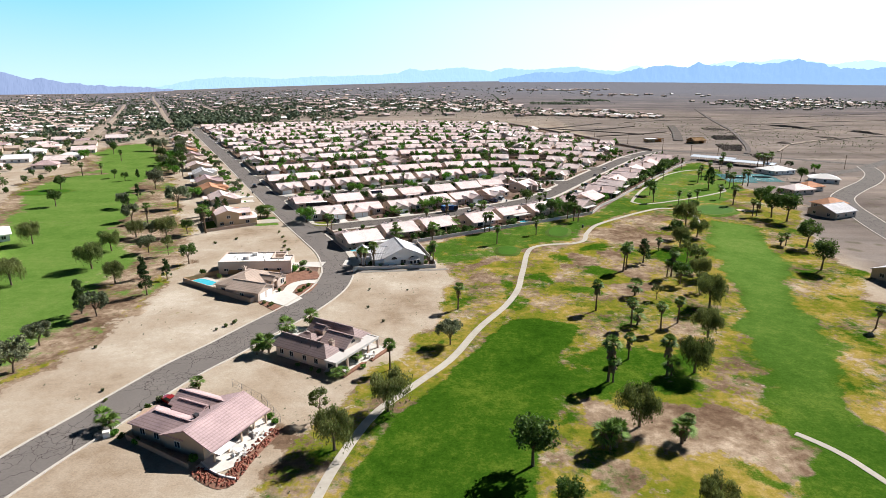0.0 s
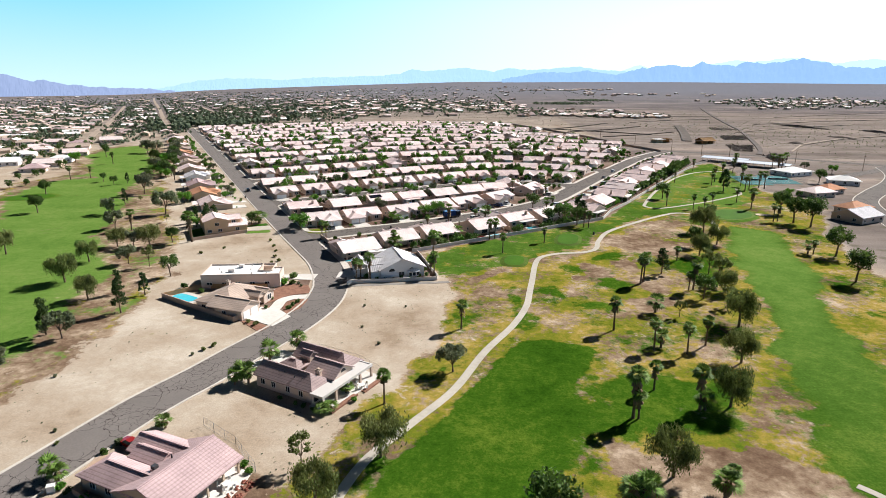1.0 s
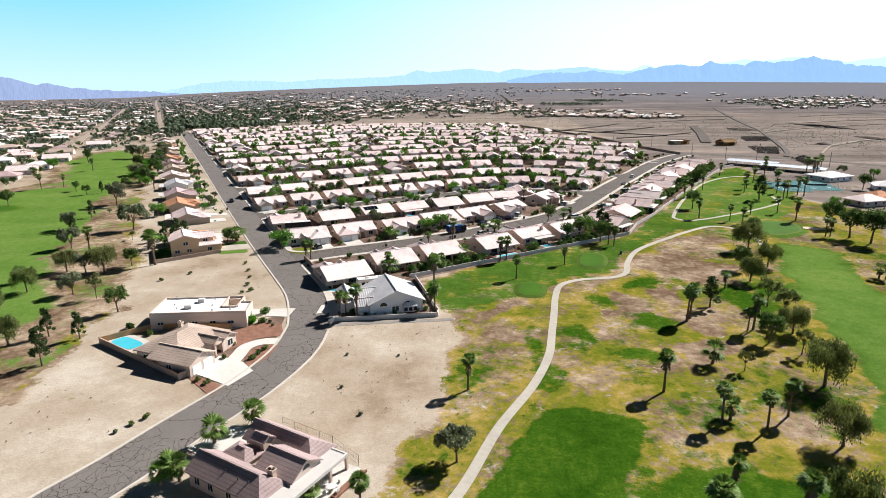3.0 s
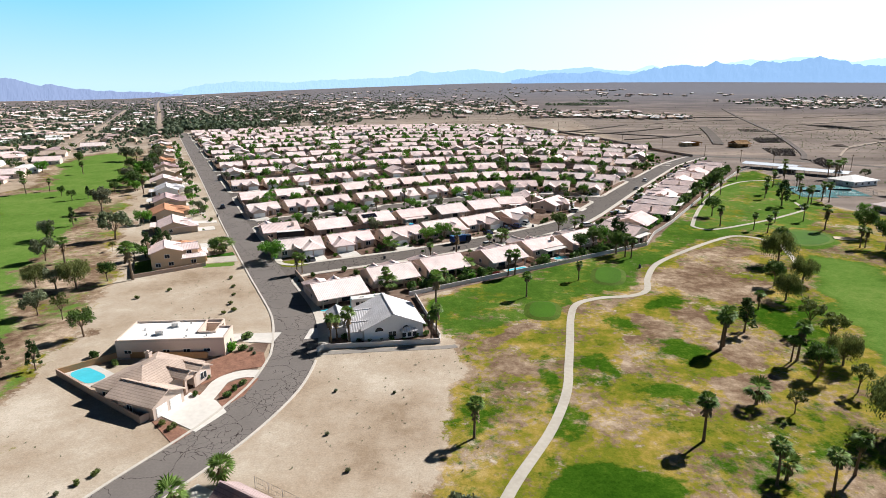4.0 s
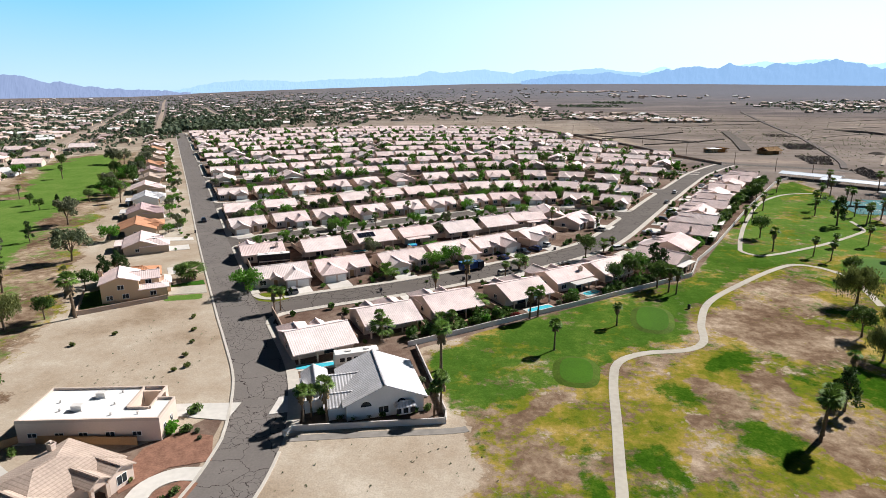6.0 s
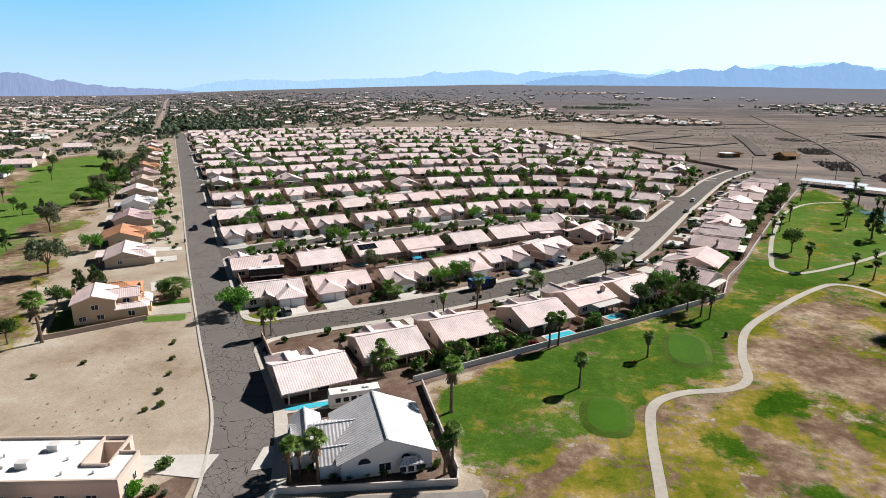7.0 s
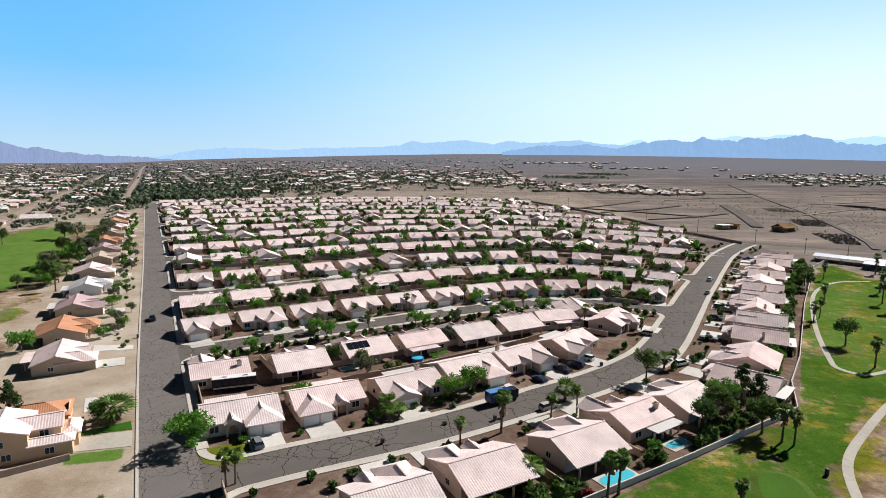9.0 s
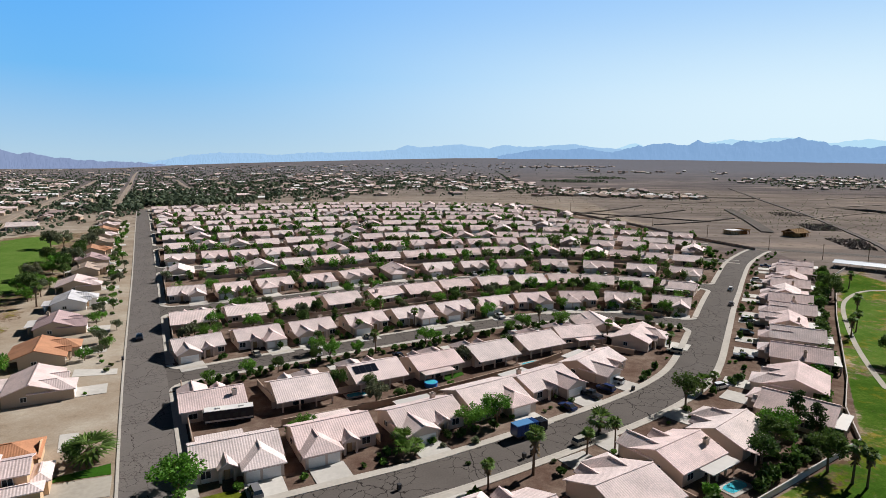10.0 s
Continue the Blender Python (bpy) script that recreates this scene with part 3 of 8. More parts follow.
def empty(name, m, label, category, group=""):
    ob = new(name)
    ob.empty_display_size = 0.5
    ob.matrix_basis = m
    return tagged(ob, label, category, group)


def smooth_line(pts, step=4.0):
    """Points every few metres along a rounded line through the given ones."""
    p = [np.array(q, float) for q in pts]
    p = [2 * p[0] - p[1]] + p + [2 * p[-1] - p[-2]]
    out = []
    for a, b, c, d in zip(p, p[1:], p[2:], p[3:]):
        n = max(1, int(np.linalg.norm(c - b) / step))
        for i in range(n):
            t = i / n
            out.append(0.5 * (2 * b + (c - a) * t + (2 * a - 5 * b + 4 * c - d) * t * t + (3 * b - a - 3 * c + d) * t ** 3))
    out.append(p[-2])
    return np.array(out)


def sides(line):
    d = np.gradient(line, axis=0)
    d /= np.linalg.norm(d, axis=1)[:, None]
    return np.stack([-d[:, 1], d[:, 0]], 1)


def ribbon(name, line, lo, hi, z, mat, label, category, thick=0.3):
    """A strip along a line between two offsets (left is positive), as a slab with its top at z."""
    nrm = sides(line)
    a, b = line + nrm * lo, line + nrm * hi
    s = Shape()
    za, zb = z + land(a[:, 0], a[:, 1]), z + land(b[:, 0], b[:, 1])
    for i in range(len(line) - 1):
        p, q, r, t = (*a[i], za[i]), (*a[i + 1], za[i + 1]), (*b[i + 1], zb[i + 1]), (*b[i], zb[i])
        down = lambda c: (c[0], c[1], c[2] - thick)
        s.face(p, q, r, t)
        s.face(q, p, down(p), down(q))
        s.face(t, r, down(r), down(t))
    return tagged(part(name, s, mat), label, category, kind="structure")


# ---- plan: lines of the roads and paths ----
MAIN = smooth_line([(-92, -160), (-84, -40), (-75, 30), (-65.8, 72), (-60.6, 89), (-54.2, 109), (-48.4, 121.5), (-43.6, 133.5), (-36.9, 149.5), (-33.1, 165), (-33.1, 178), (-34.7, 187), (-41, 205), (-52, 225), (-64, 246), (-104, 318), (-174, 447), (-248, 582), (-323, 719), (-362, 790)])
STREET_1 = smooth_line([(-62, 236), (-44, 248), (-18, 262.5), (4, 277.5), (12.5, 284), (23, 291.8), (36, 303), (48, 316.2), (57.5, 331.5), (69.8, 355.5), (92.5, 401), (108, 430.5), (122.5, 458.5), (147.5, 504.5), (172, 540), (185, 556)])
STREETS = [
    smooth_line([(-99, 303.5), (-90, 310), (-74, 321.5), (-57, 333), (-36, 347), (-9.5, 363.5), (16, 376.5), (39, 381), (59, 376.5), (77, 369)]),
    smooth_line([(-137, 372), (-104, 390), (-70, 412), (-45, 431), (0, 450), (40, 458), (78, 449), (109.5, 433)]),
    smooth_line([(-178, 454), (-141, 472), (-95, 500), (-40, 526), (20, 542), (70, 540), (150, 508)]),
    smooth_line([(-218, 526), (-150, 562), (-70, 600), (20, 615), (100, 600), (160, 578)]),
    smooth_line([(-258, 600), (-180, 642), (-90, 682), (20, 695), (132, 660)]),
    smooth_line([(-298, 673), (-210, 720), (-110, 762), (0, 775), (100, 745)]),
    smooth_line([(-337, 745), (-240, 800), (-130, 845), (-20, 855), (70, 825)]),
]
CART = smooth_line([(-16, 40), (-14.5, 56), (-12.9, 69.3), (-11.4, 79), (-7.6, 93.6), (-0.5, 106), (7, 118.8), (13.8, 137), (21.5, 153), (26.3, 167), (28.6, 180), (30.6, 192), (33, 207), (36, 216.5), (43, 221.6), (52.8, 224), (58.5, 229), (62, 241), (69.5, 256.7), (84.8, 273.5), (100, 288), (111, 295.5), (118.5, 292), (121.6, 282), (119, 268), (116, 257)], 2.0)
CART_LOOP = smooth_line([(191, 437), (173, 433), (156, 418), (141, 397), (121, 360), (110, 337), (102, 318), (100, 311), (104, 306), (112, 309), (122, 315), (137, 325), (158, 342), (165, 350), (169, 366)], 2.0)
CART_EAST = smooth_line([(72.3, 91.2), (75, 88.2), (77.6, 84.1), (79.6, 78.4), (84, 66), (88, 52)], 2.0)
TURN_EAST = smooth_line([(318, 462), (300, 424), (276, 391), (246, 359), (224, 333), (212, 308), (203.5, 281), (195, 252), (186, 215)])
CROSS_EAST = smooth_line([(420, 556), (345, 486), (304, 448), (278, 430), (262, 416)])

# ---- ground: one sheet to the horizon ----
def axis(lo, hi, step, far, grow):
    core = list(np.arange(lo, hi + 0.01, step))
    up, d = [], step
    x = hi
    while x < far:
        d *= grow
        x += d
        up.append(x)
    down, d = [], step
    x = lo
    while x > -far:
        d *= grow
        x -= d
        down.append(x)
    return np.array(down[::-1] + core + up)


def land(x, y):
    """Height of the far plain: flat round the town, then rising to the mountains, more so in the east."""
    r = np.hypot(x, y - 60)
    s = np.clip((r - 750) / 3450, 0, 1.3)
    az = np.degrees(np.arctan2(x, y - 60))
    return np.interp(az, (-39, -31, -22, -12, -1, 9, 19, 34), (-33, -31, -5, 18, 40, 48, 49, 41)) * s ** 1.35


def inside(px, py, poly, soft):
    """1 inside an outline, 0 outside, with a soft edge."""
    d = np.full(px.shape, 1e9)
    odd = np.zeros(px.shape, bool)
    n = len(poly)
    for i in range(n):
        (ax, ay), (bx, by) = poly[i], poly[(i + 1) % n]
        ex, ey = bx - ax, by - ay
        t = np.clip(((px - ax) * ex + (py - ay) * ey) / (ex * ex + ey * ey), 0, 1)
        d = np.minimum(d, np.hypot(px - ax - t * ex, py - ay - t * ey))
        if ey:
            odd ^= ((ay > py) != (by > py)) & (px < ex * (py - ay) / ey + ax)
    return np.clip(0.5 + np.where(odd, d, -d) / (2 * soft), 0, 1)


def blob(px, py, x, y, a, b, turn=0, soft=0.25):
    c, s = math.cos(radians(turn)), math.sin(radians(turn))
    u, v = ((px - x) * c + (py - y) * s) / a, (-(px - x) * s + (py - y) * c) / b
    return np.clip((1 - np.hypot(u, v)) / soft * 0.5 + 0.5, 0, 1)


GOLF = [(-26, 66), (-22.5, 76), (-19, 86), (-16, 100), (-13, 113), (-6.5, 126), (-1, 138), (4.5, 151), (6, 173), (1.5, 187), (-2, 198), (-9, 220), (6.6, 235.2), (34.6, 255.2), (70.2, 281), (91, 318.4), (128.2, 384), (181.2, 471), (204, 488), (192, 400), (182, 360), (196, 330), (176, 285), (160, 255), (150, 215), (146, 190), (136, 165), (150, 130), (180, 80), (200, 0), (160, -60), (-10, -60), (-24, 20)]
FAIRWAY = [(21.5, 143), (29.4, 145.4), (40.6, 142), (36.4, 126.7), (31.7, 113), (28.3, 102), (23, 80), (18, 30), (-4, 20), (-12, 60), (-6, 86), (2, 103), (6.9, 113), (11.8, 122)]
FAIRWAY_EAST = [(126, 270), (139, 262), (136, 235), (126, 200), (117, 178), (108, 150), (98, 122), (88, 88), (84, 50), (60, 40), (64, 70), (68, 96), (80, 134), (92, 165), (100, 191), (110, 235)]
LAWN_NE = [(-9, 219), (0, 192), (12, 196), (20, 200), (29, 207), (36, 221), (54, 226), (60, 240), (68, 258), (84, 276), (104, 293), (125, 300), (150, 312), (170, 340), (186, 372), (197, 420), (202, 486), (182, 471), (129, 385), (102, 335), (91, 318.4), (78, 298), (69.4, 281), (34.6, 255.2), (6.6, 235.2)]
LEFT_FAIRWAY = [(-170, 120), (-104, 90), (-94, 112), (-96, 140), (-112, 196), (-133, 218), (-145, 244), (-165, 294), (-190, 339), (-206, 390), (-227, 449), (-314, 581), (-330, 560), (-311, 493), (-275, 437), (-240, 383), (-258, 366), (-254, 343), (-225, 290), (-190, 230), (-170, 180)]
LEFT_ROUGH = [(-190, 90), (-90, 88), (-84, 112), (-80, 136), (-88, 187), (-112, 240), (-135, 285), (-160, 325), (-190, 385), (-215, 450), (-300, 600), (-340, 570), (-320, 490), (-285, 430), (-262, 400), (-275, 360), (-262, 335), (-236, 290), (-205, 235), (-185, 200)]
TOWN = [(-58, 240), (-36, 206), (-30, 186), (0, 189), (-9, 220), (36, 253), (72, 279), (93, 317), (131, 384), (183, 470), (190, 540), (172, 580), (140, 690), (95, 810), (60, 900), (-150, 900), (-350, 770)]
ROW_WEST = [(-106, 306), (-130, 296), (-158, 330), (-205, 420), (-240, 480), (-300, 590), (-380, 740), (-352, 756)]

gx, gy = axis(-230, 190, 1.3, 5400, 1.09), axis(48, 400, 1.3, 5400, 1.085)
X, Y = np.meshgrid(gx, gy)
fx, fy = X.ravel(), Y.ravel()
jit = np.array([noise.fractal((a * 0.05, b * 0.05, 3.1), 0.6, 2.1, 3) for a, b in zip(fx, fy)])
jx, jy = fx + 5 * jit, fy + 4 * np.roll(jit, 911)
golf, town = inside(jx, jy, GOLF, 2.5), inside(fx, fy, TOWN, 1.2)
lush = np.maximum.reduce([
    0.97 * inside(fx + 0.25 * (jx - fx), fy + 0.3 * (jy - fy), FAIRWAY, 1.6), 0.95 * inside(jx, jy, FAIRWAY_EAST, 4.0), 0.63 * inside(jx, jy, LAWN_NE, 3.0),
    0.86 * inside(jx, jy, LEFT_FAIRWAY, 5.0), 0.8 * blob(jx, jy, 61, 218, 7, 5.5, 0, 0.5),
    1.0 * blob(fx, fy, 137, 293, 11, 17, -30), 0.62 * blob(jx, jy, 46, 203, 5, 8, 0, 0.5), 0.74 * blob(jx, jy, 54, 189, 8.5, 8.5, 0, 0.6), 0.64 * blob(jx, jy, 36, 182, 6, 6, 0, 0.6), 0.66 * blob(jx, jy, 49, 170, 8, 8, 0, 0.6), 0.6 * blob(jx, jy, 22, 173, 4, 8, 0, 0.6),
    0.72 * blob(jx, jy, 32, 112, 13, 20), 0.75 * blob(jx, jy, 52, 116, 16, 14), 0.7 * blob(jx, jy, 24, 158, 4, 8),
    0.37 * golf, 0.33 * inside(jx, jy, LEFT_ROUGH, 3.0), 0.62 * blob(jx, jy, 100, 225, 7, 22), 0.7 * blob(jx, jy, 70, 82, 14, 10), 0.66 * blob(jx, jy, 88, 205, 8, 16), 0.6 * blob(jx, jy, -4, 88, 5, 10)])
bare = np.maximum.reduce([blob(jx, jy, 76, 243, 17, 11, 0, 0.4), blob(jx, jy, 90, 236, 10, 9, 0, 0.5), blob(jx, jy, 53, 209, 3.5, 8, 0, 0.5), blob(jx, jy, 46, 192, 2.4, 6, 0, 0.6), blob(jx, jy, 42, 181, 2.6, 5, 0, 0.6), blob(jx, jy, 66, 207, 4, 13, 0, 0.5), blob(jx, jy, 67, 187, 7, 11, 0, 0.5), blob(jx, jy, 66, 172, 8, 9, 0, 0.5), blob(jx, jy, 17, 195.5, 13, 3.2, 27, 0.5), blob(jx, jy, 15, 178, 6, 9, 0, 0.5)])
lush = lush * (1 - 0.55 * bare) * (1 - 0.75 * inside(jx, jy, [(33.2, 104.4), (41.9, 98.7), (53.8, 100.9), (63.6, 97.1), (71.1, 92.5), (73.6, 82.3), (64.4, 77.4), (57.4, 84.8), (47.7, 85.7), (39.3, 88.2), (33.7, 91.7)], 2.5)) * np.maximum(golf, inside(jx, jy, LEFT_ROUGH, 3.0))
soil = np.maximum.reduce([
    1.25 * inside(jx, jy, [(33.2, 104.4), (41.9, 98.7), (53.8, 100.9), (63.6, 97.1), (71.1, 92.5), (73.6, 82.3), (64.4, 77.4), (57.4, 84.8), (47.7, 85.7), (39.3, 88.2), (33.7, 91.7)], 2.5), 1.1 * blob(jx, jy, 34.5, 77.5, 4, 6), 1.0 * blob(jx, jy, 86, 90, 2.2, 11, -24), 0.8 * blob(jx, jy, 15, 175, 8, 20), 0.85 * blob(jx, jy, 92, 262, 26, 13, 45), 0.75 * blob(jx, jy, 74, 150, 10, 22),
    0.85 * blob(jx, jy, 52, 196, 5, 18, -5), 0.7 * blob(jx, jy, 62, 95, 12, 9), 0.9 * blob(jx, jy, 78, 236, 14, 20, 30), 0.7 * blob(jx, jy, 90, 212, 9, 24),
    0.85 * inside(jx, jy, LEFT_ROUGH, 5.0), 0.95 * bare, 0.6 * blob(jx, jy, 58, 130, 8, 26, 20), 0.7 * blob(jx, jy, -21, 84, 4, 16, 60), 0.72 * golf])
dry = np.maximum(0.56 * golf, 0.46 * inside(jx, jy, LEFT_ROUGH, 3.0))
dry = np.clip(dry - 0.5 * np.clip(soil - 0.74, 0, 1) * 4, 0, 1)
gravel = np.maximum(0.95 * town, 0.42 * inside(jx, jy, ROW_WEST, 3.0))
for p in ([(-40.5, 150), (-52, 152.5), (-55, 176), (-49, 181), (-42, 191), (-40, 178), (-37.5, 165)],):
    gravel = np.maximum(gravel, inside(fx, fy, p, 0.8))
lush = np.maximum(lush, inside(fx, fy, [(-74.5, 247.5), (-84, 245.5), (-85.5, 249), (-76, 252)], 0.8))
lush = np.maximum(lush, inside(fx, fy, [(-101, 233), (-97, 241), (-106, 254), (-111, 249)], 0.8))
lush = np.maximum(lush, inside(fx, fy, [(-60, 251), (-54, 244.5), (-47, 249), (-52, 256)], 0.8))
gravel *= 1 - np.clip(lush * 1.3 * inside(fx, fy, [(-62, 251), (-54, 243), (-46, 249), (-52, 257)], 0.8), 0, 1)
dist = np.hypot(fx, fy - 60)
scrub = np.clip((dist - 420) / 900, 0, 1) * (1 - town)
scrub = np.maximum(scrub, np.clip((fx - 150) / 60, 0, 1) * np.clip((fy - 420) / 120, 0, 1) * 0.75)
scrub = np.maximum(scrub, 0.8 * np.clip((fx - 140) / 20, 0, 1) * np.clip((fy - 90) / 40, 0, 1)) * (1 - golf)
scrub *= 1 - inside(fx, fy, LEFT_ROUGH, 4)
hz = land(fx, fy)
me = bpy.data.meshes.new("ground")
nx, ny = len(gx), len(gy)
me.vertices.add(nx * ny)
me.vertices.foreach_set("co", np.stack([fx, fy, hz], 1).astype(np.float32).ravel())
ii = (np.arange(ny - 1)[:, None] * nx + np.arange(nx - 1)[None]).ravel()
quads = np.stack([ii, ii + 1, ii + 1 + nx, ii + nx], 1).astype(np.int32)
me.loops.add(quads.size)
me.loops.foreach_set("vertex_index", quads.ravel())
me.polygons.add(len(quads))
me.polygons.foreach_set("loop_start", np.arange(0, quads.size, 4, dtype=np.int32))
me.update(calc_edges=True)
za = me.attributes.new("zone", "FLOAT_COLOR", "POINT")
za.data.foreach_set("color", np.stack([lush, dry, soil, gravel], 1).astype(np.float32).ravel())
# where turf is painted brighter: the west, the lawns, up the east fairway
pa = me.attributes.new("sown", "FLOAT", "POINT")
pa.data.foreach_set("value", np.maximum.reduce([1.0 * (fx < -70), 0.3 * inside(jx, jy, LAWN_NE, 4.0), np.clip((fy - 60) / 160, 0, 0.9) * inside(jx, jy, FAIRWAY_EAST, 4.0), 0.7 * blob(fx, fy, 150, 360, 60, 90)]).astype(np.float32))
sa = me.attributes.new("scrub", "FLOAT", "POINT")
sa.data.foreach_set("value", scrub.astype(np.float32))
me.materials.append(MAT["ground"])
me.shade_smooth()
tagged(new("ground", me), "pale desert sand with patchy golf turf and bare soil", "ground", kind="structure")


# ---- roads, kerbs, pavements, paths ----
def cut(line, test):
    """The stretches of a line where the test holds."""
    runs, cur = [], []
    for p in line:
        if test(p):
            cur.append(p)
        else:
            if len(cur) > 2:
                runs.append(np.array(cur))
            cur = []
    if len(cur) > 2:
        runs.append(np.array(cur))
    return runs


def near_line(p, line, d):
    return np.min(np.hypot(line[:, 0] - p[0], line[:, 1] - p[1])) < d


ribbon("road", MAIN, -5.2, 5.2, 0.05, MAT["asphalt"], "sun-bleached asphalt road with tar-sealed cracks", "road")
ribbon("kerb", MAIN, 5.2, 5.75, 0.17, MAT["concrete"], "pale concrete kerb along the road", "kerb")
MAIN_FINE, FIRST_FINE = smooth_line(MAIN, 1.0), smooth_line(STREET_1, 1.0)
ribbon("road", cut(FIRST_FINE, lambda p: not near_line(p, MAIN_FINE, 3.0))[0], -5.2, 5.2, 0.046, MAT["asphalt_street"], "grey asphalt street that bends between the houses", "road")
for i, line in enumerate(STREETS):
    run = cut(smooth_line(line, 1.5), lambda p: not near_line(p, MAIN_FINE, 3.0) and not near_line(p, FIRST_FINE, 3.0))[0]
    ribbon("road", run, -4.8, 4.8, 0.042, MAT["asphalt_street"], "grey asphalt street between rows of houses", "road")
GAPS = []


def tangent(line, p):
    i = int(np.argmin(np.hypot(line[:, 0] - p[0], line[:, 1] - p[1])))
    d = line[min(i + 1, len(line) - 1)] - line[max(i - 1, 0)]
    return line[i], d / np.linalg.norm(d)


def junction(tk, trunk, big, sk, side, small, radius=6.0):
    """Rounded kerb returns where a side street (running away from the trunk) meets it."""
    o, m = tangent(trunk, side[0])
    d = side[4] - side[0]
    d = d / np.linalg.norm(d)
    left = np.array((-m[1], m[0]))
    turn = 1 if d @ left > 0 else -1
    nt = left * turn
    reach = {}
    for sgn in (1, -1):
        ns = np.array((-d[1], d[0])) * sgn
        e1 = m if ns @ m > 0 else -m
        base = side[0] + ns * small
        u = (big - (base - o) @ nt) / (d @ nt)
        P = base + d * u
        th = math.acos(float(np.clip(e1 @ d, -1, 1)))
        L = radius / math.tan(th / 2)
        mid = (e1 + d) / np.linalg.norm(e1 + d)
        C = P + mid * radius / math.sin(th / 2)
        t1, t2 = P + e1 * L, P + d * L
        a1, a2 = math.atan2(*(t1 - C)[::-1]), math.atan2(*(t2 - C)[::-1])
        da = (a2 - a1 + math.pi) % (2 * math.pi) - math.pi
        arc = np.array([C + radius * np.array((math.cos(a1 + da * i / 10), math.sin(a1 + da * i / 10))) for i in range(11)])
        inward = -1 if da < 0 else 1
        for nm, lo, hi, z in (("kerb", 0.0, 0.5, 0.17), ("pavement", 0.5, 1.9, 0.15)):
            ribbon(nm, arc, min(inward * lo, inward * hi), max(inward * lo, inward * hi), z, MAT["concrete"], "pale concrete %s rounding a street corner" % nm, nm)
        f = Shape()
        for p, q in zip(arc, arc[1:]):
            tri = [(*P, 0.038), (*p, 0.038), (*q, 0.038)]
            f.face(*(tri if (p - P)[0] * (q - P)[1] - (p - P)[1] * (q - P)[0] > 0 else tri[::-1]))
        tagged(part("road", f, MAT["asphalt_street"]), "asphalt in the rounded mouth of a street", "road", kind="structure")
        GAPS.append((sk, sgn, side[0], d, -9.0, float((t2 - side[0]) @ d)))
        reach[1 if e1 @ m > 0 else -1] = float((t1 - o) @ m)
    GAPS.append((tk, turn, o, m, reach[-1], reach[1]))


def kerbs(key, line, half, sgn, wide, start=0):
    fine_line = smooth_line(line, 1.0)[start:]
    holes = [g for g in GAPS if g[0] == key and g[1] == sgn]

    def keep(p):
        return not any(lo < (p - o) @ v < hi and np.hypot(*(p - o)) < 40 for _, _, o, v, lo, hi in holes)

    for run in cut(fine_line, keep):
        for nm, lo, hi, z in (("kerb", half, half + 0.5, 0.17), ("pavement", half + 0.5, half + 0.5 + wide, 0.15)):
            if hi > lo:
                ribbon(nm, run, min(sgn * lo, sgn * hi), max(sgn * lo, sgn * hi), z, MAT["concrete"], "pale concrete %s along the street" % nm, nm)


junction("main", MAIN, 5.2, "first", STREET_1, 5.2, 7.0)
for i, line in enumerate(STREETS):
    junction("main", MAIN, 5.2, i, line, 4.8)
    if i < 2:
        back = line[::-1]
        n_old = len(GAPS)
        junction("first", STREET_1, 5.2, i, back, 4.8)
        # the street is keyed by its own direction: swap the sides of its far end
        GAPS[n_old:] = [(k, -sg if k == i else sg, o, v, lo, hi) for k, sg, o, v, lo, hi in GAPS[n_old:]]
kerbs("main", MAIN[MAIN[:, 1] < 182], 5.2, -1, 0.0)
kerbs("main", MAIN[MAIN[:, 1] > 178], 5.2, -1, 1.9)
kerbs("first", STREET_1, 5.2, 1, 1.5)
kerbs("first", STREET_1, 5.2, -1, 1.5)
for i, line in enumerate(STREETS):
    for sgn in (1, -1):
        kerbs(i, line, 4.8, sgn, 1.3)
for line, w, lab in ((CART, 0.95, "winding pale concrete golf cart path"), (CART_LOOP, 0.8, "looping concrete path round the green"), (CART_EAST, 0.7, "short concrete cart path in the rough")):
    ribbon("path", line, -w, w, 0.06, MAT["path"], lab, "path")
ribbon("road", TURN_EAST, -5.5, 5.5, 0.05, MAT["asphalt_street"], "grey asphalt road past the golf clubhouse", "road")
ribbon("road", CROSS_EAST, -4.5, 4.5, 0.045, MAT["asphalt_street"], "grey asphalt road to the golf courts", "road")
for sgn in (1, -1):
    ribbon("kerb", TURN_EAST, min(sgn * 5.5, sgn * 6), max(sgn * 5.5, sgn * 6), 0.17, MAT["concrete"], "pale concrete kerb", "kerb")
PERIM = smooth_line([(330, 470), (250, 535), (190, 565), (172, 600), (150, 690), (112, 800), (70, 905)])
ribbon("road", PERIM, -4.5, 4.5, 0.05, MAT["asphalt_street"], "grey perimeter road along the desert edge", "road")
ribbon("road", smooth_line([(240, 655), (272, 760), (302, 872)]), -5, 5, 0.9, MAT["track"], "short stub of new asphalt road in the desert", "road")


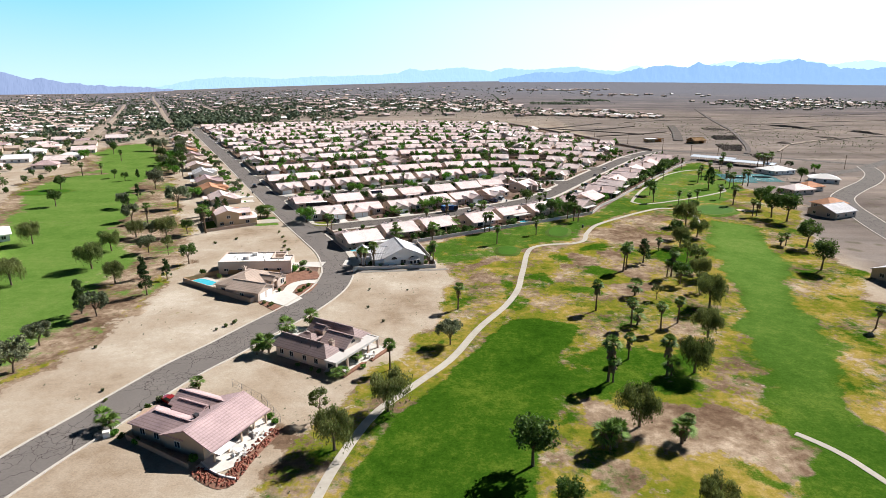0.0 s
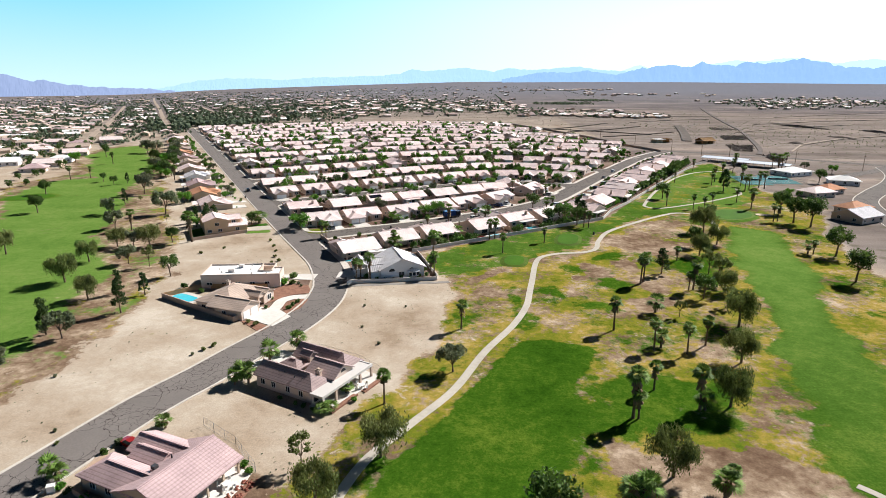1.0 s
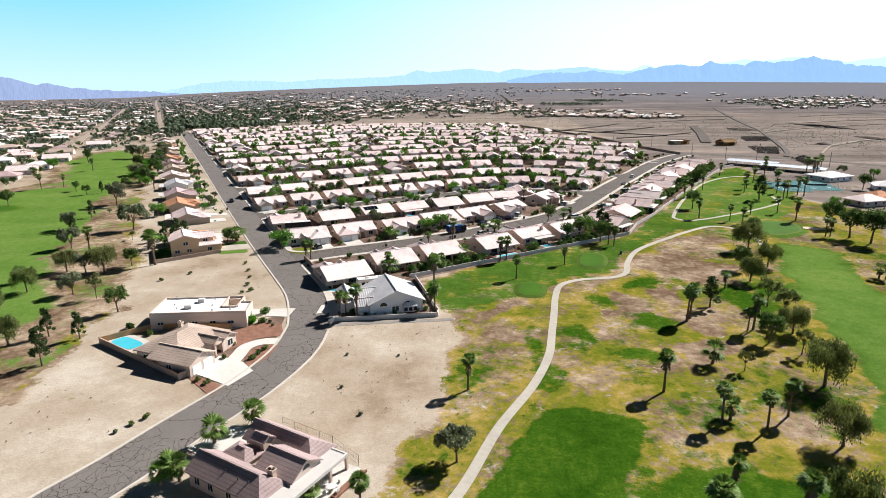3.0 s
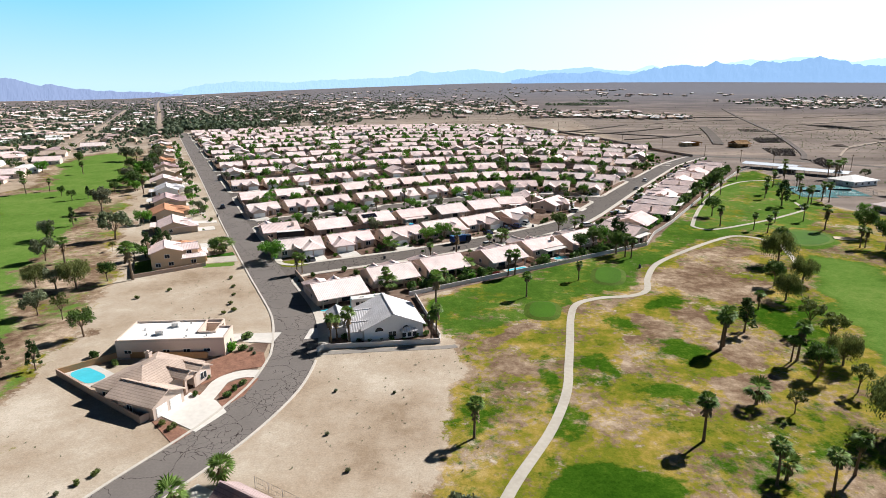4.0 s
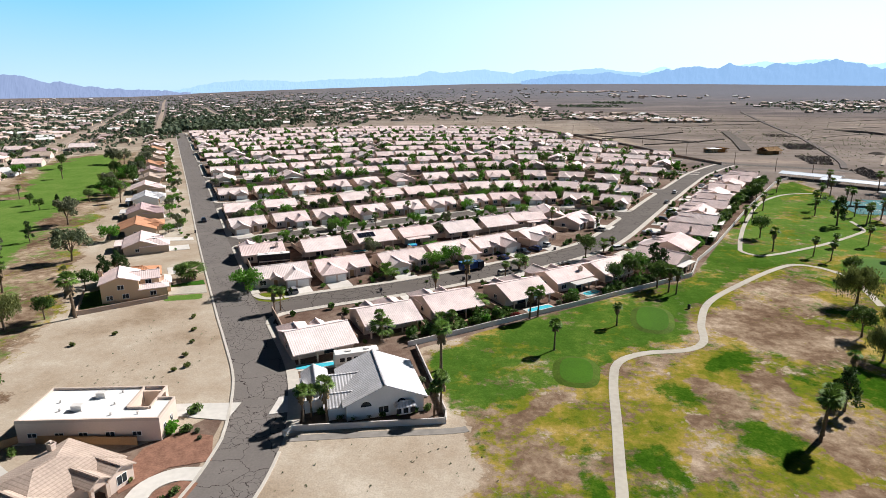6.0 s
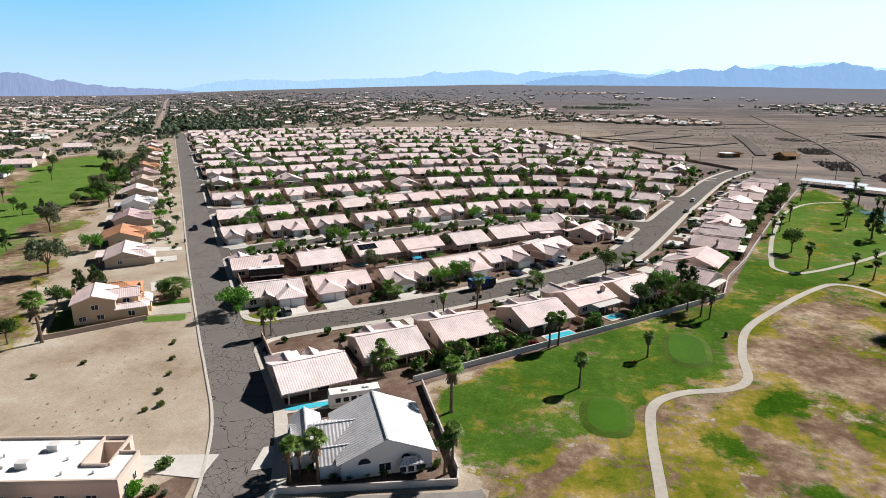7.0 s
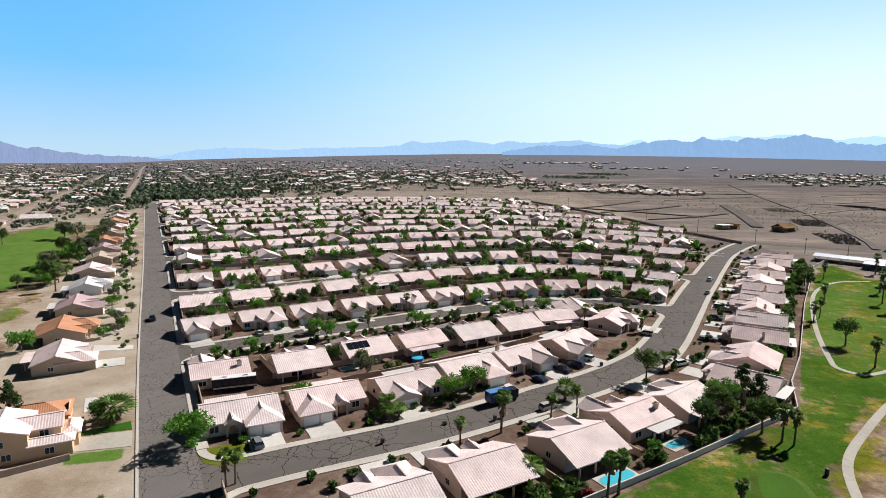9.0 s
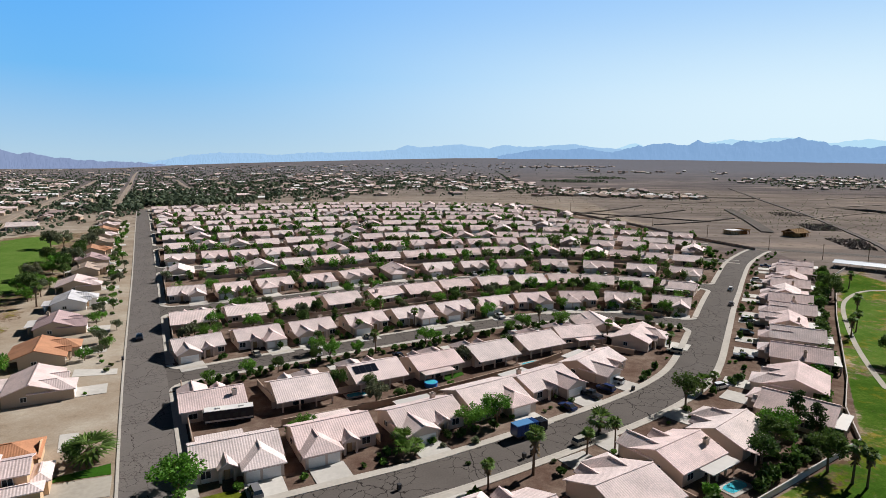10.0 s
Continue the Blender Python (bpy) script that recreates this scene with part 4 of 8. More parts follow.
for a, b in (((94, 786), (212, 916)), ((132, 763), (245, 858)), ((162, 701), (263, 771)), ((102, 820), (225, 734)), ((118, 1080), (430, 1060))):
    mid = ((a[0] + b[0]) / 2 + 4, (a[1] + b[1]) / 2 - 3)
    ribbon("track", smooth_line([a, mid, b], 12), -1.8, 1.8, 0.9, MAT["track"], "dark graded track across the desert", "track", 1.5)
ribbon("track", smooth_line([(262, 540), (289, 600), (354, 789), (374, 865), (428, 1069), (498, 1319)], 15), -2.2, 2.2, 0.7, MAT["wash"], "dark dry wash running out over the plain", "track", 1.5)
for x0, y0, x1, y1 in ((300, 560, 420, 690), (340, 620, 520, 740), (330, 760, 560, 900), (420, 560, 640, 690), (420, 900, 700, 1010), (250, 930, 395, 1005), (520, 1050, 900, 1220)):
    ribbon("track", smooth_line([(x0, y0), ((x0 + x1) / 2 - 8, (y0 + y1) / 2 + 9), (x1, y1)], 15), -1.1, 1.1, 0.8, MAT["sandy_track"], "pale sandy track across the desert", "track", 1.5)


# ---- houses ----
def window(parent, x, y, z0, w, h, face):
    """A white frame with its pane on the wall that looks towards -y ('s'), +y ('n'), -x ('w') or +x ('e')."""
    s, glass = Shape(), Shape()
    d = 0.05
    if face in "sn":
        sg = -1 if face == "s" else 1
        s.box(x - w / 2 - 0.1, x + w / 2 + 0.1, min(y, y + sg * d), max(y, y + sg * d), z0 - 0.1, z0 + h + 0.1)
        glass.box(x - w / 2, x + w / 2, min(y + sg * d, y + sg * (d + 0.02)), max(y + sg * d, y + sg * (d + 0.02)), z0, z0 + h)
        s.box(x - 0.04, x + 0.04, min(y + sg * d, y + sg * (d + 0.04)), max(y + sg * d, y + sg * (d + 0.04)), z0, z0 + h)
    else:
        sg = -1 if face == "w" else 1
        s.box(min(x, x + sg * d), max(x, x + sg * d), y - w / 2 - 0.1, y + w / 2 + 0.1, z0 - 0.1, z0 + h + 0.1)
        glass.box(min(x + sg * d, x + sg * (d + 0.02)), max(x + sg * d, x + sg * (d + 0.02)), y - w / 2, y + w / 2, z0, z0 + h)
        s.box(min(x + sg * d, x + sg * (d + 0.04)), max(x + sg * d, x + sg * (d + 0.04)), y - 0.04, y + 0.04, z0, z0 + h)
    ob = part("window", s, MAT["white"], parent)
    part("pane", glass, MAT["glass"], ob)
    return ob


def garage_door(parent, x0, x1, y):
    s = Shape().box(x0, x1, y - 0.04, y, 0.05, 2.2)
    for k in range(4):
        z = 0.1 + k * 0.53
        s.box(x0 + 0.08, x1 - 0.08, y - 0.07, y - 0.04, z, z + 0.45)
    return part("garage_door", s, MAT["white"], parent, "white sectional garage door")


def chimney(parent, x, y, top, mat, w=0.55):
    s = Shape().box(x - w, x + w, y - w * 0.7, y + w * 0.7, 2.5, top)
    s.box(x - w - 0.12, x + w + 0.12, y - w * 0.7 - 0.12, y + w * 0.7 + 0.12, top - 0.25, top)
    s.box(x - 0.2, x + 0.2, y - 0.2, y + 0.2, top, top + 0.35)
    return part("chimney", s, mat, parent)


def tract_house(m, flip, style, roof, wall, label, group, detail=2, w=8.0):
    """A single-storey stucco house: street side -y, garden side +y."""
    h = empty("house", m, label, "house", group)
    k = -1 if flip else 1

    def X2(a, b):
        return (a, b) if k > 0 else (-b, -a)

    rise = 2.1
    if style == 0:
        # the garden slope runs on over the patio
        g = Shape().box(-w, w, -5.4, 5.8, 0, 2.75)
        for x in (-w, w):
            tri = [(x, -5.4, 2.75), (x, 8.8, 2.75), (x, 1.7, 2.75 + 2.45)]
            g.face(*(tri if x > 0 else tri[::-1]))
        part("wall", g, wall, h)
        part("roof", Shape().gable(-w, w, -5.4, 8.8, 2.75, 2.5), roof, h)
    elif style == 3:
        # gables to the sides of the lot, ridge running back from the street
        part("wall", Shape().gable_wall(-6.6, 6.6, -5.0, 10.2, 0, 2.9, 2.6, "y"), wall, h)
        part("roof", Shape().gable(-6.6, 6.6, -5.0, 10.2, 2.9, 2.6, along="y"), roof, h)
    else:
        part("wall", Shape().gable_wall(-w, w, -5.0, 6.4, 0, 2.9, rise), wall, h)
        part("roof", Shape().gable(-w, w, -5.0, 6.4, 2.9, rise), roof, h)
    # garage wing towards the street
    a, b = X2(0.6, min(7.8, w - 0.2)) if style != 3 else X2(-0.6, 6.4)
    part("garage_wing", Shape().gable_wall(a, b, -8.3, -4.9, 0, 2.8, 1.3 if style == 1 else 0.0, "y"), wall, h)
    if style == 1:
        part("garage_roof", Shape().gable(a, b, -8.3, 0.2, 2.8, 1.5, along="y", ends=(True, False)), roof, h)
    else:
        part("garage_roof", Shape().hip(a, b, -8.3, 0.8, 2.8, 1.6, hip0=True, hip1=False, along="y"), roof, h)
    if style == 2:
        garage_door(h, *X2(0.9, 3.4), -8.3)
        garage_door(h, *X2(3.9, 7.2), -8.3)
    else:
        garage_door(h, *X2(1.2, 6.2), -8.3)
    # entry porch
    a, b = X2(-3.6, -0.6)
    part("porch_roof", Shape().gable(a, b, -6.4, 0.0, 2.9, 0.9, along="y", ends=(True, False), over=0.35), roof, h)
    s = Shape().box(a, a + 0.5, -6.3, -5.8, 0, 2.9).box(b - 0.5, b, -6.3, -5.8, 0, 2.9).box(a, b, -6.3, -5.8, 2.5, 2.9)
    s.face((a, -6.3, 2.9), (b, -6.3, 2.9), ((a + b) / 2, -6.3, 3.8))
    part("porch", s, wall, h)
    if detail > 1:
        part("door", Shape().box((a + b) / 2 - 0.5, (a + b) / 2 + 0.5, -5.5, -4.9, 0.1, 2.15), MAT["wood"], h)
        window(h, k * (-5.8 if style != 3 else -5.2), -5.0 if style else -5.4, 0.9, 1.7, 1.4, "s")
    # patio across the garden side
    a, b = X2(-6.8, 2.6) if style != 0 else X2(-7.4, 7.2)
    if style == 0:
        a, b = X2(-w + 0.5, w - 0.5)
    if style == 3:
        a, b = X2(-6.2, 4.0)
        part("patio_cover", Shape().box(a, b, 10.3, 12.8, 2.45, 2.65), MAT["patio"], h)
    elif style != 0:
        part("patio_cover", Shape().box(a, b, 6.5, 9.8, 2.45, 2.65), MAT["patio"] if style == 1 else roof, h)
    for i in range(4):
        x = a + 0.4 + (b - a - 0.8) * i / 3
        yp = 12.3 if style == 3 else 8.5
        part("post", Shape().box(x - 0.17, x + 0.17, yp, yp + 0.34, 0, 2.5), wall, h)
    part("patio_door", Shape().box(-1.6 * k - 1.3, -1.6 * k + 1.3, 5.0 if style == 0 else 6.3, 10.26 if style == 3 else (5.86 if style == 0 else 6.46), 0.1, 2.2), MAT["glass"], h)
    if detail > 1:
        ws = 6.6 if style == 3 else w
        window(h, 4.6 * k, (5.8, 6.4, 6.4, 10.2)[style], 0.9, 1.8, 1.2, "n")
        window(h, -ws, 2.0, 1.0, 1.2, 1.1, "w")
        window(h, ws, 1.0, 1.0, 1.2, 1.1, "e")
        if style == 3:
            for yy in (5.0, 8.2):
                window(h, -ws, yy, 1.0, 1.4, 1.1, "w")
                window(h, ws, yy, 1.0, 1.4, 1.1, "e")
    if style in (1, 3):
        chimney(h, -4.8 * k, 3.6, 5.4, wall)
    elif detail > 1:
        part("vent", Shape().tube([(3 * k, 2.8, 3.6), (3 * k, 2.8, 4.6)], [0.12, 0.12], 6), MAT["patio"], h)
    # drive
    a, b = X2(0.3, 7.3)
    s = Shape().slab([(a, -15.2), (b, -15.2), (b, -8.3), (a, -8.3)], -0.1, 0.14)
    part("driveway", s, MAT["drive"], h, "pale concrete driveway")
    return h


PROTO = {}


def put_house(x, y, turn, flip, style, roof="tile", wall="stucco", detail=2, label="", group="tract houses", w=8.0):
    key = (flip, style, roof, wall, detail, w)
    m = pose(x, y, 0, 0, 0, turn)
    words = {"tile": "pinkish tile roof", "tile_orange": "orange tile roof", "tile_tan": "tan tile roof", "tile_grey": "pale grey tile roof", "tile_brown": "brown tile roof", "tile_rose": "rose tile roof", "flat_roof": "white roof"}[roof]
    lab = label or "single-storey stucco house with %s and %s" % (words, ("deep covered patio", "gabled garage and chimney", "hipped double garage", "long gable and chimney")[style])
    if key not in PROTO:
        PROTO[key] = tract_house(m, flip, style, MAT[roof], MAT[wall], lab, group, detail, w)
        return PROTO[key]
    ob = copy_thing(PROTO[key], m)
    return tagged(ob, lab, "house", group)


rng = random.Random(4)
HOUSES = []


def free(x, y, d=13.0):
    return all(math.hypot(x - a, y - b) > d for a, b in HOUSES)


def place(x, y, turn, **kw):
    HOUSES.append((x, y))
    return put_house(x, y, turn, **kw)


def along(line, s):
    """Point and heading at a length along a line."""
    seg = np.hypot(*np.diff(line, axis=0).T)
    cum = np.concatenate([[0], np.cumsum(seg)])
    i = int(np.clip(np.searchsorted(cum, s) - 1, 0, len(seg) - 1))
    t = (s - cum[i]) / seg[i]
    p = line[i] + (line[i + 1] - line[i]) * t
    d = line[i + 1] - line[i]
    return p, math.degrees(math.atan2(d[1], d[0])), cum[-1]


# garden side to the golf course, south of the first street
for (x, y, turn), flip, style in zip(((-33.4, 220.2, 212), (-20.2, 235.2, 211), (-5.0, 246.1, 212), (14.4, 257.2, 214), (29.2, 270.2, 217), (44, 280.6, 222)), (False, True, False, True, False, True), (0, 0, 0, 0, 1, 2)):
    place(x, y, turn, flip=flip, style=style, w=7.0)
# garages to the first street
for (x, y, turn), flip, style in zip(((-57.5, 265.2, 28), (-40.6, 274.6, 30), (-22.2, 284, 33), (-6.8, 295, 35), (7.5, 306.6, 39), (24.5, 321, 47), (44.5, 348, 60)), (False, True, True, False, False, True, False), (2, 2, 1, 0, 1, 1, 2)):
    place(x, y, turn, flip=flip, style=style)
# backs of the second street
for (x, y, turn), flip, style in zip(((-73.5, 290, 209), (-55, 299, 210), (-39, 311.5, 212), (-23, 319.5, 213), (-7.5, 330, 213), (7.5, 341, 212), (22.5, 350.5, 200)), (False, True, False, True, False, True, False), (1, 0, 0, 2, 0, 0, 2)):
    place(x + 0.6, y + 0.3, turn, flip=flip, style=style, w=6.9)
# east side of the bending street, gables to the golf course
def heading(line, x, y):
    d = tangent(line, (x, y))[1]
    return math.degrees(math.atan2(d[1], d[0]))


for n, (x, y) in enumerate(((63.5, 293.6), (73.4, 311.2), (85.0, 332.4), (94.6, 351.6), (103.0, 368.6), (111.2, 385.4), (119.4, 402), (127.6, 417.6), (136.2, 433.6), (146.2, 450.6), (156.4, 467.6), (166.4, 484))):
    place(x, y, heading(STREET_1, x, y) + 180, flip=n % 2 == 0, style=(3, 0, 3, 3, 1, 3, 3, 2)[n % 8], detail=2 if y < 400 else 1)
# both sides of the second row of gardens
for n, (x, y) in enumerate(((-94, 329.5), (-79.3, 340.5), (-64.4, 350), (-48, 360), (-32.6, 369.8), (-17, 379), (-1.5, 388.4), (14.5, 396), (34, 400), (53, 399.5), (71, 394))):
    place(x, y, heading(STREETS[0], x, y), flip=n % 3 != 1, style=(1, 2, 1, 1, 2, 1, 2, 1, 2, 1, 1)[n], w=6.9)
for n, (x, y) in enumerate(((-109.5, 360), (-94.1, 370), (-78.5, 380), (-63.5, 391), (-47.5, 402.5), (-33, 411.5), (-17.5, 421.5), (-0.5, 430), (17, 435.5), (34, 437.5), (51, 436.5), (68, 432.5), (85, 424.5))):
    place(x, y, heading(STREETS[1], x, y) + 180, flip=n % 2 == 0, style=(0, 2, 0, 0, 1, 0, 2, 0, 0, 0, 0, 0, 1)[n], w=7.0)
# the rest of the streets, both sides
for k, line in enumerate(STREETS):
    total = along(line, 1)[2]
    for side in (1, -1):
        s = 17.0 + (k % 2) * 2
        while s < total - 14:
            p, a, _ = along(line, s)
            off = 19.5 * side
            off += rng.uniform(-1.2, 1.2)
            x, y = p[0] - math.sin(radians(a)) * off, p[1] + math.cos(radians(a)) * off
            q = min(math.hypot(x - c[0], y - c[1]) for l2 in STREETS + [STREET_1, MAIN] for c in l2[::2])
            if free(x, y, 13.4) and q > 12.5:
                place(x, y, a + (0 if side > 0 else 180), flip=rng.random() < 0.5, style=rng.choice((0, 1, 2, 2, 3)), detail=2 if y < 430 else 1, w=rng.choice((6.6, 7.0, 7.4)))
            s += (19.0 if k < 2 else 17.6) + rng.uniform(-0.6, 1.6)
# west of the main road
WEST = [(-120, 297, "tile"), (-135, 321, "tile_orange"), (-151, 350, "tile_rose"), (-167, 381, "tile_grey"), (-184, 412, "tile"), (-201, 444, "tile_tan"), (-217, 473, "tile_rose"), (-233, 501, "tile_orange"), (-252, 536, "tile_tan"), (-268, 566, "tile"), (-283, 594, "tile_orange"), (-300, 625, "tile"), (-317, 656, "tile_tan")]
for i, (x, y, r) in enumerate(WEST):
    place(x, y, 118.6, flip=i % 2 == 0, style=(2, 0, 1)[i % 3], roof=r, wall="stucco_white" if r in ("flat_roof", "tile_grey") else "stucco_tan", detail=2 if y < 430 else 1, group="houses along the main road")


# ---- houses of their own shape ----
def rose_house():
    """Low house with three gabled wings round a court, rose tile, terrace and lava-rock bank towards the golf course."""
    h = empty("house", pose(-36.2, 85.9, 0, 0, 0, 68.4), "tan stucco house with rose tile gables and a golf terrace", "house", "houses on the curve")
    w, r = MAT["stucco_tan"], MAT["tile_rose"]
    g = Shape().box(-7, 7, -4.6, 4.8, 0, 2.7)
    for x in (-7, 7):
        tri = [(x, -6.6, 2.7), (x, 4.8, 2.7), (x, -0.9, 4.9)]
        g.face(*(tri if x > 0 else tri[::-1]))
    part("wall", g, w, h)
    part("roof", Shape().gable(-7, 7, -6.6, 4.8, 2.7, 2.25), r, h)
    part("wing_wall", Shape().gable_wall(-6.6, -0.8, 4.6, 13.2, 0, 2.8, 1.2, "y"), w, h)
    part("wing_roof", Shape().hip(-6.6, -0.8, 0.4, 13.2, 2.8, 1.35, hip0=False, along="y"), r, h)
    part("wing_wall", Shape().gable_wall(1.2, 6.6, 4.6, 11.6, 0, 2.9, 1.2, "y"), w, h)
    part("wing_roof", Shape().gable(1.2, 6.6, 0.2, 11.6, 2.9, 1.35, along="y", ends=(False, True)), r, h)
    part("entry_roof", Shape().gable(-0.2, 3.4, 3.0, 9.4, 3.1, 0.9, along="y", ends=(False, True)), r, h)
    part("awning", Shape().box(-7.2, -3.4, -8.6, -6.9, 2.3, 2.42), MAT["white"], h, "white patio awning")
    for i in range(5):
        x = -6.6 + i * 3.3
        part("post", Shape().box(x - 0.16, x + 0.16, -6.7, -6.4, 0, 2.5), MAT["stucco_tan"], h)
    part("patio_door", Shape().box(-3.5, 0.5, -4.68, -4.6, 0.1, 2.2), MAT["glass"], h)
    window(h, 4, -4.6, 0.9, 1.8, 1.2, "s")
    for y in (7, 10.5):
        window(h, -6.6, y, 1.0, 1.1, 1.1, "w")
    window(h, -7, 1.5, 1.0, 1.2, 1.1, "w")
    part("terrace", Shape().slab([(-9, -9.0), (-6, -10.6), (2, -10.4), (7.6, -8.4), (7.6, -4.6), (-9, -4.6)], -0.2, 0.16), MAT["drive"], h, "pale concrete terrace")
    part("vent", Shape().tube([(1, 1.6, 4.0), (1, 1.6, 4.9)], [0.12, 0.12], 6), MAT["dark"], h)
    part("skylight", Shape().box(-2.4, -1.6, 1.5, 2.3, 4.2, 4.75), MAT["dark"], h)
    return h


def brown_house():
    """Two long brown-tiled wings hipped towards the golf course, a cross gable with an arched light between them, and a flat patio roof."""
    h = empty("house", pose(-22.5, 120, 0, 0, 0, -27), "pinkish stucco house with brown tile wings and white patio cover", "house", "houses on the curve")
    w, r = MAT["stucco"], MAT["tile_brown"]
    part("wall", Shape().gable_wall(-10.3, 5.0, -6.8, -1.4, 0, 2.9, 0.0), w, h)
    part("roof", Shape().hip(-10.3, 5.0, -6.8, -1.4, 2.9, 1.75, hip0=False), r, h)
    ends = Shape()
    for x, y0, y1, z in ((-10.3, -6.8, -1.4, 1.75), (-9.4, 3.9, 9.2, 1.8)):
        ends.face((x, y1, 2.9), (x, y0, 2.9), (x, (y0 + y1) / 2, 2.9 + z))
    part("gable_wall", ends, w, h)
    part("wing_wall", Shape().box(-9.4, 5.0, 3.9, 9.2, 0, 2.9), w, h)
    part("wing_roof", Shape().hip(-9.4, 5.0, 3.9, 9.2, 2.9, 1.8, hip0=False), r, h)
    part("cross_wall", Shape().gable_wall(-1.0, 6.2, -1.5, 4.7, 0, 3.4, 1.75), w, h)
    part("cross_roof", Shape().gable(-1.0, 6.2, -1.5, 4.7, 3.4, 1.75, over=0.35, ends=(True, True)), r, h)
    arch = Shape()
    arch.face(*[(6.24, 1.6 + 0.8 * math.cos(a), 3.75 + 0.75 * math.sin(a)) for a in [math.pi * i / 10 for i in range(11)]])
    part("arched_window", arch, MAT["glass"], h)
    part("court_wall", Shape().box(-9.3, -4.0, -1.4, 2.4, 0, 2.75), w, h)
    part("court_roof", Shape().hip(-9.3, -4.0, -1.4, 2.4, 2.75, 1.0, over=0.35), r, h)
    part("entry_tower", Shape().gable_wall(-6.4, -3.8, 2.5, 4.7, 0, 4.2, 0.7), w, h)
    part("entry_roof", Shape().gable(-6.4, -3.8, 2.5, 4.7, 4.2, 0.7, over=0.3), r, h)
    part("patio_cover", Shape().box(5.3, 8.5, -7.7, 8.5, 2.72, 2.92).box(8.2, 8.62, -7.8, 8.6, 2.5, 3.04).box(5.3, 8.2, -7.82, -7.5, 2.5, 3.04).box(5.3, 8.2, 8.3, 8.62, 2.5, 3.04), MAT["patio"], h, "flat pale patio cover")
    for i in range(5):
        y = -7.45 + i * 3.95
        part("post", Shape().box(8.15, 8.6, y - 0.22, y + 0.22, 0, 2.55), w, h)
    for y in (-5, 1.6, 6.6):
        x = 6.2 if y == 1.6 else 5.0
        part("patio_door", Shape().box(x, x + 0.06, y - 1.3, y + 1.3, 0.1, 2.2), MAT["glass"], h)
    for x in (-8.5, -5.5, -1.5, 2.0):
        window(h, x, -6.8, 0.9, 1.0, 1.2, "s")
    window(h, -2.5, 9.2, 0.9, 1.4, 1.2, "n")
    garage_side = Shape().box(-9.46, -9.4, 4.5, 8.6, 0.05, 2.2)
    part("garage_door", garage_side, MAT["white"], h, "white garage door")
    chimney(h, 2.9, -2.2, 5.0, w, 0.55)
    for x, y in ((-3.6, -5.2), (-0.6, -5.6), (1.4, -5.4), (-6.2, 7.4)):
        part("vent", Shape().tube([(x, y, 3.4), (x, y, 4.35)], [0.1, 0.1], 6), MAT["dark"], h)
    part("terrace", Shape().slab([(5.0, -7.8), (9.6, -7.8), (10.2, -2), (10.4, 9.6), (5.0, 9.6)], -0.2, 0.16), MAT["drive"], h, "pale concrete terrace")
    for y0, y1, x in ((-7.6, 0.2, 9.7), (2.0, 9.4, 10.4)):
        part("planter", Shape().box(x, x + 0.9, y0, y1, -0.1, 0.2).box(x + 0.9, x + 1.15, y0 - 0.2, y1 + 0.2, -0.1, 0.42), MAT["red_gravel"], h, "reddish planting strip with a low brick edge")
    part("driveway", Shape().slab([(-19, -1), (-18, 8.5), (-9.5, 8.5), (-9.5, -1)], -0.2, 0.12), MAT["drive"], h, "pale concrete driveway")
    return h


def tan_house():
    """Hipped tan-tiled house with a front garage wing, arched porch and low chimney."""
    h = empty("house", pose(-58.3, 165.3, 0, 0, 0, -18), "pinkish stucco house with tan tile hip roof and arched porch", "house", "houses on the curve")
    w, r = MAT["stucco"], MAT["tile_tan"]
    part("wall", Shape().box(-6.2, 6.0, -7.6, 8.0, 0, 2.9), w, h)
    part("roof", Shape().hip(-6.2, 6.0, -7.6, 8.0, 2.9, 2.2, along="y"), r, h)
    part("garage_wing", Shape().gable_wall(2.0, 10.8, -9.6, -2.2, 0, 2.8, 1.5), w, h)
    part("garage_roof", Shape().gable(-0.8, 10.8, -9.6, -2.2, 2.8, 1.6, ends=(False, True)), r, h)
    for y0, y1 in ((-8.9, -6.3), (-5.7, -2.9)):
        s = Shape().box(10.8, 10.85, y0, y1, 0.05, 2.2)
        for k in range(4):
            s.box(10.85, 10.88, y0 + 0.08, y1 - 0.08, 0.1 + k * 0.53, 0.55 + k * 0.53)
        part("garage_door", s, MAT["white"], h, "white sectional garage door")
    part("bay_wall", Shape().gable_wall(5.0, 8.6, 3.4, 7.6, 0, 2.8, 0.8), w, h)
    part("bay_roof", Shape().gable(2.0, 8.6, 3.4, 7.6, 2.8, 0.9, ends=(False, True), over=0.4), r, h)
    s = Shape().box(8.2, 8.7, 0.4, 0.9, 0, 3.2).box(8.2, 8.7, 2.8, 3.3, 0, 3.2).box(8.2, 8.7, 0.4, 3.3, 2.5, 3.2)
    s.face((8.7, 0.4, 3.2), (8.7, 3.3, 3.2), (8.7, 1.85, 4.1))
    part("porch", s, w, h)
    part("porch_roof", Shape().gable(3.0, 8.7, 0.3, 3.4, 3.2, 0.9, ends=(False, True), over=0.3), r, h)
    window(h, 8.6, 5.5, 0.8, 1.6, 1.4, "e")
    window(h, 5.0, -9.6, 0.9, 1.2, 1.1, "s")
    window(h, -6.2, -3.0, 0.9, 1.6, 1.2, "w")
    window(h, -3.5, -7.6, 0.9, 1.4, 1.1, "s")
    chimney(h, -5.0, 4.5, 4.9, w, 0.55)
    return h


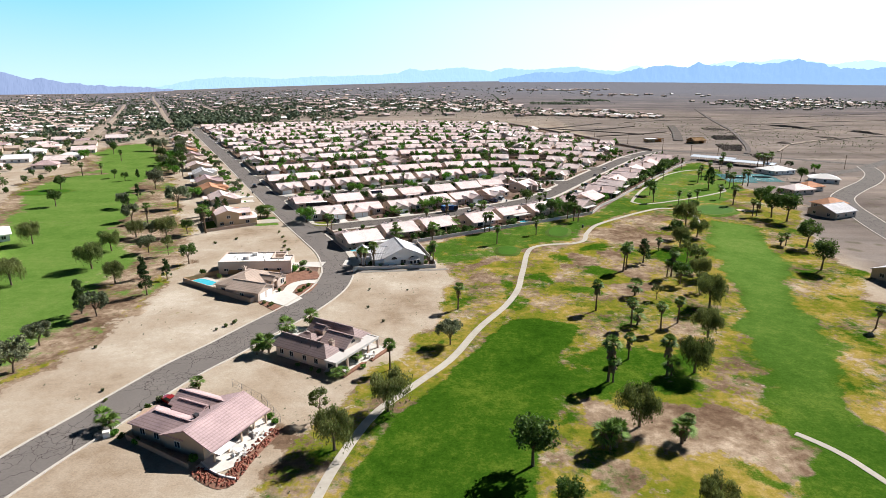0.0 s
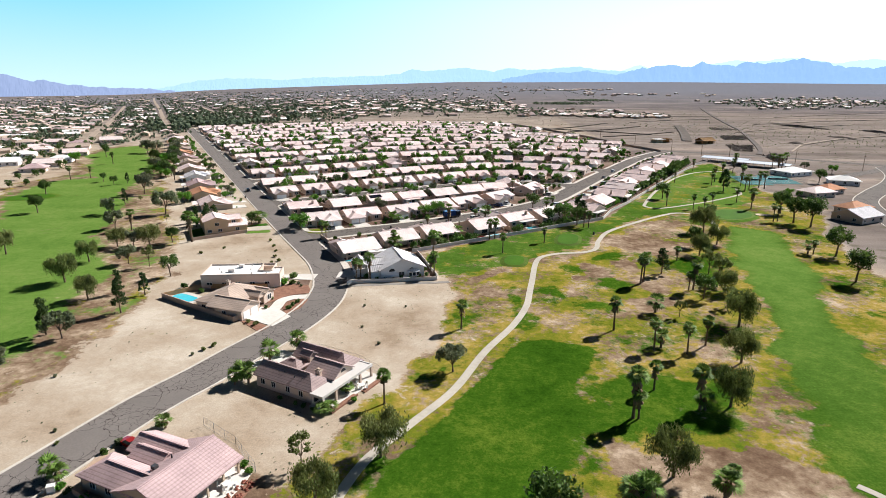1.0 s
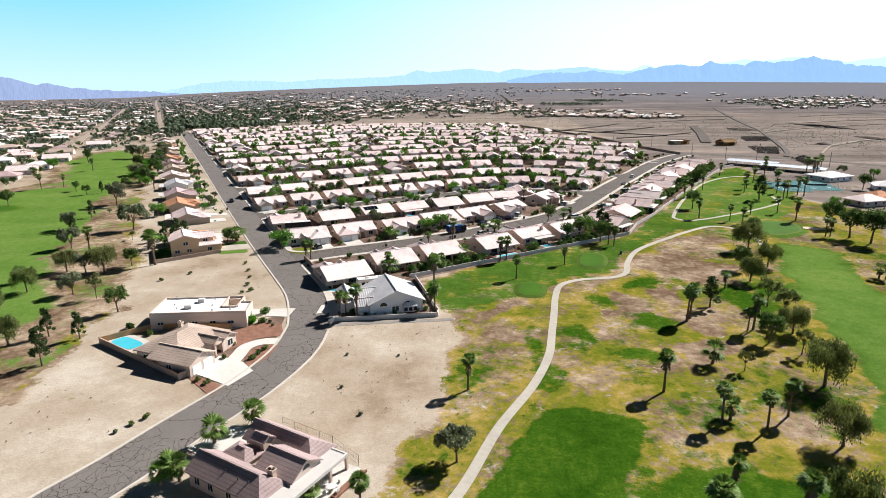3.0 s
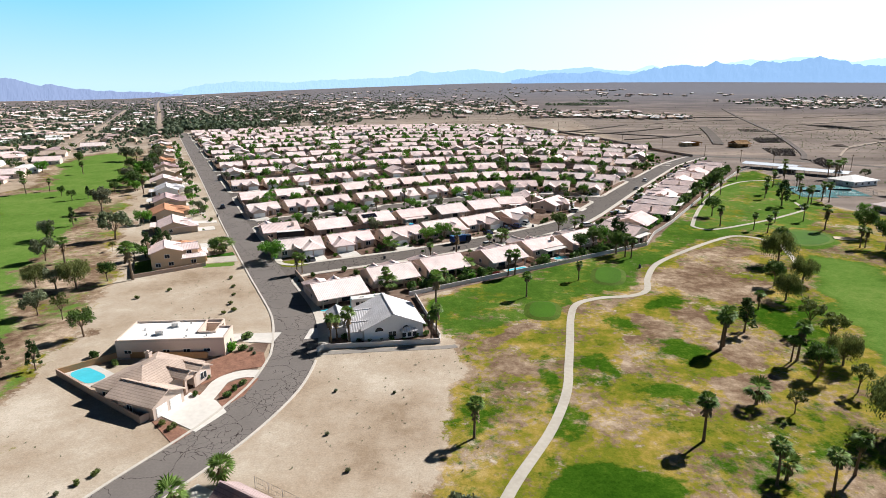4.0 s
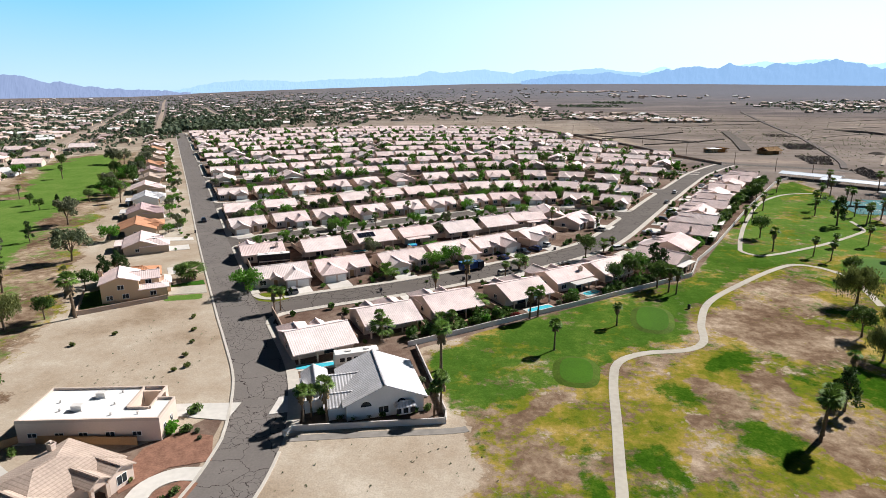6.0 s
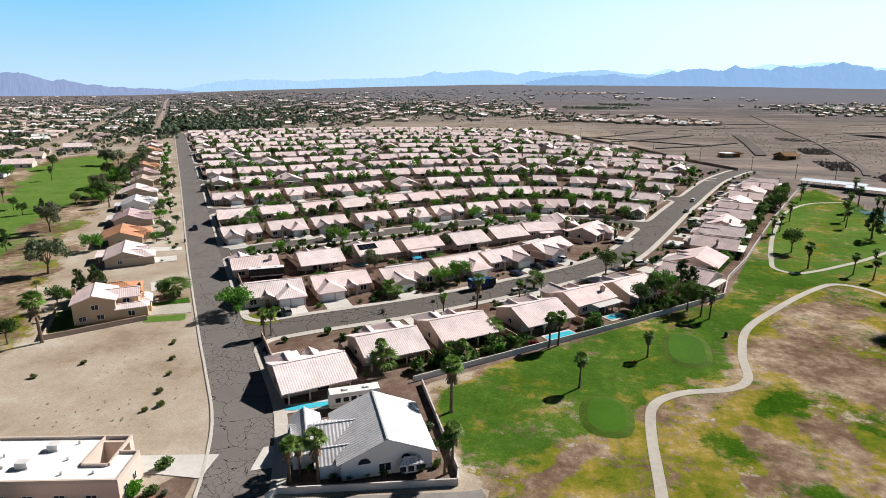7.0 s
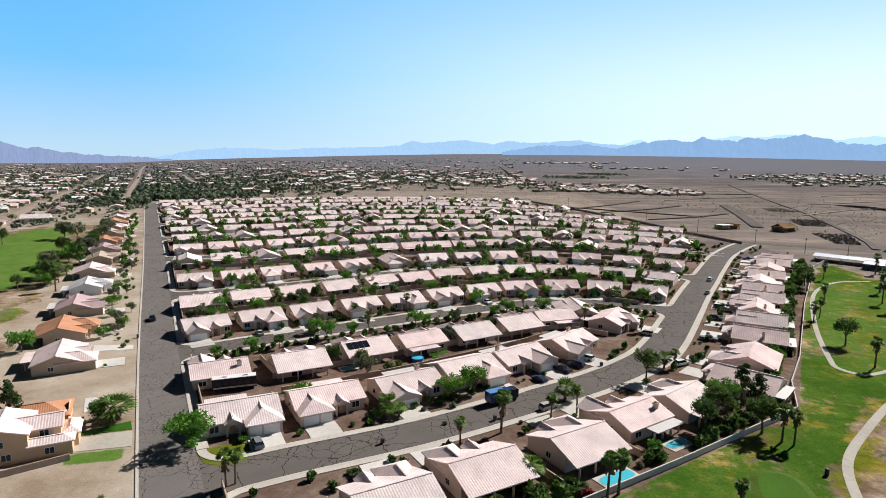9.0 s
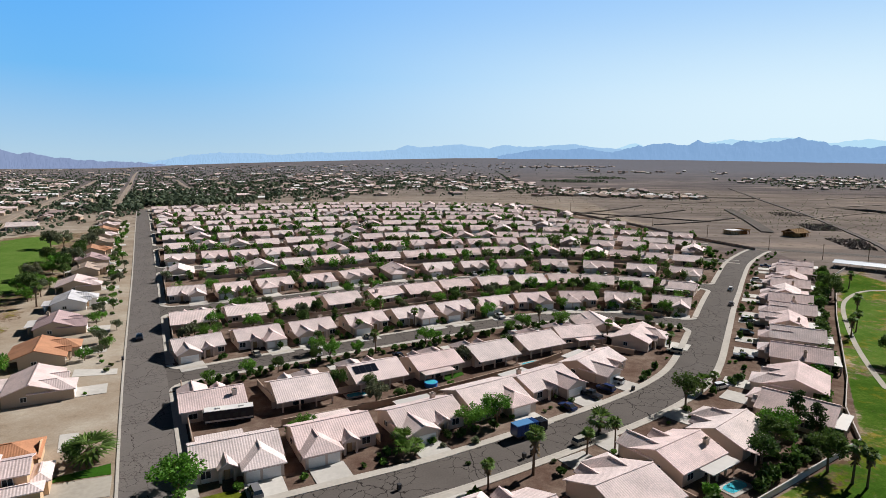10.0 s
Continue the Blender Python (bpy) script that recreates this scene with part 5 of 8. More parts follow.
def flat_house():
    """Long flat-roofed house with parapet, court and roof units."""
    h = empty("house", pose(-61.6, 184.2, 0, 0, 0, 7), "long pinkish stucco house with white flat roof and parapet", "house", "houses on the curve")
    w = MAT["stucco"]
    s = Shape()
    for x0, x1, y0, y1 in ((-12, 12, -5.6, -1.6), (-12, 5.0, -1.6, 5.8), (9.0, 12.0, -1.6, 1.6), (5.0, 9.0, 4.6, 5.8)):
        s.box(x0, x1, y0, y1, 0, 3.9)
    part("wall", s, w, h)
    s = Shape()
    for x0, x1, y0, y1 in ((-12, 12, -5.6, -5.3), (-12, 9, 5.5, 5.8), (-12, -11.7, -5.3, 5.5), (11.7, 12, -5.3, 1.6), (4.7, 5.0, -1.6, 5.5), (8.7, 9.0, -1.6, 5.5), (5, 8.7, -1.9, -1.6), (9.0, 11.7, 1.3, 1.6)):
        s.box(x0, x1, y0, y1, 3.9, 4.45)
    part("parapet", s, w, h)
    s = Shape()
    for x0, x1, y0, y1 in ((-11.7, 11.7, -5.3, -1.9), (-11.7, 4.7, -1.9, 5.5), (9.0, 11.7, -1.9, 1.3)):
        s.box(x0, x1, y0, y1, 3.9, 4.0)
    part("roof", s, MAT["flat_roof"], h)
    for x, y, a in ((-3.6, -1.6, 0.9), (-1.6, 2.8, 0.8)):
        part("roof_unit", Shape().box(x - a, x + a, y - 0.6, y + 0.6, 4.1, 5.0).box(x - a - 0.2, x + a + 0.2, y - 0.8, y + 0.8, 4.0, 4.1), MAT["patio"], h, "grey rooftop cooling unit")
    for x, y in ((-8, 1), (-6.5, -2), (2, 0), (3, -3.6), (7.5, -3.4), (1.5, 4.2)):
        part("vent", Shape().tube([(x, y, 4.0), (x, y, 4.5)], [0.22, 0.18], 8), MAT["patio"], h)
    for x in (-9.5, -5, -1, 3.5, 8):
        window(h, x, -5.6, 1.2, 1.4, 0.7, "s")
    for y in (-3.8, -1.0):
        window(h, 12, y, 1.2, 0.9, 1.1, "e")
    part("driveway", Shape().slab([(12.3, 1.8), (21.2, 0.2), (22.2, 6.4), (9.2, 6.4), (9.2, 1.8)], -0.2, 0.13), MAT["drive"], h, "wide pale concrete driveway")
    return h


def white_house():
    """Tall white stucco house with a broad grey tile gable, west wing and bay."""
    h = empty("house", pose(-14.2, 197.6, 0, 0, 0, 20), "tall white stucco house with pale grey tile gable", "house", "houses by the golf course")
    w, r = MAT["stucco_white"], MAT["tile_grey"]
    part("wall", Shape().gable_wall(-7.2, 7.2, -7.2, 7.0, 0, 3.4, 3.0, "y"), w, h)
    part("roof", Shape().gable(-7.2, 7.2, -7.2, 7.0, 3.4, 3.1, along="y", over=0.7), r, h)
    part("wing_wall", Shape().gable_wall(-14.4, -7.0, -2.4, 6.0, 0, 2.9, 1.6), w, h)
    part("wing_roof", Shape().hip(-14.4, -2.0, -2.4, 6.0, 2.9, 1.9, hip1=False), r, h)
    part("entry_wall", Shape().gable_wall(-10.8, -7.0, -6.0, -2.2, 0, 2.8, 0.9), w, h)
    part("entry_roof", Shape().gable(-10.8, -3.6, -6.2, -1.6, 2.8, 1.25, ends=(True, False), over=0.4), r, h)
    part("garage_roof", Shape().gable(-14.2, -9.6, -2.0, 8.6, 2.9, 1.3, along="y", ends=(False, True), over=0.4), r, h)
    part("garage_wall", Shape().gable_wall(-14.2, -9.6, 5.8, 8.6, 0, 2.9, 1.3, "y"), w, h)
    for x, rr in ((-3.6, 1.0), (3.0, 0.8)):
        s = Shape()
        s.face(*[(x + rr * math.cos(a), -7.26, 2.5 + rr * math.sin(a)) for a in [math.pi * i / 12 for i in range(13)]])
        part("arched_window", s, MAT["glass"], h)
    window(h, -0.4, -7.2, 0.8, 1.8, 1.3, "s")
    s = Shape().slab([(1.8, -8.0), (2.6, -8.6), (4.4, -8.6), (5.2, -8.0), (5.2, -7.2), (1.8, -7.2)], 0.6, 2.3)
    part("bay_window", s, MAT["white"], h)
    s = Shape()
    for x in (2.2, 3.5, 4.8):
        s.box(x - 0.45, x + 0.45, -8.66, -8.61, 0.9, 2.1)
    part("bay_pane", s, MAT["glass"], h)
    part("bay_roof", Shape().hip(1.8, 5.2, -8.6, -7.2, 2.3, 0.5, over=0.3), r, h)
    for y in (-4, 0, 4):
        window(h, 7.2, y, 0.9, 1.6, 1.2, "e")
    part("driveway", Shape().slab([(-21, -1.0), (-19, 5.0), (-14.4, 5.0), (-14.4, -1.0)], -0.2, 0.13), MAT["drive"], h, "pale concrete driveway")
    return h


def two_storey_house():
    """Two-storey tan house with gables and a lower wing, behind a low wall."""
    h = empty("house", pose(-96.5, 249.5, 0, 0, 0, 29.5), "two-storey peach stucco house with pale tile gables", "house", "houses along the main road")
    w, r = MAT["stucco_peach"], MAT["tile"]
    part("wall", Shape().gable_wall(-7, 2.6, -5.5, 5.5, 0, 5.6, 1.5, "y"), w, h)
    part("roof", Shape().gable(-7, 2.6, -5.5, 5.5, 5.6, 1.6, along="y"), r, h)
    part("upper_wing", Shape().gable_wall(2.6, 7.8, -2.8, 4.5, 0, 5.2, 1.1), w, h)
    part("upper_roof", Shape().gable(-2, 7.8, -2.8, 4.5, 5.2, 1.2, ends=(False, True)), r, h)
    part("lower_wing", Shape().box(2.6, 9.8, -5.5, -2.0, 0, 2.9).box(7.8, 10.6, -2.0, 5, 0, 2.9), w, h)
    part("lower_roof", Shape().hip(2.6, 10.0, -5.5, -2.2, 2.9, 0.7, over=0.35, hip0=False).hip(7.8, 10.8, -2.0, 5, 2.9, 0.8, over=0.35, along="y"), r, h)
    part("rear_wing", Shape().gable_wall(-7, 8, 8.0, 17.0, 0, 2.9, 1.5), w, h)
    part("rear_roof", Shape().hip(-7, 8, 8.0, 17.0, 2.9, 1.7), MAT["tile_orange"], h)
    for x, z in ((-5, 0.9), (-1, 0.9), (-2, 3.6), (5, 3.6), (6, 0.9)):
        window(h, x, -5.5 if x < 2.6 or z < 2 else -2.8, z, 1.5, 1.2, "s")
    window(h, -7, 0, 3.6, 1.4, 1.2, "w")
    chimney(h, -7.2, 2.5, 7.4, w, 0.5)
    return h


for f in (rose_house, brown_house, tan_house, flat_house, white_house, two_storey_house):
    f()
HOUSES += [(-36, 86), (-43, 92), (-22.5, 120), (-58, 165), (-62, 184), (-14, 198), (-22, 198), (-96, 250), (-101, 264)]


# ---- walls and fences ----
def wall_run(pts, height, mat, label, thick=0.25, name="block_wall", category="wall"):
    s = Shape()
    for (ax, ay), (bx, by) in zip(pts, pts[1:]):
        d = Vector((bx - ax, by - ay))
        n2 = Vector((-d.y, d.x)).normalized() * thick / 2
        e = d.normalized() * thick / 2
        q = [(ax - e.x - n2.x, ay - e.y - n2.y), (bx + e.x - n2.x, by + e.y - n2.y), (bx + e.x + n2.x, by + e.y + n2.y), (ax - e.x + n2.x, ay - e.y + n2.y)]
        s.slab(q, -0.3, height)
    return tagged(part(name, s, mat), label, category, kind="structure")


ribbon("pavement", smooth_line([(-27.5, 182.2), (-14, 184.6), (0.5, 186.8), (3.5, 187.8)], 1.5), -0.9, 0.9, 0.05, MAT["track_pad"], "grey paved strip beside the garden wall", "pavement")
wall_run([(-28.5, 183), (-27.4, 184.6), (-0.6, 189.2), (-0.6, 192), (-9.6, 220)], 1.2, MAT["block_white"], "low white block wall round a garden")
wall_run([(-11.5, 221), (8, 234.6), (36, 254), (72, 280), (79.5, 297), (93, 318), (131, 385), (183, 471), (199, 489)], 1.3, MAT["block_white"], "long white block wall along the golf course")
for a, b in ((208, 236), (252, 302), (322, 366), (386, 446), (468, 520), (540, 592), (612, 666), (690, 738)):
    run = [(p[0] + q[0] * -8.2, p[1] + q[1] * -8.2) for p, q in zip(MAIN, sides(MAIN)) if a < p[1] < b]
    if len(run) > 1:
        wall_run(run, 1.8, MAT["block"], "pinkish block wall beside the main road")
wall_run([(-51.5, 83.4), (-36.5, 75.6)], 1.0, MAT["block"], "low tan block wall")
wall_run([(-81, 168.8), (-53, 151.8), (-51.4, 154.6)], 1.5, MAT["block"], "tan block wall round a pool garden")
wall_run([(-81, 168.8), (-72.8, 177.5), (-52.6, 178.6)], 1.5, MAT["wood"], "timber and block fence between two gardens")
wall_run([(-110.5, 249), (-101.6, 232.6), (-84.3, 247)], 1.3, MAT["block"], "tan block wall round a back lawn")
# garden walls behind the rows and between the lots
for k, line in enumerate([STREET_1[2:33]] + STREETS[:4]):
    nr = sides(line)
    for off in (34.0, -34.0):
        if k == 0 and off < 0:
            continue
        pts = [(p[0] + q[0] * off, p[1] + q[1] * off) for p, q in zip(line, nr)][3:-3:2]
        pts = [p for p in pts if min(math.hypot(p[0] - c[0], p[1] - c[1]) for l2 in STREETS + [STREET_1, MAIN] for c in l2[::2]) > 26]
        runs, cur = [], []
        for p in pts:
            if cur and math.hypot(p[0] - cur[-1][0], p[1] - cur[-1][1]) > 20:
                runs.append(cur)
                cur = []
            cur.append(p)
        for run in runs + [cur]:
            if len(run) > 1:
                wall_run(run, 1.7, MAT["block"], "pinkish block wall between back gardens")
lot = Shape().box(-0.12, 0.12, -2.0, 12.5, -0.2, 1.7)
lot_mesh = lot.mesh("garden_wall", MAT["block"])
for k, line in enumerate([STREET_1] + STREETS[:3]):
    total = along(line, 1)[2]
    for side in (1, -1):
        s = 27.0
        while s < total - 18:
            p, a, _ = along(line, s)
            x, y = p[0] - math.sin(radians(a)) * 19.5 * side, p[1] + math.cos(radians(a)) * 19.5 * side
            if free(x, y, 8.2) and y < 470:
                ob = part("garden_wall", lot_mesh, None)
                ob.matrix_basis = pose(x, y, 0, 0, 0, a + (0 if side > 0 else 180))
                tagged(ob, "pinkish block wall between two lots", "wall", "lot walls")
                s += 11.0
            s += 3.0


# ---- trees ----
def leaf_cloud(name, centres, sizes, per, leaf, mat, seed, droop=0.0, flat=1.0):
    """A crown: small tilted leaf clumps thickly set round many centres."""
    r = np.random.RandomState(seed)
    n = per * len(centres)
    sz = np.repeat(np.array(sizes, float), per)[:, None]

    def units():
        v = r.normal(size=(n, 3))
        return v / np.linalg.norm(v, axis=1)[:, None]

    q = np.repeat(np.array(centres, float), per, axis=0) + units() * sz * r.uniform(0.45, 1.05, (n, 1)) * np.array((1, 1, flat))
    a = units()
    b = np.cross(a, units())
    b /= np.linalg.norm(b, axis=1)[:, None]
    if droop:
        q[:, 2] -= droop * np.abs(r.normal(size=n)) * sz[:, 0]
        a = np.stack([a[:, 0] * 0.85, a[:, 1] * 0.85, np.full(n, -1.25)], 1)
    s = leaf * r.uniform(0.6, 1.35, (n, 1))
    vs = np.stack([q - a * s, q + b * s * 0.6, q + a * s, q - b * s * 0.6], 1).reshape(-1, 3).tolist()
    fs = np.arange(4 * n).reshape(-1, 4).tolist()
    me = bpy.data.meshes.new(name)
    me.from_pydata(vs, [], fs)
    me.materials.append(mat)
    me.update()
    return me


def limb_mesh(name, seed, height, spread, n=6, r0=0.28, fork=0.4, mat=None):
    r = random.Random(seed)
    s = Shape()
    z = height * fork
    bx, by = r.uniform(-0.3, 0.3), r.uniform(-0.3, 0.3)
    s.tube([(0, 0, -0.3), (bx * 0.4, by * 0.4, z * 0.5), (bx, by, z)], [r0 * 1.25, r0, r0 * 0.8], 8)
    tips = []
    for i in range(n):
        a = 2 * math.pi * i / n + r.uniform(-0.4, 0.4)
        q = spread * r.uniform(0.5, 0.95)
        tip = (bx + math.cos(a) * q, by + math.sin(a) * q, height * r.uniform(0.62, 0.92))
        mid = (bx + math.cos(a) * q * 0.45, by + math.sin(a) * q * 0.45, z + (tip[2] - z) * 0.6)
        s.tube([(bx, by, z * 0.92), mid, tip], [r0 * 0.5, r0 * 0.3, r0 * 0.1], 5)
        tips.append(tip)
    return s.mesh(name, mat or MAT["trunk"]), tips


def tree_kind(kind, seed):
    """Trunk and crown meshes of a tree ten metres high."""
    r = random.Random(seed)
    if kind == "round":
        tm, tips = limb_mesh("trunk", seed, 9, 3.6, 7)
        cs = [(t[0], t[1], t[2]) for t in tips] + [(r.uniform(-2.6, 2.6), r.uniform(-2.6, 2.6), r.uniform(5, 9)) for _ in range(12)]
        return tm, leaf_cloud("crown", cs, [r.uniform(1.1, 1.9) for _ in cs], 95, 0.33, MAT["leaf"], seed)
    if kind == "willow":
        tm, tips = limb_mesh("trunk", seed, 9.3, 4.2, 8)
        cs = [t for t in tips] + [(r.uniform(-3.4, 3.4), r.uniform(-3.4, 3.4), r.uniform(5.2, 9.0)) for _ in range(14)]
        return tm, leaf_cloud("crown", cs, [r.uniform(1.0, 1.7) for _ in cs], 270, 0.2, MAT["leaf_dry"], seed, droop=0.95)
    if kind == "pine":
        tm, tips = limb_mesh("trunk", seed, 9, 1.8, 9, fork=0.3)
        cs = []
        for i in range(22):
            z = 2.6 + 7.0 * i / 21
            q = 2.6 * (1 - (z - 2.0) / 9.2) + 0.25
            a = r.uniform(0, 6.28)
            cs.append((math.cos(a) * q * 0.8, math.sin(a) * q * 0.8, z))
        return tm, leaf_cloud("crown", cs, [r.uniform(0.7, 1.25) for _ in cs], 80, 0.27, MAT["leaf_pine"], seed, flat=0.7)
    if kind == "olive":
        tm, tips = limb_mesh("trunk", seed, 9, 4.4, 7, fork=0.3)
        cs = [t for t in tips] + [(r.uniform(-3.8, 3.8), r.uniform(-3.8, 3.8), r.uniform(4, 8.6)) for _ in range(12)]
        return tm, leaf_cloud("crown", cs, [r.uniform(1.1, 1.8) for _ in cs], 150, 0.34, MAT["leaf_grey"], seed)
    if kind == "bright":
        tm, tips = limb_mesh("trunk", seed, 9, 4.6, 8, fork=0.28)
        cs = [t for t in tips] + [(r.uniform(-4.2, 4.2), r.uniform(-4.2, 4.2), r.uniform(3.6, 8.6)) for _ in range(16)]
        return tm, leaf_cloud("crown", cs, [r.uniform(1.2, 2.0) for _ in cs], 95, 0.33, MAT["leaf_bright"], seed)
    tm, tips = limb_mesh("trunk", seed, 9, 3.0, 9, fork=0.35, r0=0.18)
    return tm, leaf_cloud("crown", tips + [(r.uniform(-2, 2), r.uniform(-2, 2), r.uniform(5, 8.5)) for _ in range(5)], [r.uniform(0.6, 1.1) for _ in range(len(tips) + 5)], 85, 0.27, MAT["leaf_dry"], seed)


TREE_WORDS = {"round": "leafy dark green broadleaf tree", "willow": "weeping tree with drooping olive foliage", "pine": "dark green conical pine tree", "olive": "grey-green spreading olive tree", "bright": "bright green bushy shade tree", "thin": "thin half-bare tree with sparse leaves"}
TREES = {k: [tree_kind(k, 11 * i + 3) for i in range(3)] for k in TREE_WORDS}
trng = random.Random(9)


def tree(kind, x, y, height, where, wide=1.0):
    tm, cm = trng.choice(TREES[kind])
    k = height / 10
    ob = empty("tree", pose(x, y, 0, 0, 0, trng.uniform(0, 360)), TREE_WORDS[kind] + " " + where, "tree", "trees " + where)
    ob.scale = (k * wide, k * wide, k)
    part("trunk", tm, None, ob)
    part("crown", cm, None, ob)
    return ob


def palm_meshes(seed, height, skirt, fronds=30, reach=1.0):
    """A fan palm: slim trunk, hanging dead fronds, head of fan leaves."""
    r = random.Random(seed)
    lean = r.uniform(-0.3, 0.3)
    top = (lean, r.uniform(-0.2, 0.2), height - 0.9)
    t = Shape().tube([(0, 0, -0.3), (0, 0, 0.4), (lean * 0.4, top[1] * 0.4, height * 0.5), top], [0.34, 0.26, 0.2, 0.17], 8)
    sk = Shape()
    for i in range(34):
        a, z = r.uniform(0, 6.28), top[2] - r.uniform(0.1, skirt)
        q = Vector((math.cos(a), math.sin(a), 0))
        w = Vector((-q.y, q.x, 0)) * 0.32
        b = Vector((top[0], top[1], z))
        p1, p2 = b + q * 0.15 + Vector((0, 0, 0.3)), b + q * r.uniform(0.6, 0.95) - Vector((0, 0, r.uniform(0.5, 1.0)))
        sk.face(p1 - w * 0.4, p2 - w, p2 + w, p1 + w * 0.4)
    cr = Shape()
    for i in range(fronds):
        a = 2.4 * i + r.uniform(-0.2, 0.2)
        el = r.uniform(-0.55, 1.25)
        q = Vector((math.cos(a) * math.cos(el), math.sin(a) * math.cos(el), math.sin(el)))
        side = Vector((-math.sin(a), math.cos(a), 0))
        up = side.cross(q) * -1
        L = r.uniform(1.05, 1.35) * reach
        root = Vector(top) + Vector((0, 0, 0.1))
        hub = root + q * L * 0.55
        cr.face(root - side * 0.03, hub - side * 0.04, hub + side * 0.04, root + side * 0.03)
        for k in range(-3, 4):
            b = k * 0.33
            d = (q * math.cos(b) + side * math.sin(b)).normalized()
            e = (-q * math.sin(b) + side * math.cos(b)) * 0.14
            m1 = hub + d * L * 0.6
            tip = hub + d * L * 1.05 - Vector((0, 0, 0.28))
            cr.face(hub, m1 - e, tip, m1 + e)
    return t.mesh("trunk", MAT["trunk"]), sk.mesh("skirt", MAT["skirt"]), cr.mesh("crown", MAT["frond"])


PALMS = [palm_meshes(i, 8.0, (1.2, 2.4, 1.8, 3.0)[i]) for i in range(4)]
SHORT = [palm_meshes(20 + i, 3.4, 0.6, 22, 1.3) for i in range(2)]


def palm(x, y, height, where, spread=1.0):
    small = height < 5.2
    meshes = trng.choice(SHORT if small else PALMS)
    k = height / (4.0 if small else 8.4)
    ob = empty("palm", pose(x, y, 0, 0, 0, trng.uniform(0, 360)), ("short young fan palm " if small else "tall fan palm with a brown skirt ") + where, "palm", "palms " + where)
    w = max(k, 0.85) * (1.0 if not small else 0.95)
    ob.scale = (w * spread, w * spread, k)
    for nm, me2 in zip(("trunk", "skirt", "crown"), meshes):
        part(nm, me2, None, ob)
    return ob


on_golf = "on the golf course"
for x, y, hh in ((8, 150.4, 7.8), (47.5, 151.5, 9), (54.6, 140.4, 8.1), (56.6, 141.6, 4.4), (61.7, 138.2, 8), (67.9, 143.4, 7.7), (41.6, 109.6, 10.4), (42.6, 109.4, 6), (48.8, 120.7, 6.7), (55.5, 113.2, 9.4), (56.5, 113.3, 4.3), (50.7, 87.9, 5.5), (49.8, 87.0, 4.6), (36.4, 84.6, 5.7), (35.2, 84.9, 4.8), (37.6, 85.3, 5.0), (119.8, 142.4, 6.4), (62, 164.5, 5), (-6.8, 112.5, 7.4), (65.8, 190.5, 10), (64.4, 188.5, 9.8)):
    palm(x, y, hh, on_golf)
for x, y, hh in ((84.5, 215, 5.3), (79.3, 184, 9.5), (77.7, 183.4, 6), (22.4, 221.8, 7.5), (39.8, 237.5, 6), (138.2, 225.8, 5.4), (136.6, 226.5, 4.6), (166, 391, 9.8), (176, 376, 8), (179, 412, 9.9), (120, 359, 8), (126, 365.7, 8), (139.7, 386.8, 9), (158.7, 376.7, 8.5), (193.2, 428.9, 10), (151.3, 323.4, 8), (137.8, 320.4, 5.4), (111.3, 312.3, 9), (122.8, 306.7, 7.4), (126, 301.4, 7.4), (170.4, 357.4, 10), (175.7, 363.9, 9), (151.9, 307.6, 10.4), (149.6, 280, 8.6), (151.4, 280, 7.4), (227, 443.7, 12), (230, 441, 12), (241.5, 453.8, 12), (236, 448, 11), (187, 399, 10), (184.1, 370, 10), (169, 438, 8.4), (186, 367, 10.6), (193, 413, 7.9), (206, 456, 10.8)):
    palm(x, y, hh, on_golf)
for x, y, hh in ((-3, 210.2, 11), (-1.6, 192.6, 8.5), (-2.8, 191.6, 6.8), (-22, 187.9, 9.2), (-26.4, 187.7, 7.3), (-25.4, 189.6, 6.2), (-27, 191.2, 5.6), (-50.4, 240, 7.2), (-49, 240.8, 6.8), (-18.7, 224.8, 7.4), (0.5, 264.1, 9.7), (-8.3, 258.7, 5.7), (12.4, 272.4, 5.9), (18.8, 275.2, 7.1), (62, 262.6, 7.5), (60.2, 264, 8.4), (18, 240.6, 8.4), (20.2, 241.8, 8.6), (-2, 231, 5.4), (-4.5, 230, 4.6), (52.4, 307.6, 5.4), (49.1, 306.6, 4.6), (-25.2, 272.6, 4.2), (-26.4, 274, 3.4)):
    palm(x, y, hh, "in a garden")
for x, y, hh in ((-38.8, 120.4, 4.2), (-37, 119.6, 4.4), (-39.6, 118.6, 3.6), (-35.8, 129.8, 4.8), (-30.7, 136.2, 4.6), (-58.0, 87.2, 3.6), (-56.0, 86.2, 3.0), (-46.3, 102.0, 2.6), (-17.2, 109.6, 1.9), (-15.3, 116.2, 2.2), (-18.5, 108.4, 2.0)):
    palm(x, y, hh, "beside a drive")

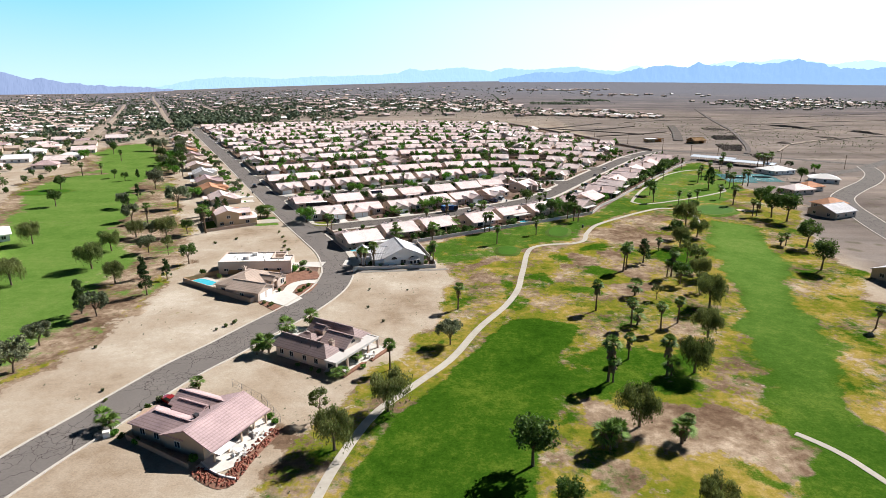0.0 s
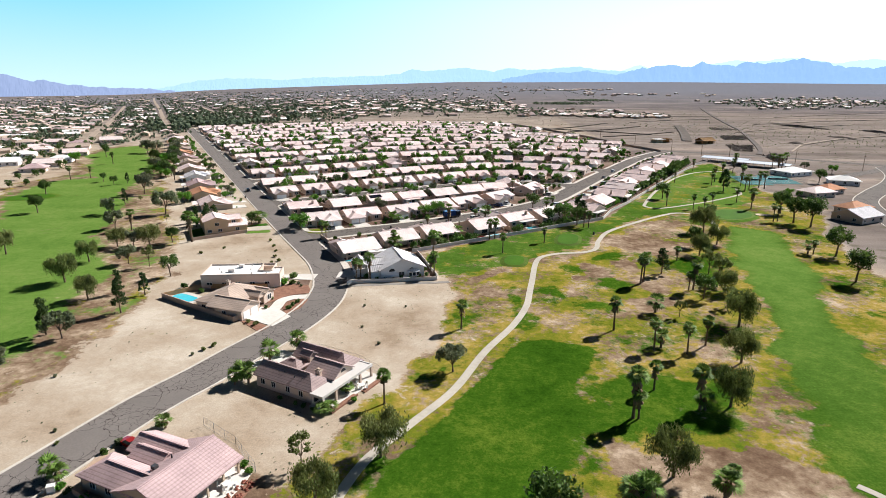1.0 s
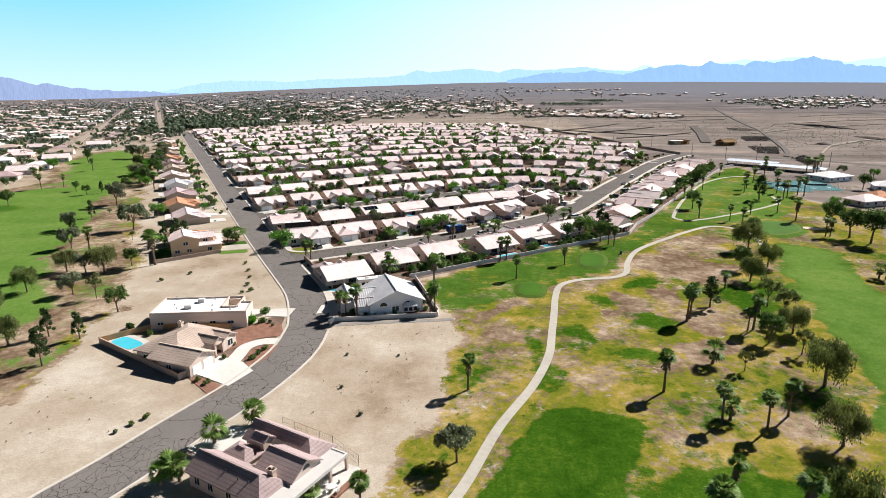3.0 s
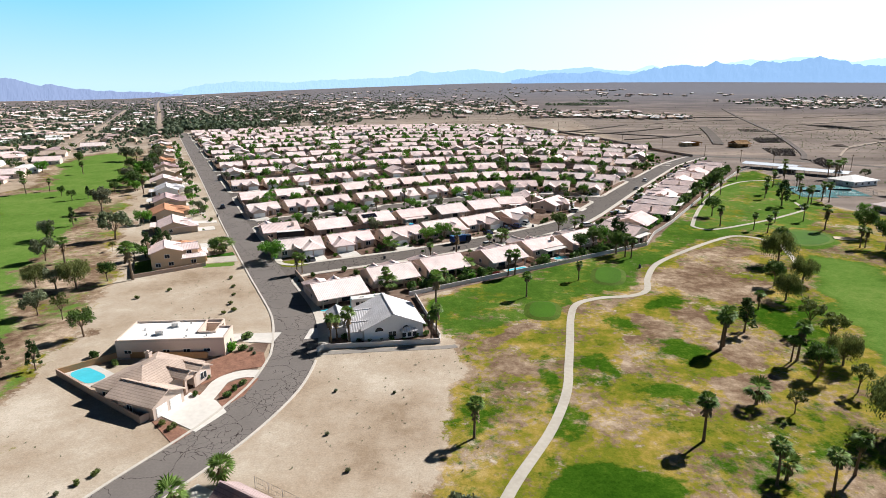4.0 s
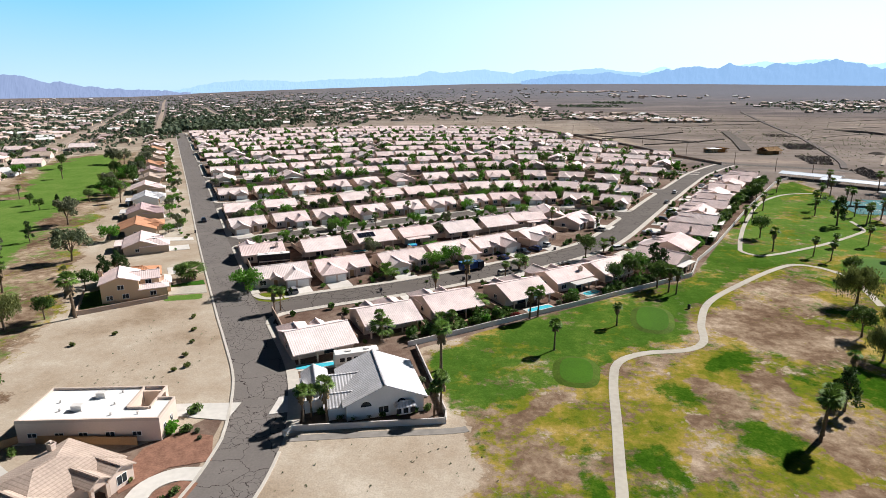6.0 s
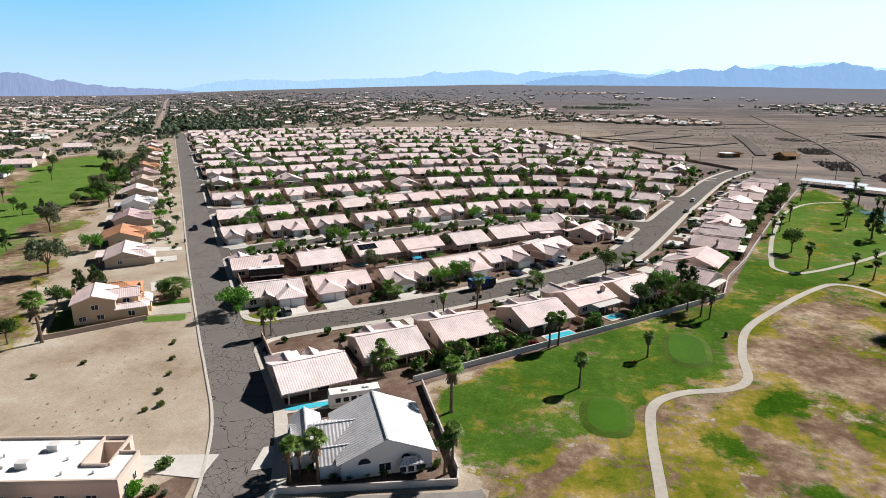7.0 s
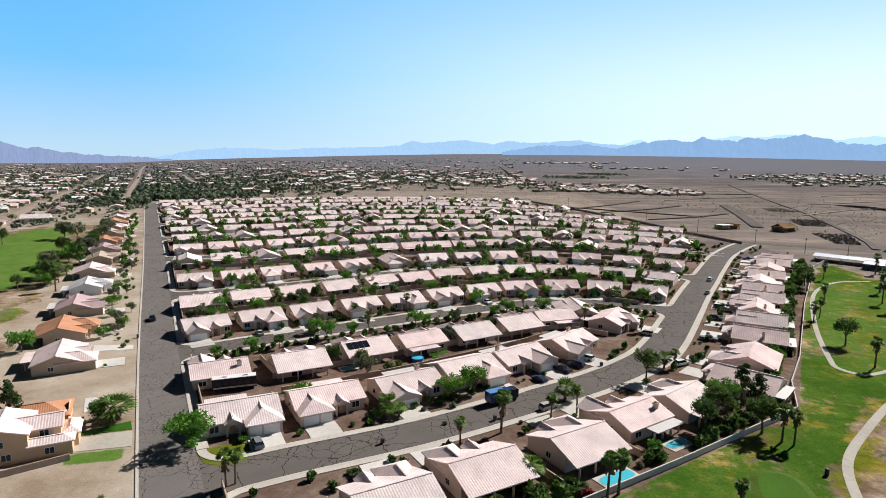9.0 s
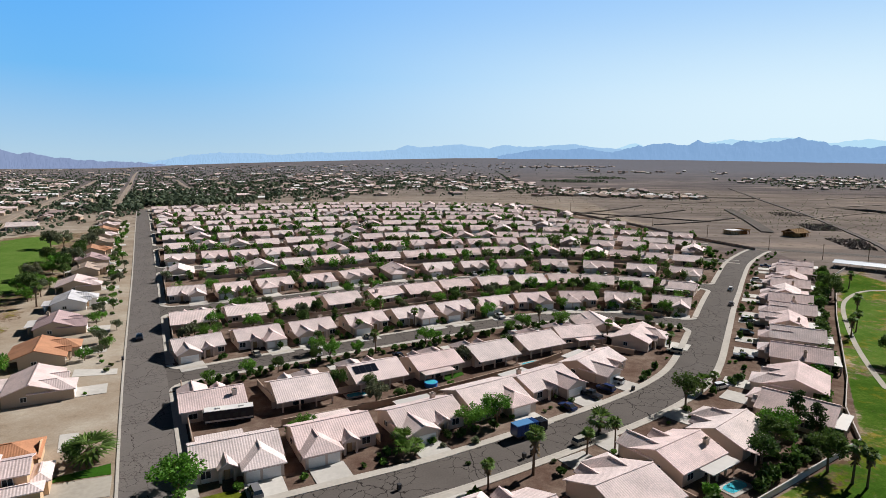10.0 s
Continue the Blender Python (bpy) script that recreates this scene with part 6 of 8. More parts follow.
for kind, x, y, hh in (("round", 22, 79.1, 9.8), ("willow", 43.6, 92.1, 9), ("willow", 72.5, 134.1, 8.4), ("willow", 81, 155.3, 10.7), ("willow", 62, 114.6, 9), ("round", 79.5, 176.1, 7.5), ("thin", 67.7, 161.5, 5.4), ("thin", 89.5, 190.2, 10), ("pine", 74.2, 199.2, 9), ("willow", -5, 95.1, 9.3), ("thin", -17.7, 91.6, 7), ("willow", -12.8, 81.9, 8.5), ("olive", 6.5, 126.6, 6.7), ("round", 134.4, 194, 10.9), ("round", 145.3, 223.8, 11.5), ("round", 157.6, 277.8, 12.5), ("round", 160.8, 269.7, 13.5), ("round", 161.4, 297.6, 11.8), ("willow", 48.8, 69.3, 6.5), ("round", 26.2, 68.2, 6), ("willow", 109.6, 257.5, 11.7), ("willow", 107.3, 237.3, 9), ("thin", 90.1, 200.1, 9.6), ("round", 115.4, 332.7, 9), ("round", 122.2, 282.8, 7)):
    tree(kind, x, y, hh, on_golf)
for kind, x, y, hh in (("round", 151.7, 423, 10), ("round", 148, 414, 9), ("pine", 158, 357, 13), ("round", 230, 389, 9), ("bright", 262, 431, 6.5), ("olive", 253, 449, 6), ("bright", 187, 341, 5), ("round", 190, 336, 4.4), ("willow", 95, 222, 8.5), ("round", 98, 235, 8), ("thin", 84, 170, 7), ("willow", 88, 182, 8)):
    tree(kind, x, y, hh, on_golf)
west_golf = "on the western fairway"
for kind, x, y, hh in (("olive", -94.5, 120.7, 6.6), ("olive", -90.5, 106.8, 8.6), ("olive", -97, 104, 7.5), ("olive", -91.7, 139.6, 7.5), ("pine", -97.1, 141.4, 10), ("pine", -86.6, 156.7, 9.4), ("pine", -87.4, 170.9, 7.2), ("pine", -96, 171.9, 7.6), ("willow", -102.4, 166.7, 7.8), ("willow", -119.1, 181.1, 10.4), ("willow", -125, 202.9, 8.2), ("round", -88.4, 188.7, 7.5), ("thin", -100.8, 198.6, 8.4), ("olive", -109.8, 201.5, 7), ("willow", -126.4, 222.8, 8), ("olive", -119.5, 222.2, 7.4), ("willow", -113.5, 223, 10), ("round", -108.1, 229.9, 6.8), ("willow", -134, 163.1, 9.4), ("willow", -161.5, 210.5, 9.6), ("round", -133.5, 211.5, 5.4)):
    tree(kind, x, y, hh, west_golf, 0.8 if kind in ("pine", "thin") else 1.0)
for kind, x, y, hh in (("olive", -143.6, 250.4, 8.5), ("olive", -163.7, 279.6, 8), ("pine", -160, 276, 7.4), ("olive", -136.2, 279.9, 11.9), ("thin", -127.4, 263.6, 4.2), ("thin", -163.9, 308.1, 3.6), ("pine", -168.9, 302.2, 8.4), ("olive", -174.3, 331.2, 12.2), ("pine", -203.1, 364.4, 6.8), ("round", -208.4, 358.8, 5.8), ("round", -221.6, 369.4, 6), ("round", -228.7, 326.5, 8.6), ("round", -200, 280.3, 9.1), ("round", -197.8, 380.3, 6.8), ("round", -193.4, 392.9, 11), ("bright", -139.5, 306.5, 7.2), ("round", -242.5, 476.3, 6), ("olive", -274.4, 521.2, 12), ("olive", -266.3, 521.4, 12), ("bright", -297.9, 457.6, 9), ("round", -295.1, 493.5, 10.4), ("round", -240.8, 500, 9), ("olive", -248, 520, 11), ("round", -205, 432, 8), ("round", -214, 446, 10), ("olive", -221, 462, 11), ("round", -230, 482, 10), ("olive", -256, 540, 11), ("round", -270, 560, 10), ("pine", -104, 252, 9), ("pine", -101.8, 256, 10), ("pine", -108, 262, 9.5), ("round", -87.7, 261.8, 5.6)):
    tree(kind, x, y, hh, west_golf, 0.8 if kind == "pine" else 1.0)
for x, y, hh in ((-135.1, 248.3, 9.1), (-100.9, 231.5, 12.2), (-180.6, 379.4, 9.6), (-263.9, 450.9, 8.7), (-247.2, 375.8, 9.2), (-240, 385.1, 7.2)):
    palm(x, y, hh, west_golf, 1.15)
for kind, x, y, hh in (("round", -36.8, 301.9, 5), ("bright", -5.3, 285.7, 7), ("bright", -11, 282, 6.6), ("round", 41, 296.3, 9), ("pine", 61.3, 285.5, 9.5), ("pine", 62.5, 280.2, 9), ("round", 50.8, 274.6, 8), ("round", 45.1, 267.6, 7.6), ("bright", 54, 279, 8), ("bright", -58, 331.7, 5.4), ("round", 58, 268, 9), ("bright", -47, 279.5, 4.4), ("bright", -49, 277, 4)):
    tree(kind, x, y, hh, "in a garden")
palm(-85.1, 264.4, 5.1, "beside the main road", 1.9)
tree("bright", -63.2, 253.4, 7.4, "at the street corner", 1.3)
for kind, x, y, hh in (("round", -111.9, 251.8, 6.5), ("bright", -110, 255.5, 5.0), ("pine", -114, 263.7, 7.5)):
    tree(kind, x, y, hh, "behind the two-storey house")
# garden trees among the houses: near ones each a thing, the far ones joined
gk, FAR_TREES = 0, []
for i in range(7000):
    line = STREETS[trng.randrange(0, len(STREETS))]
    p, a, total = along(line, trng.uniform(10, along(line, 1)[2] - 10))
    off = trng.choice((-1, 1)) * trng.choice((trng.uniform(8.5, 12.5), trng.uniform(28, 35), trng.uniform(28, 35)))
    x, y = p[0] - math.sin(radians(a)) * off, p[1] + math.cos(radians(a)) * off
    if any(math.hypot(x - hx, y - hy) < (8.8 if y < 430 else 7.9) for hx, hy in HOUSES):
        continue
    kind = trng.choice(("bright", "bright", "round", "olive", "palm"))
    if y < 430 and gk < 140:
        if kind == "palm":
            palm(x, y, trng.uniform(5, 8), "in a garden")
        else:
            tree(kind, x, y, trng.uniform(3.4, 6.4), "in a garden", 0.95)
        gk += 1
    elif y >= 430 and len(FAR_TREES) < 800:
        FAR_TREES.append((x, y, trng.uniform(1.8, 3.4)))
for s0 in range(400, 900, 13):
    p = along(MAIN, s0)[0]
    x, y = p[0] - 12.5 + trng.uniform(-2, 2), p[1] - 6 + trng.uniform(-5, 5)
    if y < 318:
        continue
    if y < 430:
        tree(trng.choice(("bright", "round", "olive")), x, y, trng.uniform(3, 5), "in a garden")
    else:
        FAR_TREES.append((x, y, trng.uniform(1.6, 2.6)))


def joined_trees(name, spots, mat, seed, label, per=135):
    """Crowns and stems of trees too far and too many to pick apart."""
    cs, zs = [], []
    r = random.Random(seed)
    for x, y, q in spots:
        z = float(land(np.array(x), np.array(y)))
        for _ in range(3):
            cs.append((x + r.uniform(-0.5, 0.5) * q, y + r.uniform(-0.5, 0.5) * q, z + q * r.uniform(0.9, 1.5)))
            zs.append(q * r.uniform(0.5, 0.8))
    ob = empty(name, pose(0, 0, 0), label, "trees")
    ob["kind"] = "stuff"
    part("crown", leaf_cloud("crown", cs, zs, per // 3, 0.62, mat, seed), None, ob)["kind"] = "stuff"
    st = Shape()
    for x, y, q in spots:
        z = float(land(np.array(x), np.array(y)))
        st.tube([(x, y, z - 0.2), (x, y, z + q)], [0.16, 0.1], 4)
    part("trunk", st, MAT["trunk"], ob)["kind"] = "stuff"


WEST_TREES = []
while len(WEST_TREES) < 230:
    x, y = trng.uniform(-470, -190), trng.uniform(230, 640)
    if x < -205 - (y - 230) * 0.42:
        WEST_TREES.append((x, y, trng.uniform(1.6, 3.6)))
joined_trees("western_trees", WEST_TREES, MAT["leaf"], 33, "dark green trees round the houses in the west")
joined_trees("garden_trees", FAR_TREES[::2], MAT["leaf_bright"], 31, "bright green garden trees among the farther houses")
joined_trees("garden_trees", FAR_TREES[1::2], MAT["leaf"], 32, "dark green garden trees among the farther houses")


# ---- shrubs ----
def shrub_mesh(seed, mat):
    r = random.Random(seed)
    cs = [(r.uniform(-0.22, 0.22), r.uniform(-0.22, 0.22), r.uniform(0.28, 0.52)) for _ in range(6)]
    return leaf_cloud("shrub", cs, [r.uniform(0.26, 0.4) for _ in cs], 60, 0.12, mat, seed)


SHRUBS = [(shrub_mesh(1, MAT["leaf"]), "clipped dark green shrub"), (shrub_mesh(2, MAT["leaf_bright"]), "bright green shrub"), (shrub_mesh(3, MAT["leaf_grey"]), "grey-green desert shrub"), (shrub_mesh(4, MAT["leaf_dry"]), "dry yellowish grass clump")]


def shrub(x, y, size, kind, where):
    me2, words = SHRUBS[kind]
    ob = part("shrub", me2, None)
    ob.matrix_basis = pose(x, y, 0.03, 0, 0, trng.uniform(0, 360)) @ Matrix.Diagonal((size, size, size * 0.9, 1))
    return tagged(ob, words + " " + where, "shrub", "shrubs " + where)


sc = 0
YARD = []
for line, cap in ((STREET_1, 200), (STREETS[0], 420), (STREETS[1], 640), (STREETS[2], 800)):
    while sc < cap:
        p, a, total = along(line, trng.uniform(14, along(line, 1)[2] - 10))
        off = trng.choice((-1, 1)) * trng.choice((trng.uniform(8, 13), trng.uniform(8, 13), trng.uniform(28, 33)))
        x, y = p[0] - math.sin(radians(a)) * off, p[1] + math.cos(radians(a)) * off
        sc += 1
        if all(math.hypot(x - hx, y - hy) > 8.5 for hx, hy in HOUSES):
            if sc < 130:
                shrub(x, y, trng.uniform(0.9, 2.2), trng.choice((0, 0, 1, 2)), "in a gravel yard")
            else:
                YARD.append((x, y, trng.uniform(0.5, 1.1)))
for x, y, s2, k in ((-20, 189.2, 1.3, 0), (-17.4, 189.4, 1.5, 0), (-14.8, 190, 1.2, 2), (-12.4, 190.6, 1.5, 0), (-9.4, 191.4, 1.3, 1), (-6.6, 192.4, 1.5, 0), (-4.2, 193.6, 1.6, 0), (-23.6, 190.6, 1.8, 0), (-5.2, 199, 1.6, 0), (-6.4, 204, 1.8, 2), (-41, 162, 1.5, 0), (-40.6, 164.6, 1.5, 0), (-39.8, 166.9, 1.5, 0), (-48.9, 182.7, 3.0, 1), (-46.1, 182.9, 1.9, 0), (-47.5, 189.1, 2.4, 0), (-48.8, 151.6, 1.4, 3), (-46.5, 150, 1.3, 3), (-46.3, 151, 1.2, 3), (-49.7, 169.2, 1.5, 3), (-48.2, 169.3, 1.3, 3), (-47.6, 162.1, 1.3, 0), (-53.3, 166.6, 1.4, 0), (-78.4, 177.4, 2.2, 0), (-71.4, 174, 1.8, 0), (-44, 183, 1.2, 2), (-42.6, 181, 1.0, 2), (-27.5, 91.5, 1.6, 1), (-13, 113, 1.4, 1), (-16.5, 118, 1.2, 0), (-36.2, 77.4, 1.9, 1), (-54.4, 84.6, 1.6, 1), (-52.6, 83.6, 1.3, 0), (-49.0, 82.0, 1.6, 1), (-52.8, 93.5, 1.5, 0), (-52.0, 96.6, 1.7, 2), (-25.9, 89.6, 1.5, 1), (-24.5, 111.3, 1.0, 0), (-22.6, 110.4, 1.1, 0), (-20.4, 109.2, 1.0, 0), (-28.2, 113.2, 1.0, 0)):
    shrub(x, y, s2, k, "beside a house")
for x, y, s2, k in ((-21.6, 250.3, 1.9, 0), (-27.5, 245, 2.0, 0), (-30.9, 240.1, 2.2, 0), (-29.8, 269.4, 1.2, 3), (-32.2, 265.2, 1.2, 0), (-11.9, 267.2, 1.0, 0), (5.1, 269, 1.1, 2), (-13.4, 279, 2.4, 0), (-16.2, 278.4, 2.2, 0), (-10.5, 276.2, 2.0, 2), (-17, 274, 1.4, 2), (-3.8, 289.2, 1.4, 0), (10.5, 301.2, 1.4, 0), (2.7, 300.7, 1.6, 1), (-4.5, 300.3, 1.5, 0), (6.5, 292.5, 1.0, 3), (8.2, 294.5, 0.9, 0), (-9.3, 233.1, 2.4, 0), (-7, 229, 2.2, 0), (-3.2, 231.4, 2.4, 0), (2, 241.4, 2.2, 0), (6.6, 241, 2.6, 0), (10, 244.2, 2.4, 0), (12.4, 241.8, 2.0, 0), (-29, 300.5, 2.6, 0), (-26.3, 302.5, 2.4, 0), (-16.2, 307, 2.4, 1), (-18.4, 229.5, 1.4, 0), (-22, 222, 1.2, 0)):
    shrub(x, y, s2, k, "in a garden")
red = tagged(part("shrub", shrub_mesh(9, MAT["bush_red"]), None), "red flowering bush beside a garden wall", "shrub")
red.matrix_basis = pose(14.3, 240.9, 0.03) @ Matrix.Diagonal((2.8, 2.4, 2.0, 1))
for x, y, hh in ((-25, 269.2, 3.4), (-18.6, 224.9, 5.0), (-4.6, 229.8, 3.4), (-1.8, 230.4, 3.0), (5, 245, 4.2), (17.3, 283, 4.8), (-22.6, 270.4, 3.0)):
    palm(x, y, hh, "in a garden", 1.25)
tree("olive", -34.2, 295.2, 6.0, "in a garden")
for x, y, s2, k in ((-58, 207, 1.6, 2), (-61, 212, 1.5, 3), (-63, 219, 1.2, 2), (-60, 205, 1.2, 2), (-66, 226, 1.3, 3), (-70, 234, 1.4, 2), (-12, 140, 1.0, 2), (-18, 150, 0.9, 2), (-8, 165, 0.8, 2), (-52, 137, 1.4, 3), (-53.5, 134.6, 1.2, 3), (-55, 132, 1.0, 2), (-66, 100, 0.9, 2), (-80, 120, 1.0, 2), (-63, 96, 0.9, 3), (-20, 165, 0.9, 2), (-90, 215, 1.4, 3), (-84, 222, 1.3, 2)):
    shrub(x, y, s2 * 0.95, 3 if k == 2 and s2 > 1 else k, "on the bare lot")


wr = random.Random(29)
for i in range(84):
    p, a, _ = along(MAIN, wr.uniform(468, 720))
    off = wr.uniform(8.5, 15) if i % 2 else wr.uniform(37, 50)
    x, y = p[0] - math.sin(radians(a)) * off, p[1] + math.cos(radians(a)) * off
    if y > (296 if off < 30 else 385) and free(x, y, 11.5):
        if off > 30:
            tree(wr.choice(("willow", "round", "bright", "olive")), x, y, wr.uniform(5, 9), "between the gardens and the fairway")
        elif i % 6 == 1:
            tree(wr.choice(("bright", "round", "olive")), x, y, wr.uniform(3, 4.6), "in a front yard")
        else:
            shrub(x, y, wr.uniform(0.9, 2.0), wr.choice((0, 1, 2, 3)), "in a front yard")

HEDGE = smooth_line([(-10, 224.5), (7.5, 236.5), (35, 256), (66, 279), (76, 297), (89, 318), (127, 385), (178, 470)], 2.5)
hr, FAR_HEDGE = random.Random(17), []
for p in HEDGE:
    for _ in range(2):
        x, y = p[0] - abs(hr.gauss(1.2, 1.6)), p[1] + hr.uniform(-1.0, 2.2)
        if 15.5 < x < 26.5 or 34 < x < 41:
            continue
        if 345 < y < 480:
            FAR_HEDGE.append((x - 0.4, y, hr.uniform(1.2, 2.1)))
        elif 288 < y < 480:
            shrub(x - 0.4, y, hr.uniform(2.2, 4.4), hr.choice((0, 0, 0, 1)), "inside the golf wall")
        elif hr.random() < 0.8 and y < 330:
            shrub(x, y, hr.uniform(1.6, 3.6), hr.choice((0, 0, 1, 2)), "inside the golf wall")
        elif hr.random() < 0.8:
            YARD.append((x, y, hr.uniform(0.8, 1.7)))
for i, p in enumerate(HEDGE[40::3]):
    q = (p[0] - hr.uniform(1.5, 3.5), p[1] + hr.uniform(-1, 3))
    if 300 < p[1] < 470 and free(*q, 14.0):
        tree(("round", "bright", "pine", "round")[i % 4], *q, hr.uniform(4.5, 7), "inside the golf wall", 0.9)
joined_trees("hedge", FAR_HEDGE, MAT["leaf"], 52, "dense green hedge along the golf wall", 120)
joined_trees("yard_shrubs", YARD, MAT["leaf"], 51, "low green shrubs in the farther gravel yards", 60)


# ---- pools ----
def pool(x, y, turn, a, b, deck):
    ob = empty("swimming_pool", pose(x, y, 0, 0, 0, turn), "turquoise swimming pool with pale deck", "pool", "pools")
    part("deck", Shape().slab([(-a - deck, -b - deck), (a + deck, -b - deck), (a + deck, b + deck), (-a - deck, b + deck)], -0.2, 0.12), MAT["drive"], ob)
    pts = [(a * math.copysign(abs(math.cos(t)) ** 0.7, math.cos(t)), b * math.copysign(abs(math.sin(t)) ** 0.7, math.sin(t)) * (1 + 0.12 * math.cos(2 * t))) for t in [2 * math.pi * i / 28 for i in range(28)]]
    part("rim", Shape().slab([(px * 1.06, py * 1.09) for px, py in pts], 0.0, 0.17), MAT["concrete"], ob)
    part("water", Shape().slab(pts, 0.0, 0.19), MAT["water"], ob)


pool(-74.3, 168.9, -30, 4.4, 2.4, 1.2)
pool(21.4, 247.4, 34, 4.0, 1.6, 0.5)
pool(37.4, 261.6, 36, 2.8, 1.4, 0.6)
pool(-40, 300.2, 30, 2.4, 1.2, 0.5)
pool(7, 326, 34, 3.0, 1.3, 0.4)
pool(-30, 209.5, 20, 4.6, 1.0, 0.6)
pool(-72.5, 178.3, 8, 2.0, 1.2, 0.4)


def round_pool(x, y, radius):
    """A frame pool standing on the ground."""
    ob = empty("round_pool", pose(x, y, 0), "round blue frame pool standing in a garden", "pool")
    part("wall", Shape().tube([(0, 0, 0), (0, 0, 1.1)], [radius, radius], 28), PAINT_POOL, ob)
    part("rim", Shape().tube([(0, 0, 1.08), (0, 0, 1.16)], [radius + 0.1, radius + 0.1], 28), PAINT_POOL, ob)
    part("water", Shape().tube([(0, 0, 1.0), (0, 0, 1.18)], [radius - 0.15, radius - 0.15], 28), MAT["water"], ob)


PAINT_POOL = material("blue_pool_vinyl", (0.03, 0.16, 0.55), rough=0.5, vary=0.06)
round_pool(-21.4, 307.2, 1.7)

# ---- mountains ----
def range_mesh(radius, ridge, seed, mat, depth, rough, label):
    """A craggy range along the horizon: ridge gives its elevation in degrees by compass bearing from the town."""
    lo, hi = ridge[0][0], ridge[-1][0]
    bear = np.linspace(lo, hi, max(60, int((hi - lo) * 14)))
    rise = np.interp(bear, [p[0] for p in ridge], [p[1] for p in ridge])
    vs, fs = [], []
    rows = 9
    for j in range(rows):
        u = j / (rows - 1)
        rr = radius - depth * (1 - u)
        for a, el in zip(np.radians(bear), rise):
            q = 0.5 - 1.4 * abs(noise.fractal((a * 40 + seed, u * 1.3, seed), 0.7, 2.2, 4)) + 0.3 * noise.fractal((a * 150 + seed, u * 2.0, seed), 0.6, 2.0, 3)
            x, y = 2 + math.sin(a) * rr, 75 + math.cos(a) * rr
            foot = float(land(np.array(x), np.array(y)))
            top = max(60 + radius * math.tan(radians(el)) + rough * q, foot + 2)
            vs.append((x, y, foot - 12 + (top - foot + 12) * u ** 1.25 * (1 + 0.35 * (1 - u) * q)))
    nA = len(bear)
    for j in range(rows - 1):
        for i in range(nA - 1):
            k = j * nA + i
            fs.append((k, k + 1, k + 1 + nA, k + nA))
    m2 = bpy.data.meshes.new("mountains")
    m2.from_pydata(vs, [], fs)
    m2.materials.append(mat)
    m2.update()
    return tagged(new("backdrop", m2), label, "mountains", kind="structure")


range_mesh(4880, ((13, 0.5), (15.3, 1.36), (16.2, 1.0), (20, 1.1), (23.0, 1.67), (24, 1.48), (26.6, 1.76), (28, 1.72), (30.3, 1.3), (32.6, 1.66), (34.4, 1.3), (50, 1.2), (80, 0.8)), 9.2, MAT["mount_pale"], 120, 8, "palest mountains far behind the blue range, haze in their glow")
range_mesh(4760, ((-30, -0.85), (-27.8, -0.74), (-24.6, -0.1), (-21.8, 0.17), (-17, 0.0), (-14.9, 0.2), (-8.6, 0.38), (-6.5, 0.6), (-5.4, 0.98), (-4.3, 0.78), (-0.6, 1.12), (2.2, 0.78), (3.6, 1.08), (5.8, 0.9), (10.1, 1.22), (11.7, 0.92), (14.1, 0.8), (18, 0.3)), 5.1, MAT["mount_far"], 160, 8, "pale mountains along the horizon, haze in their glow")
range_mesh(4560, ((3.0, 0.1), (6.4, 0.66), (7.7, 0.78), (9.3, 0.64), (10.7, 0.86), (13.3, 0.46), (15.6, 1.08), (17.8, 1.3), (19.3, 1.12), (20.4, 1.52), (21.3, 1.28), (23.1, 1.25), (24.2, 1.6), (25.3, 1.32), (28.0, 1.74), (29.1, 1.52), (31.3, 1.0), (32.7, 0.95), (34.4, 1.1), (50, 1.3), (80, 0.7)), 3.7, MAT["mount"], 330, 11, "craggy desert mountains on the horizon, blue haze in their glow")
range_mesh(4400, ((-80, 0.6), (-45, 0.7), (-38.3, 0.42), (-36.8, -0.2), (-36.0, 0.04), (-34.4, -0.38), (-31.2, -0.66), (-28.5, -0.75), (-26.5, -0.95)), 7.7, MAT["mount_west"], 240, 9, "mountains beyond the western town, violet haze in their glow")


# ---- far town and woods ----
FAR_ROADS = []


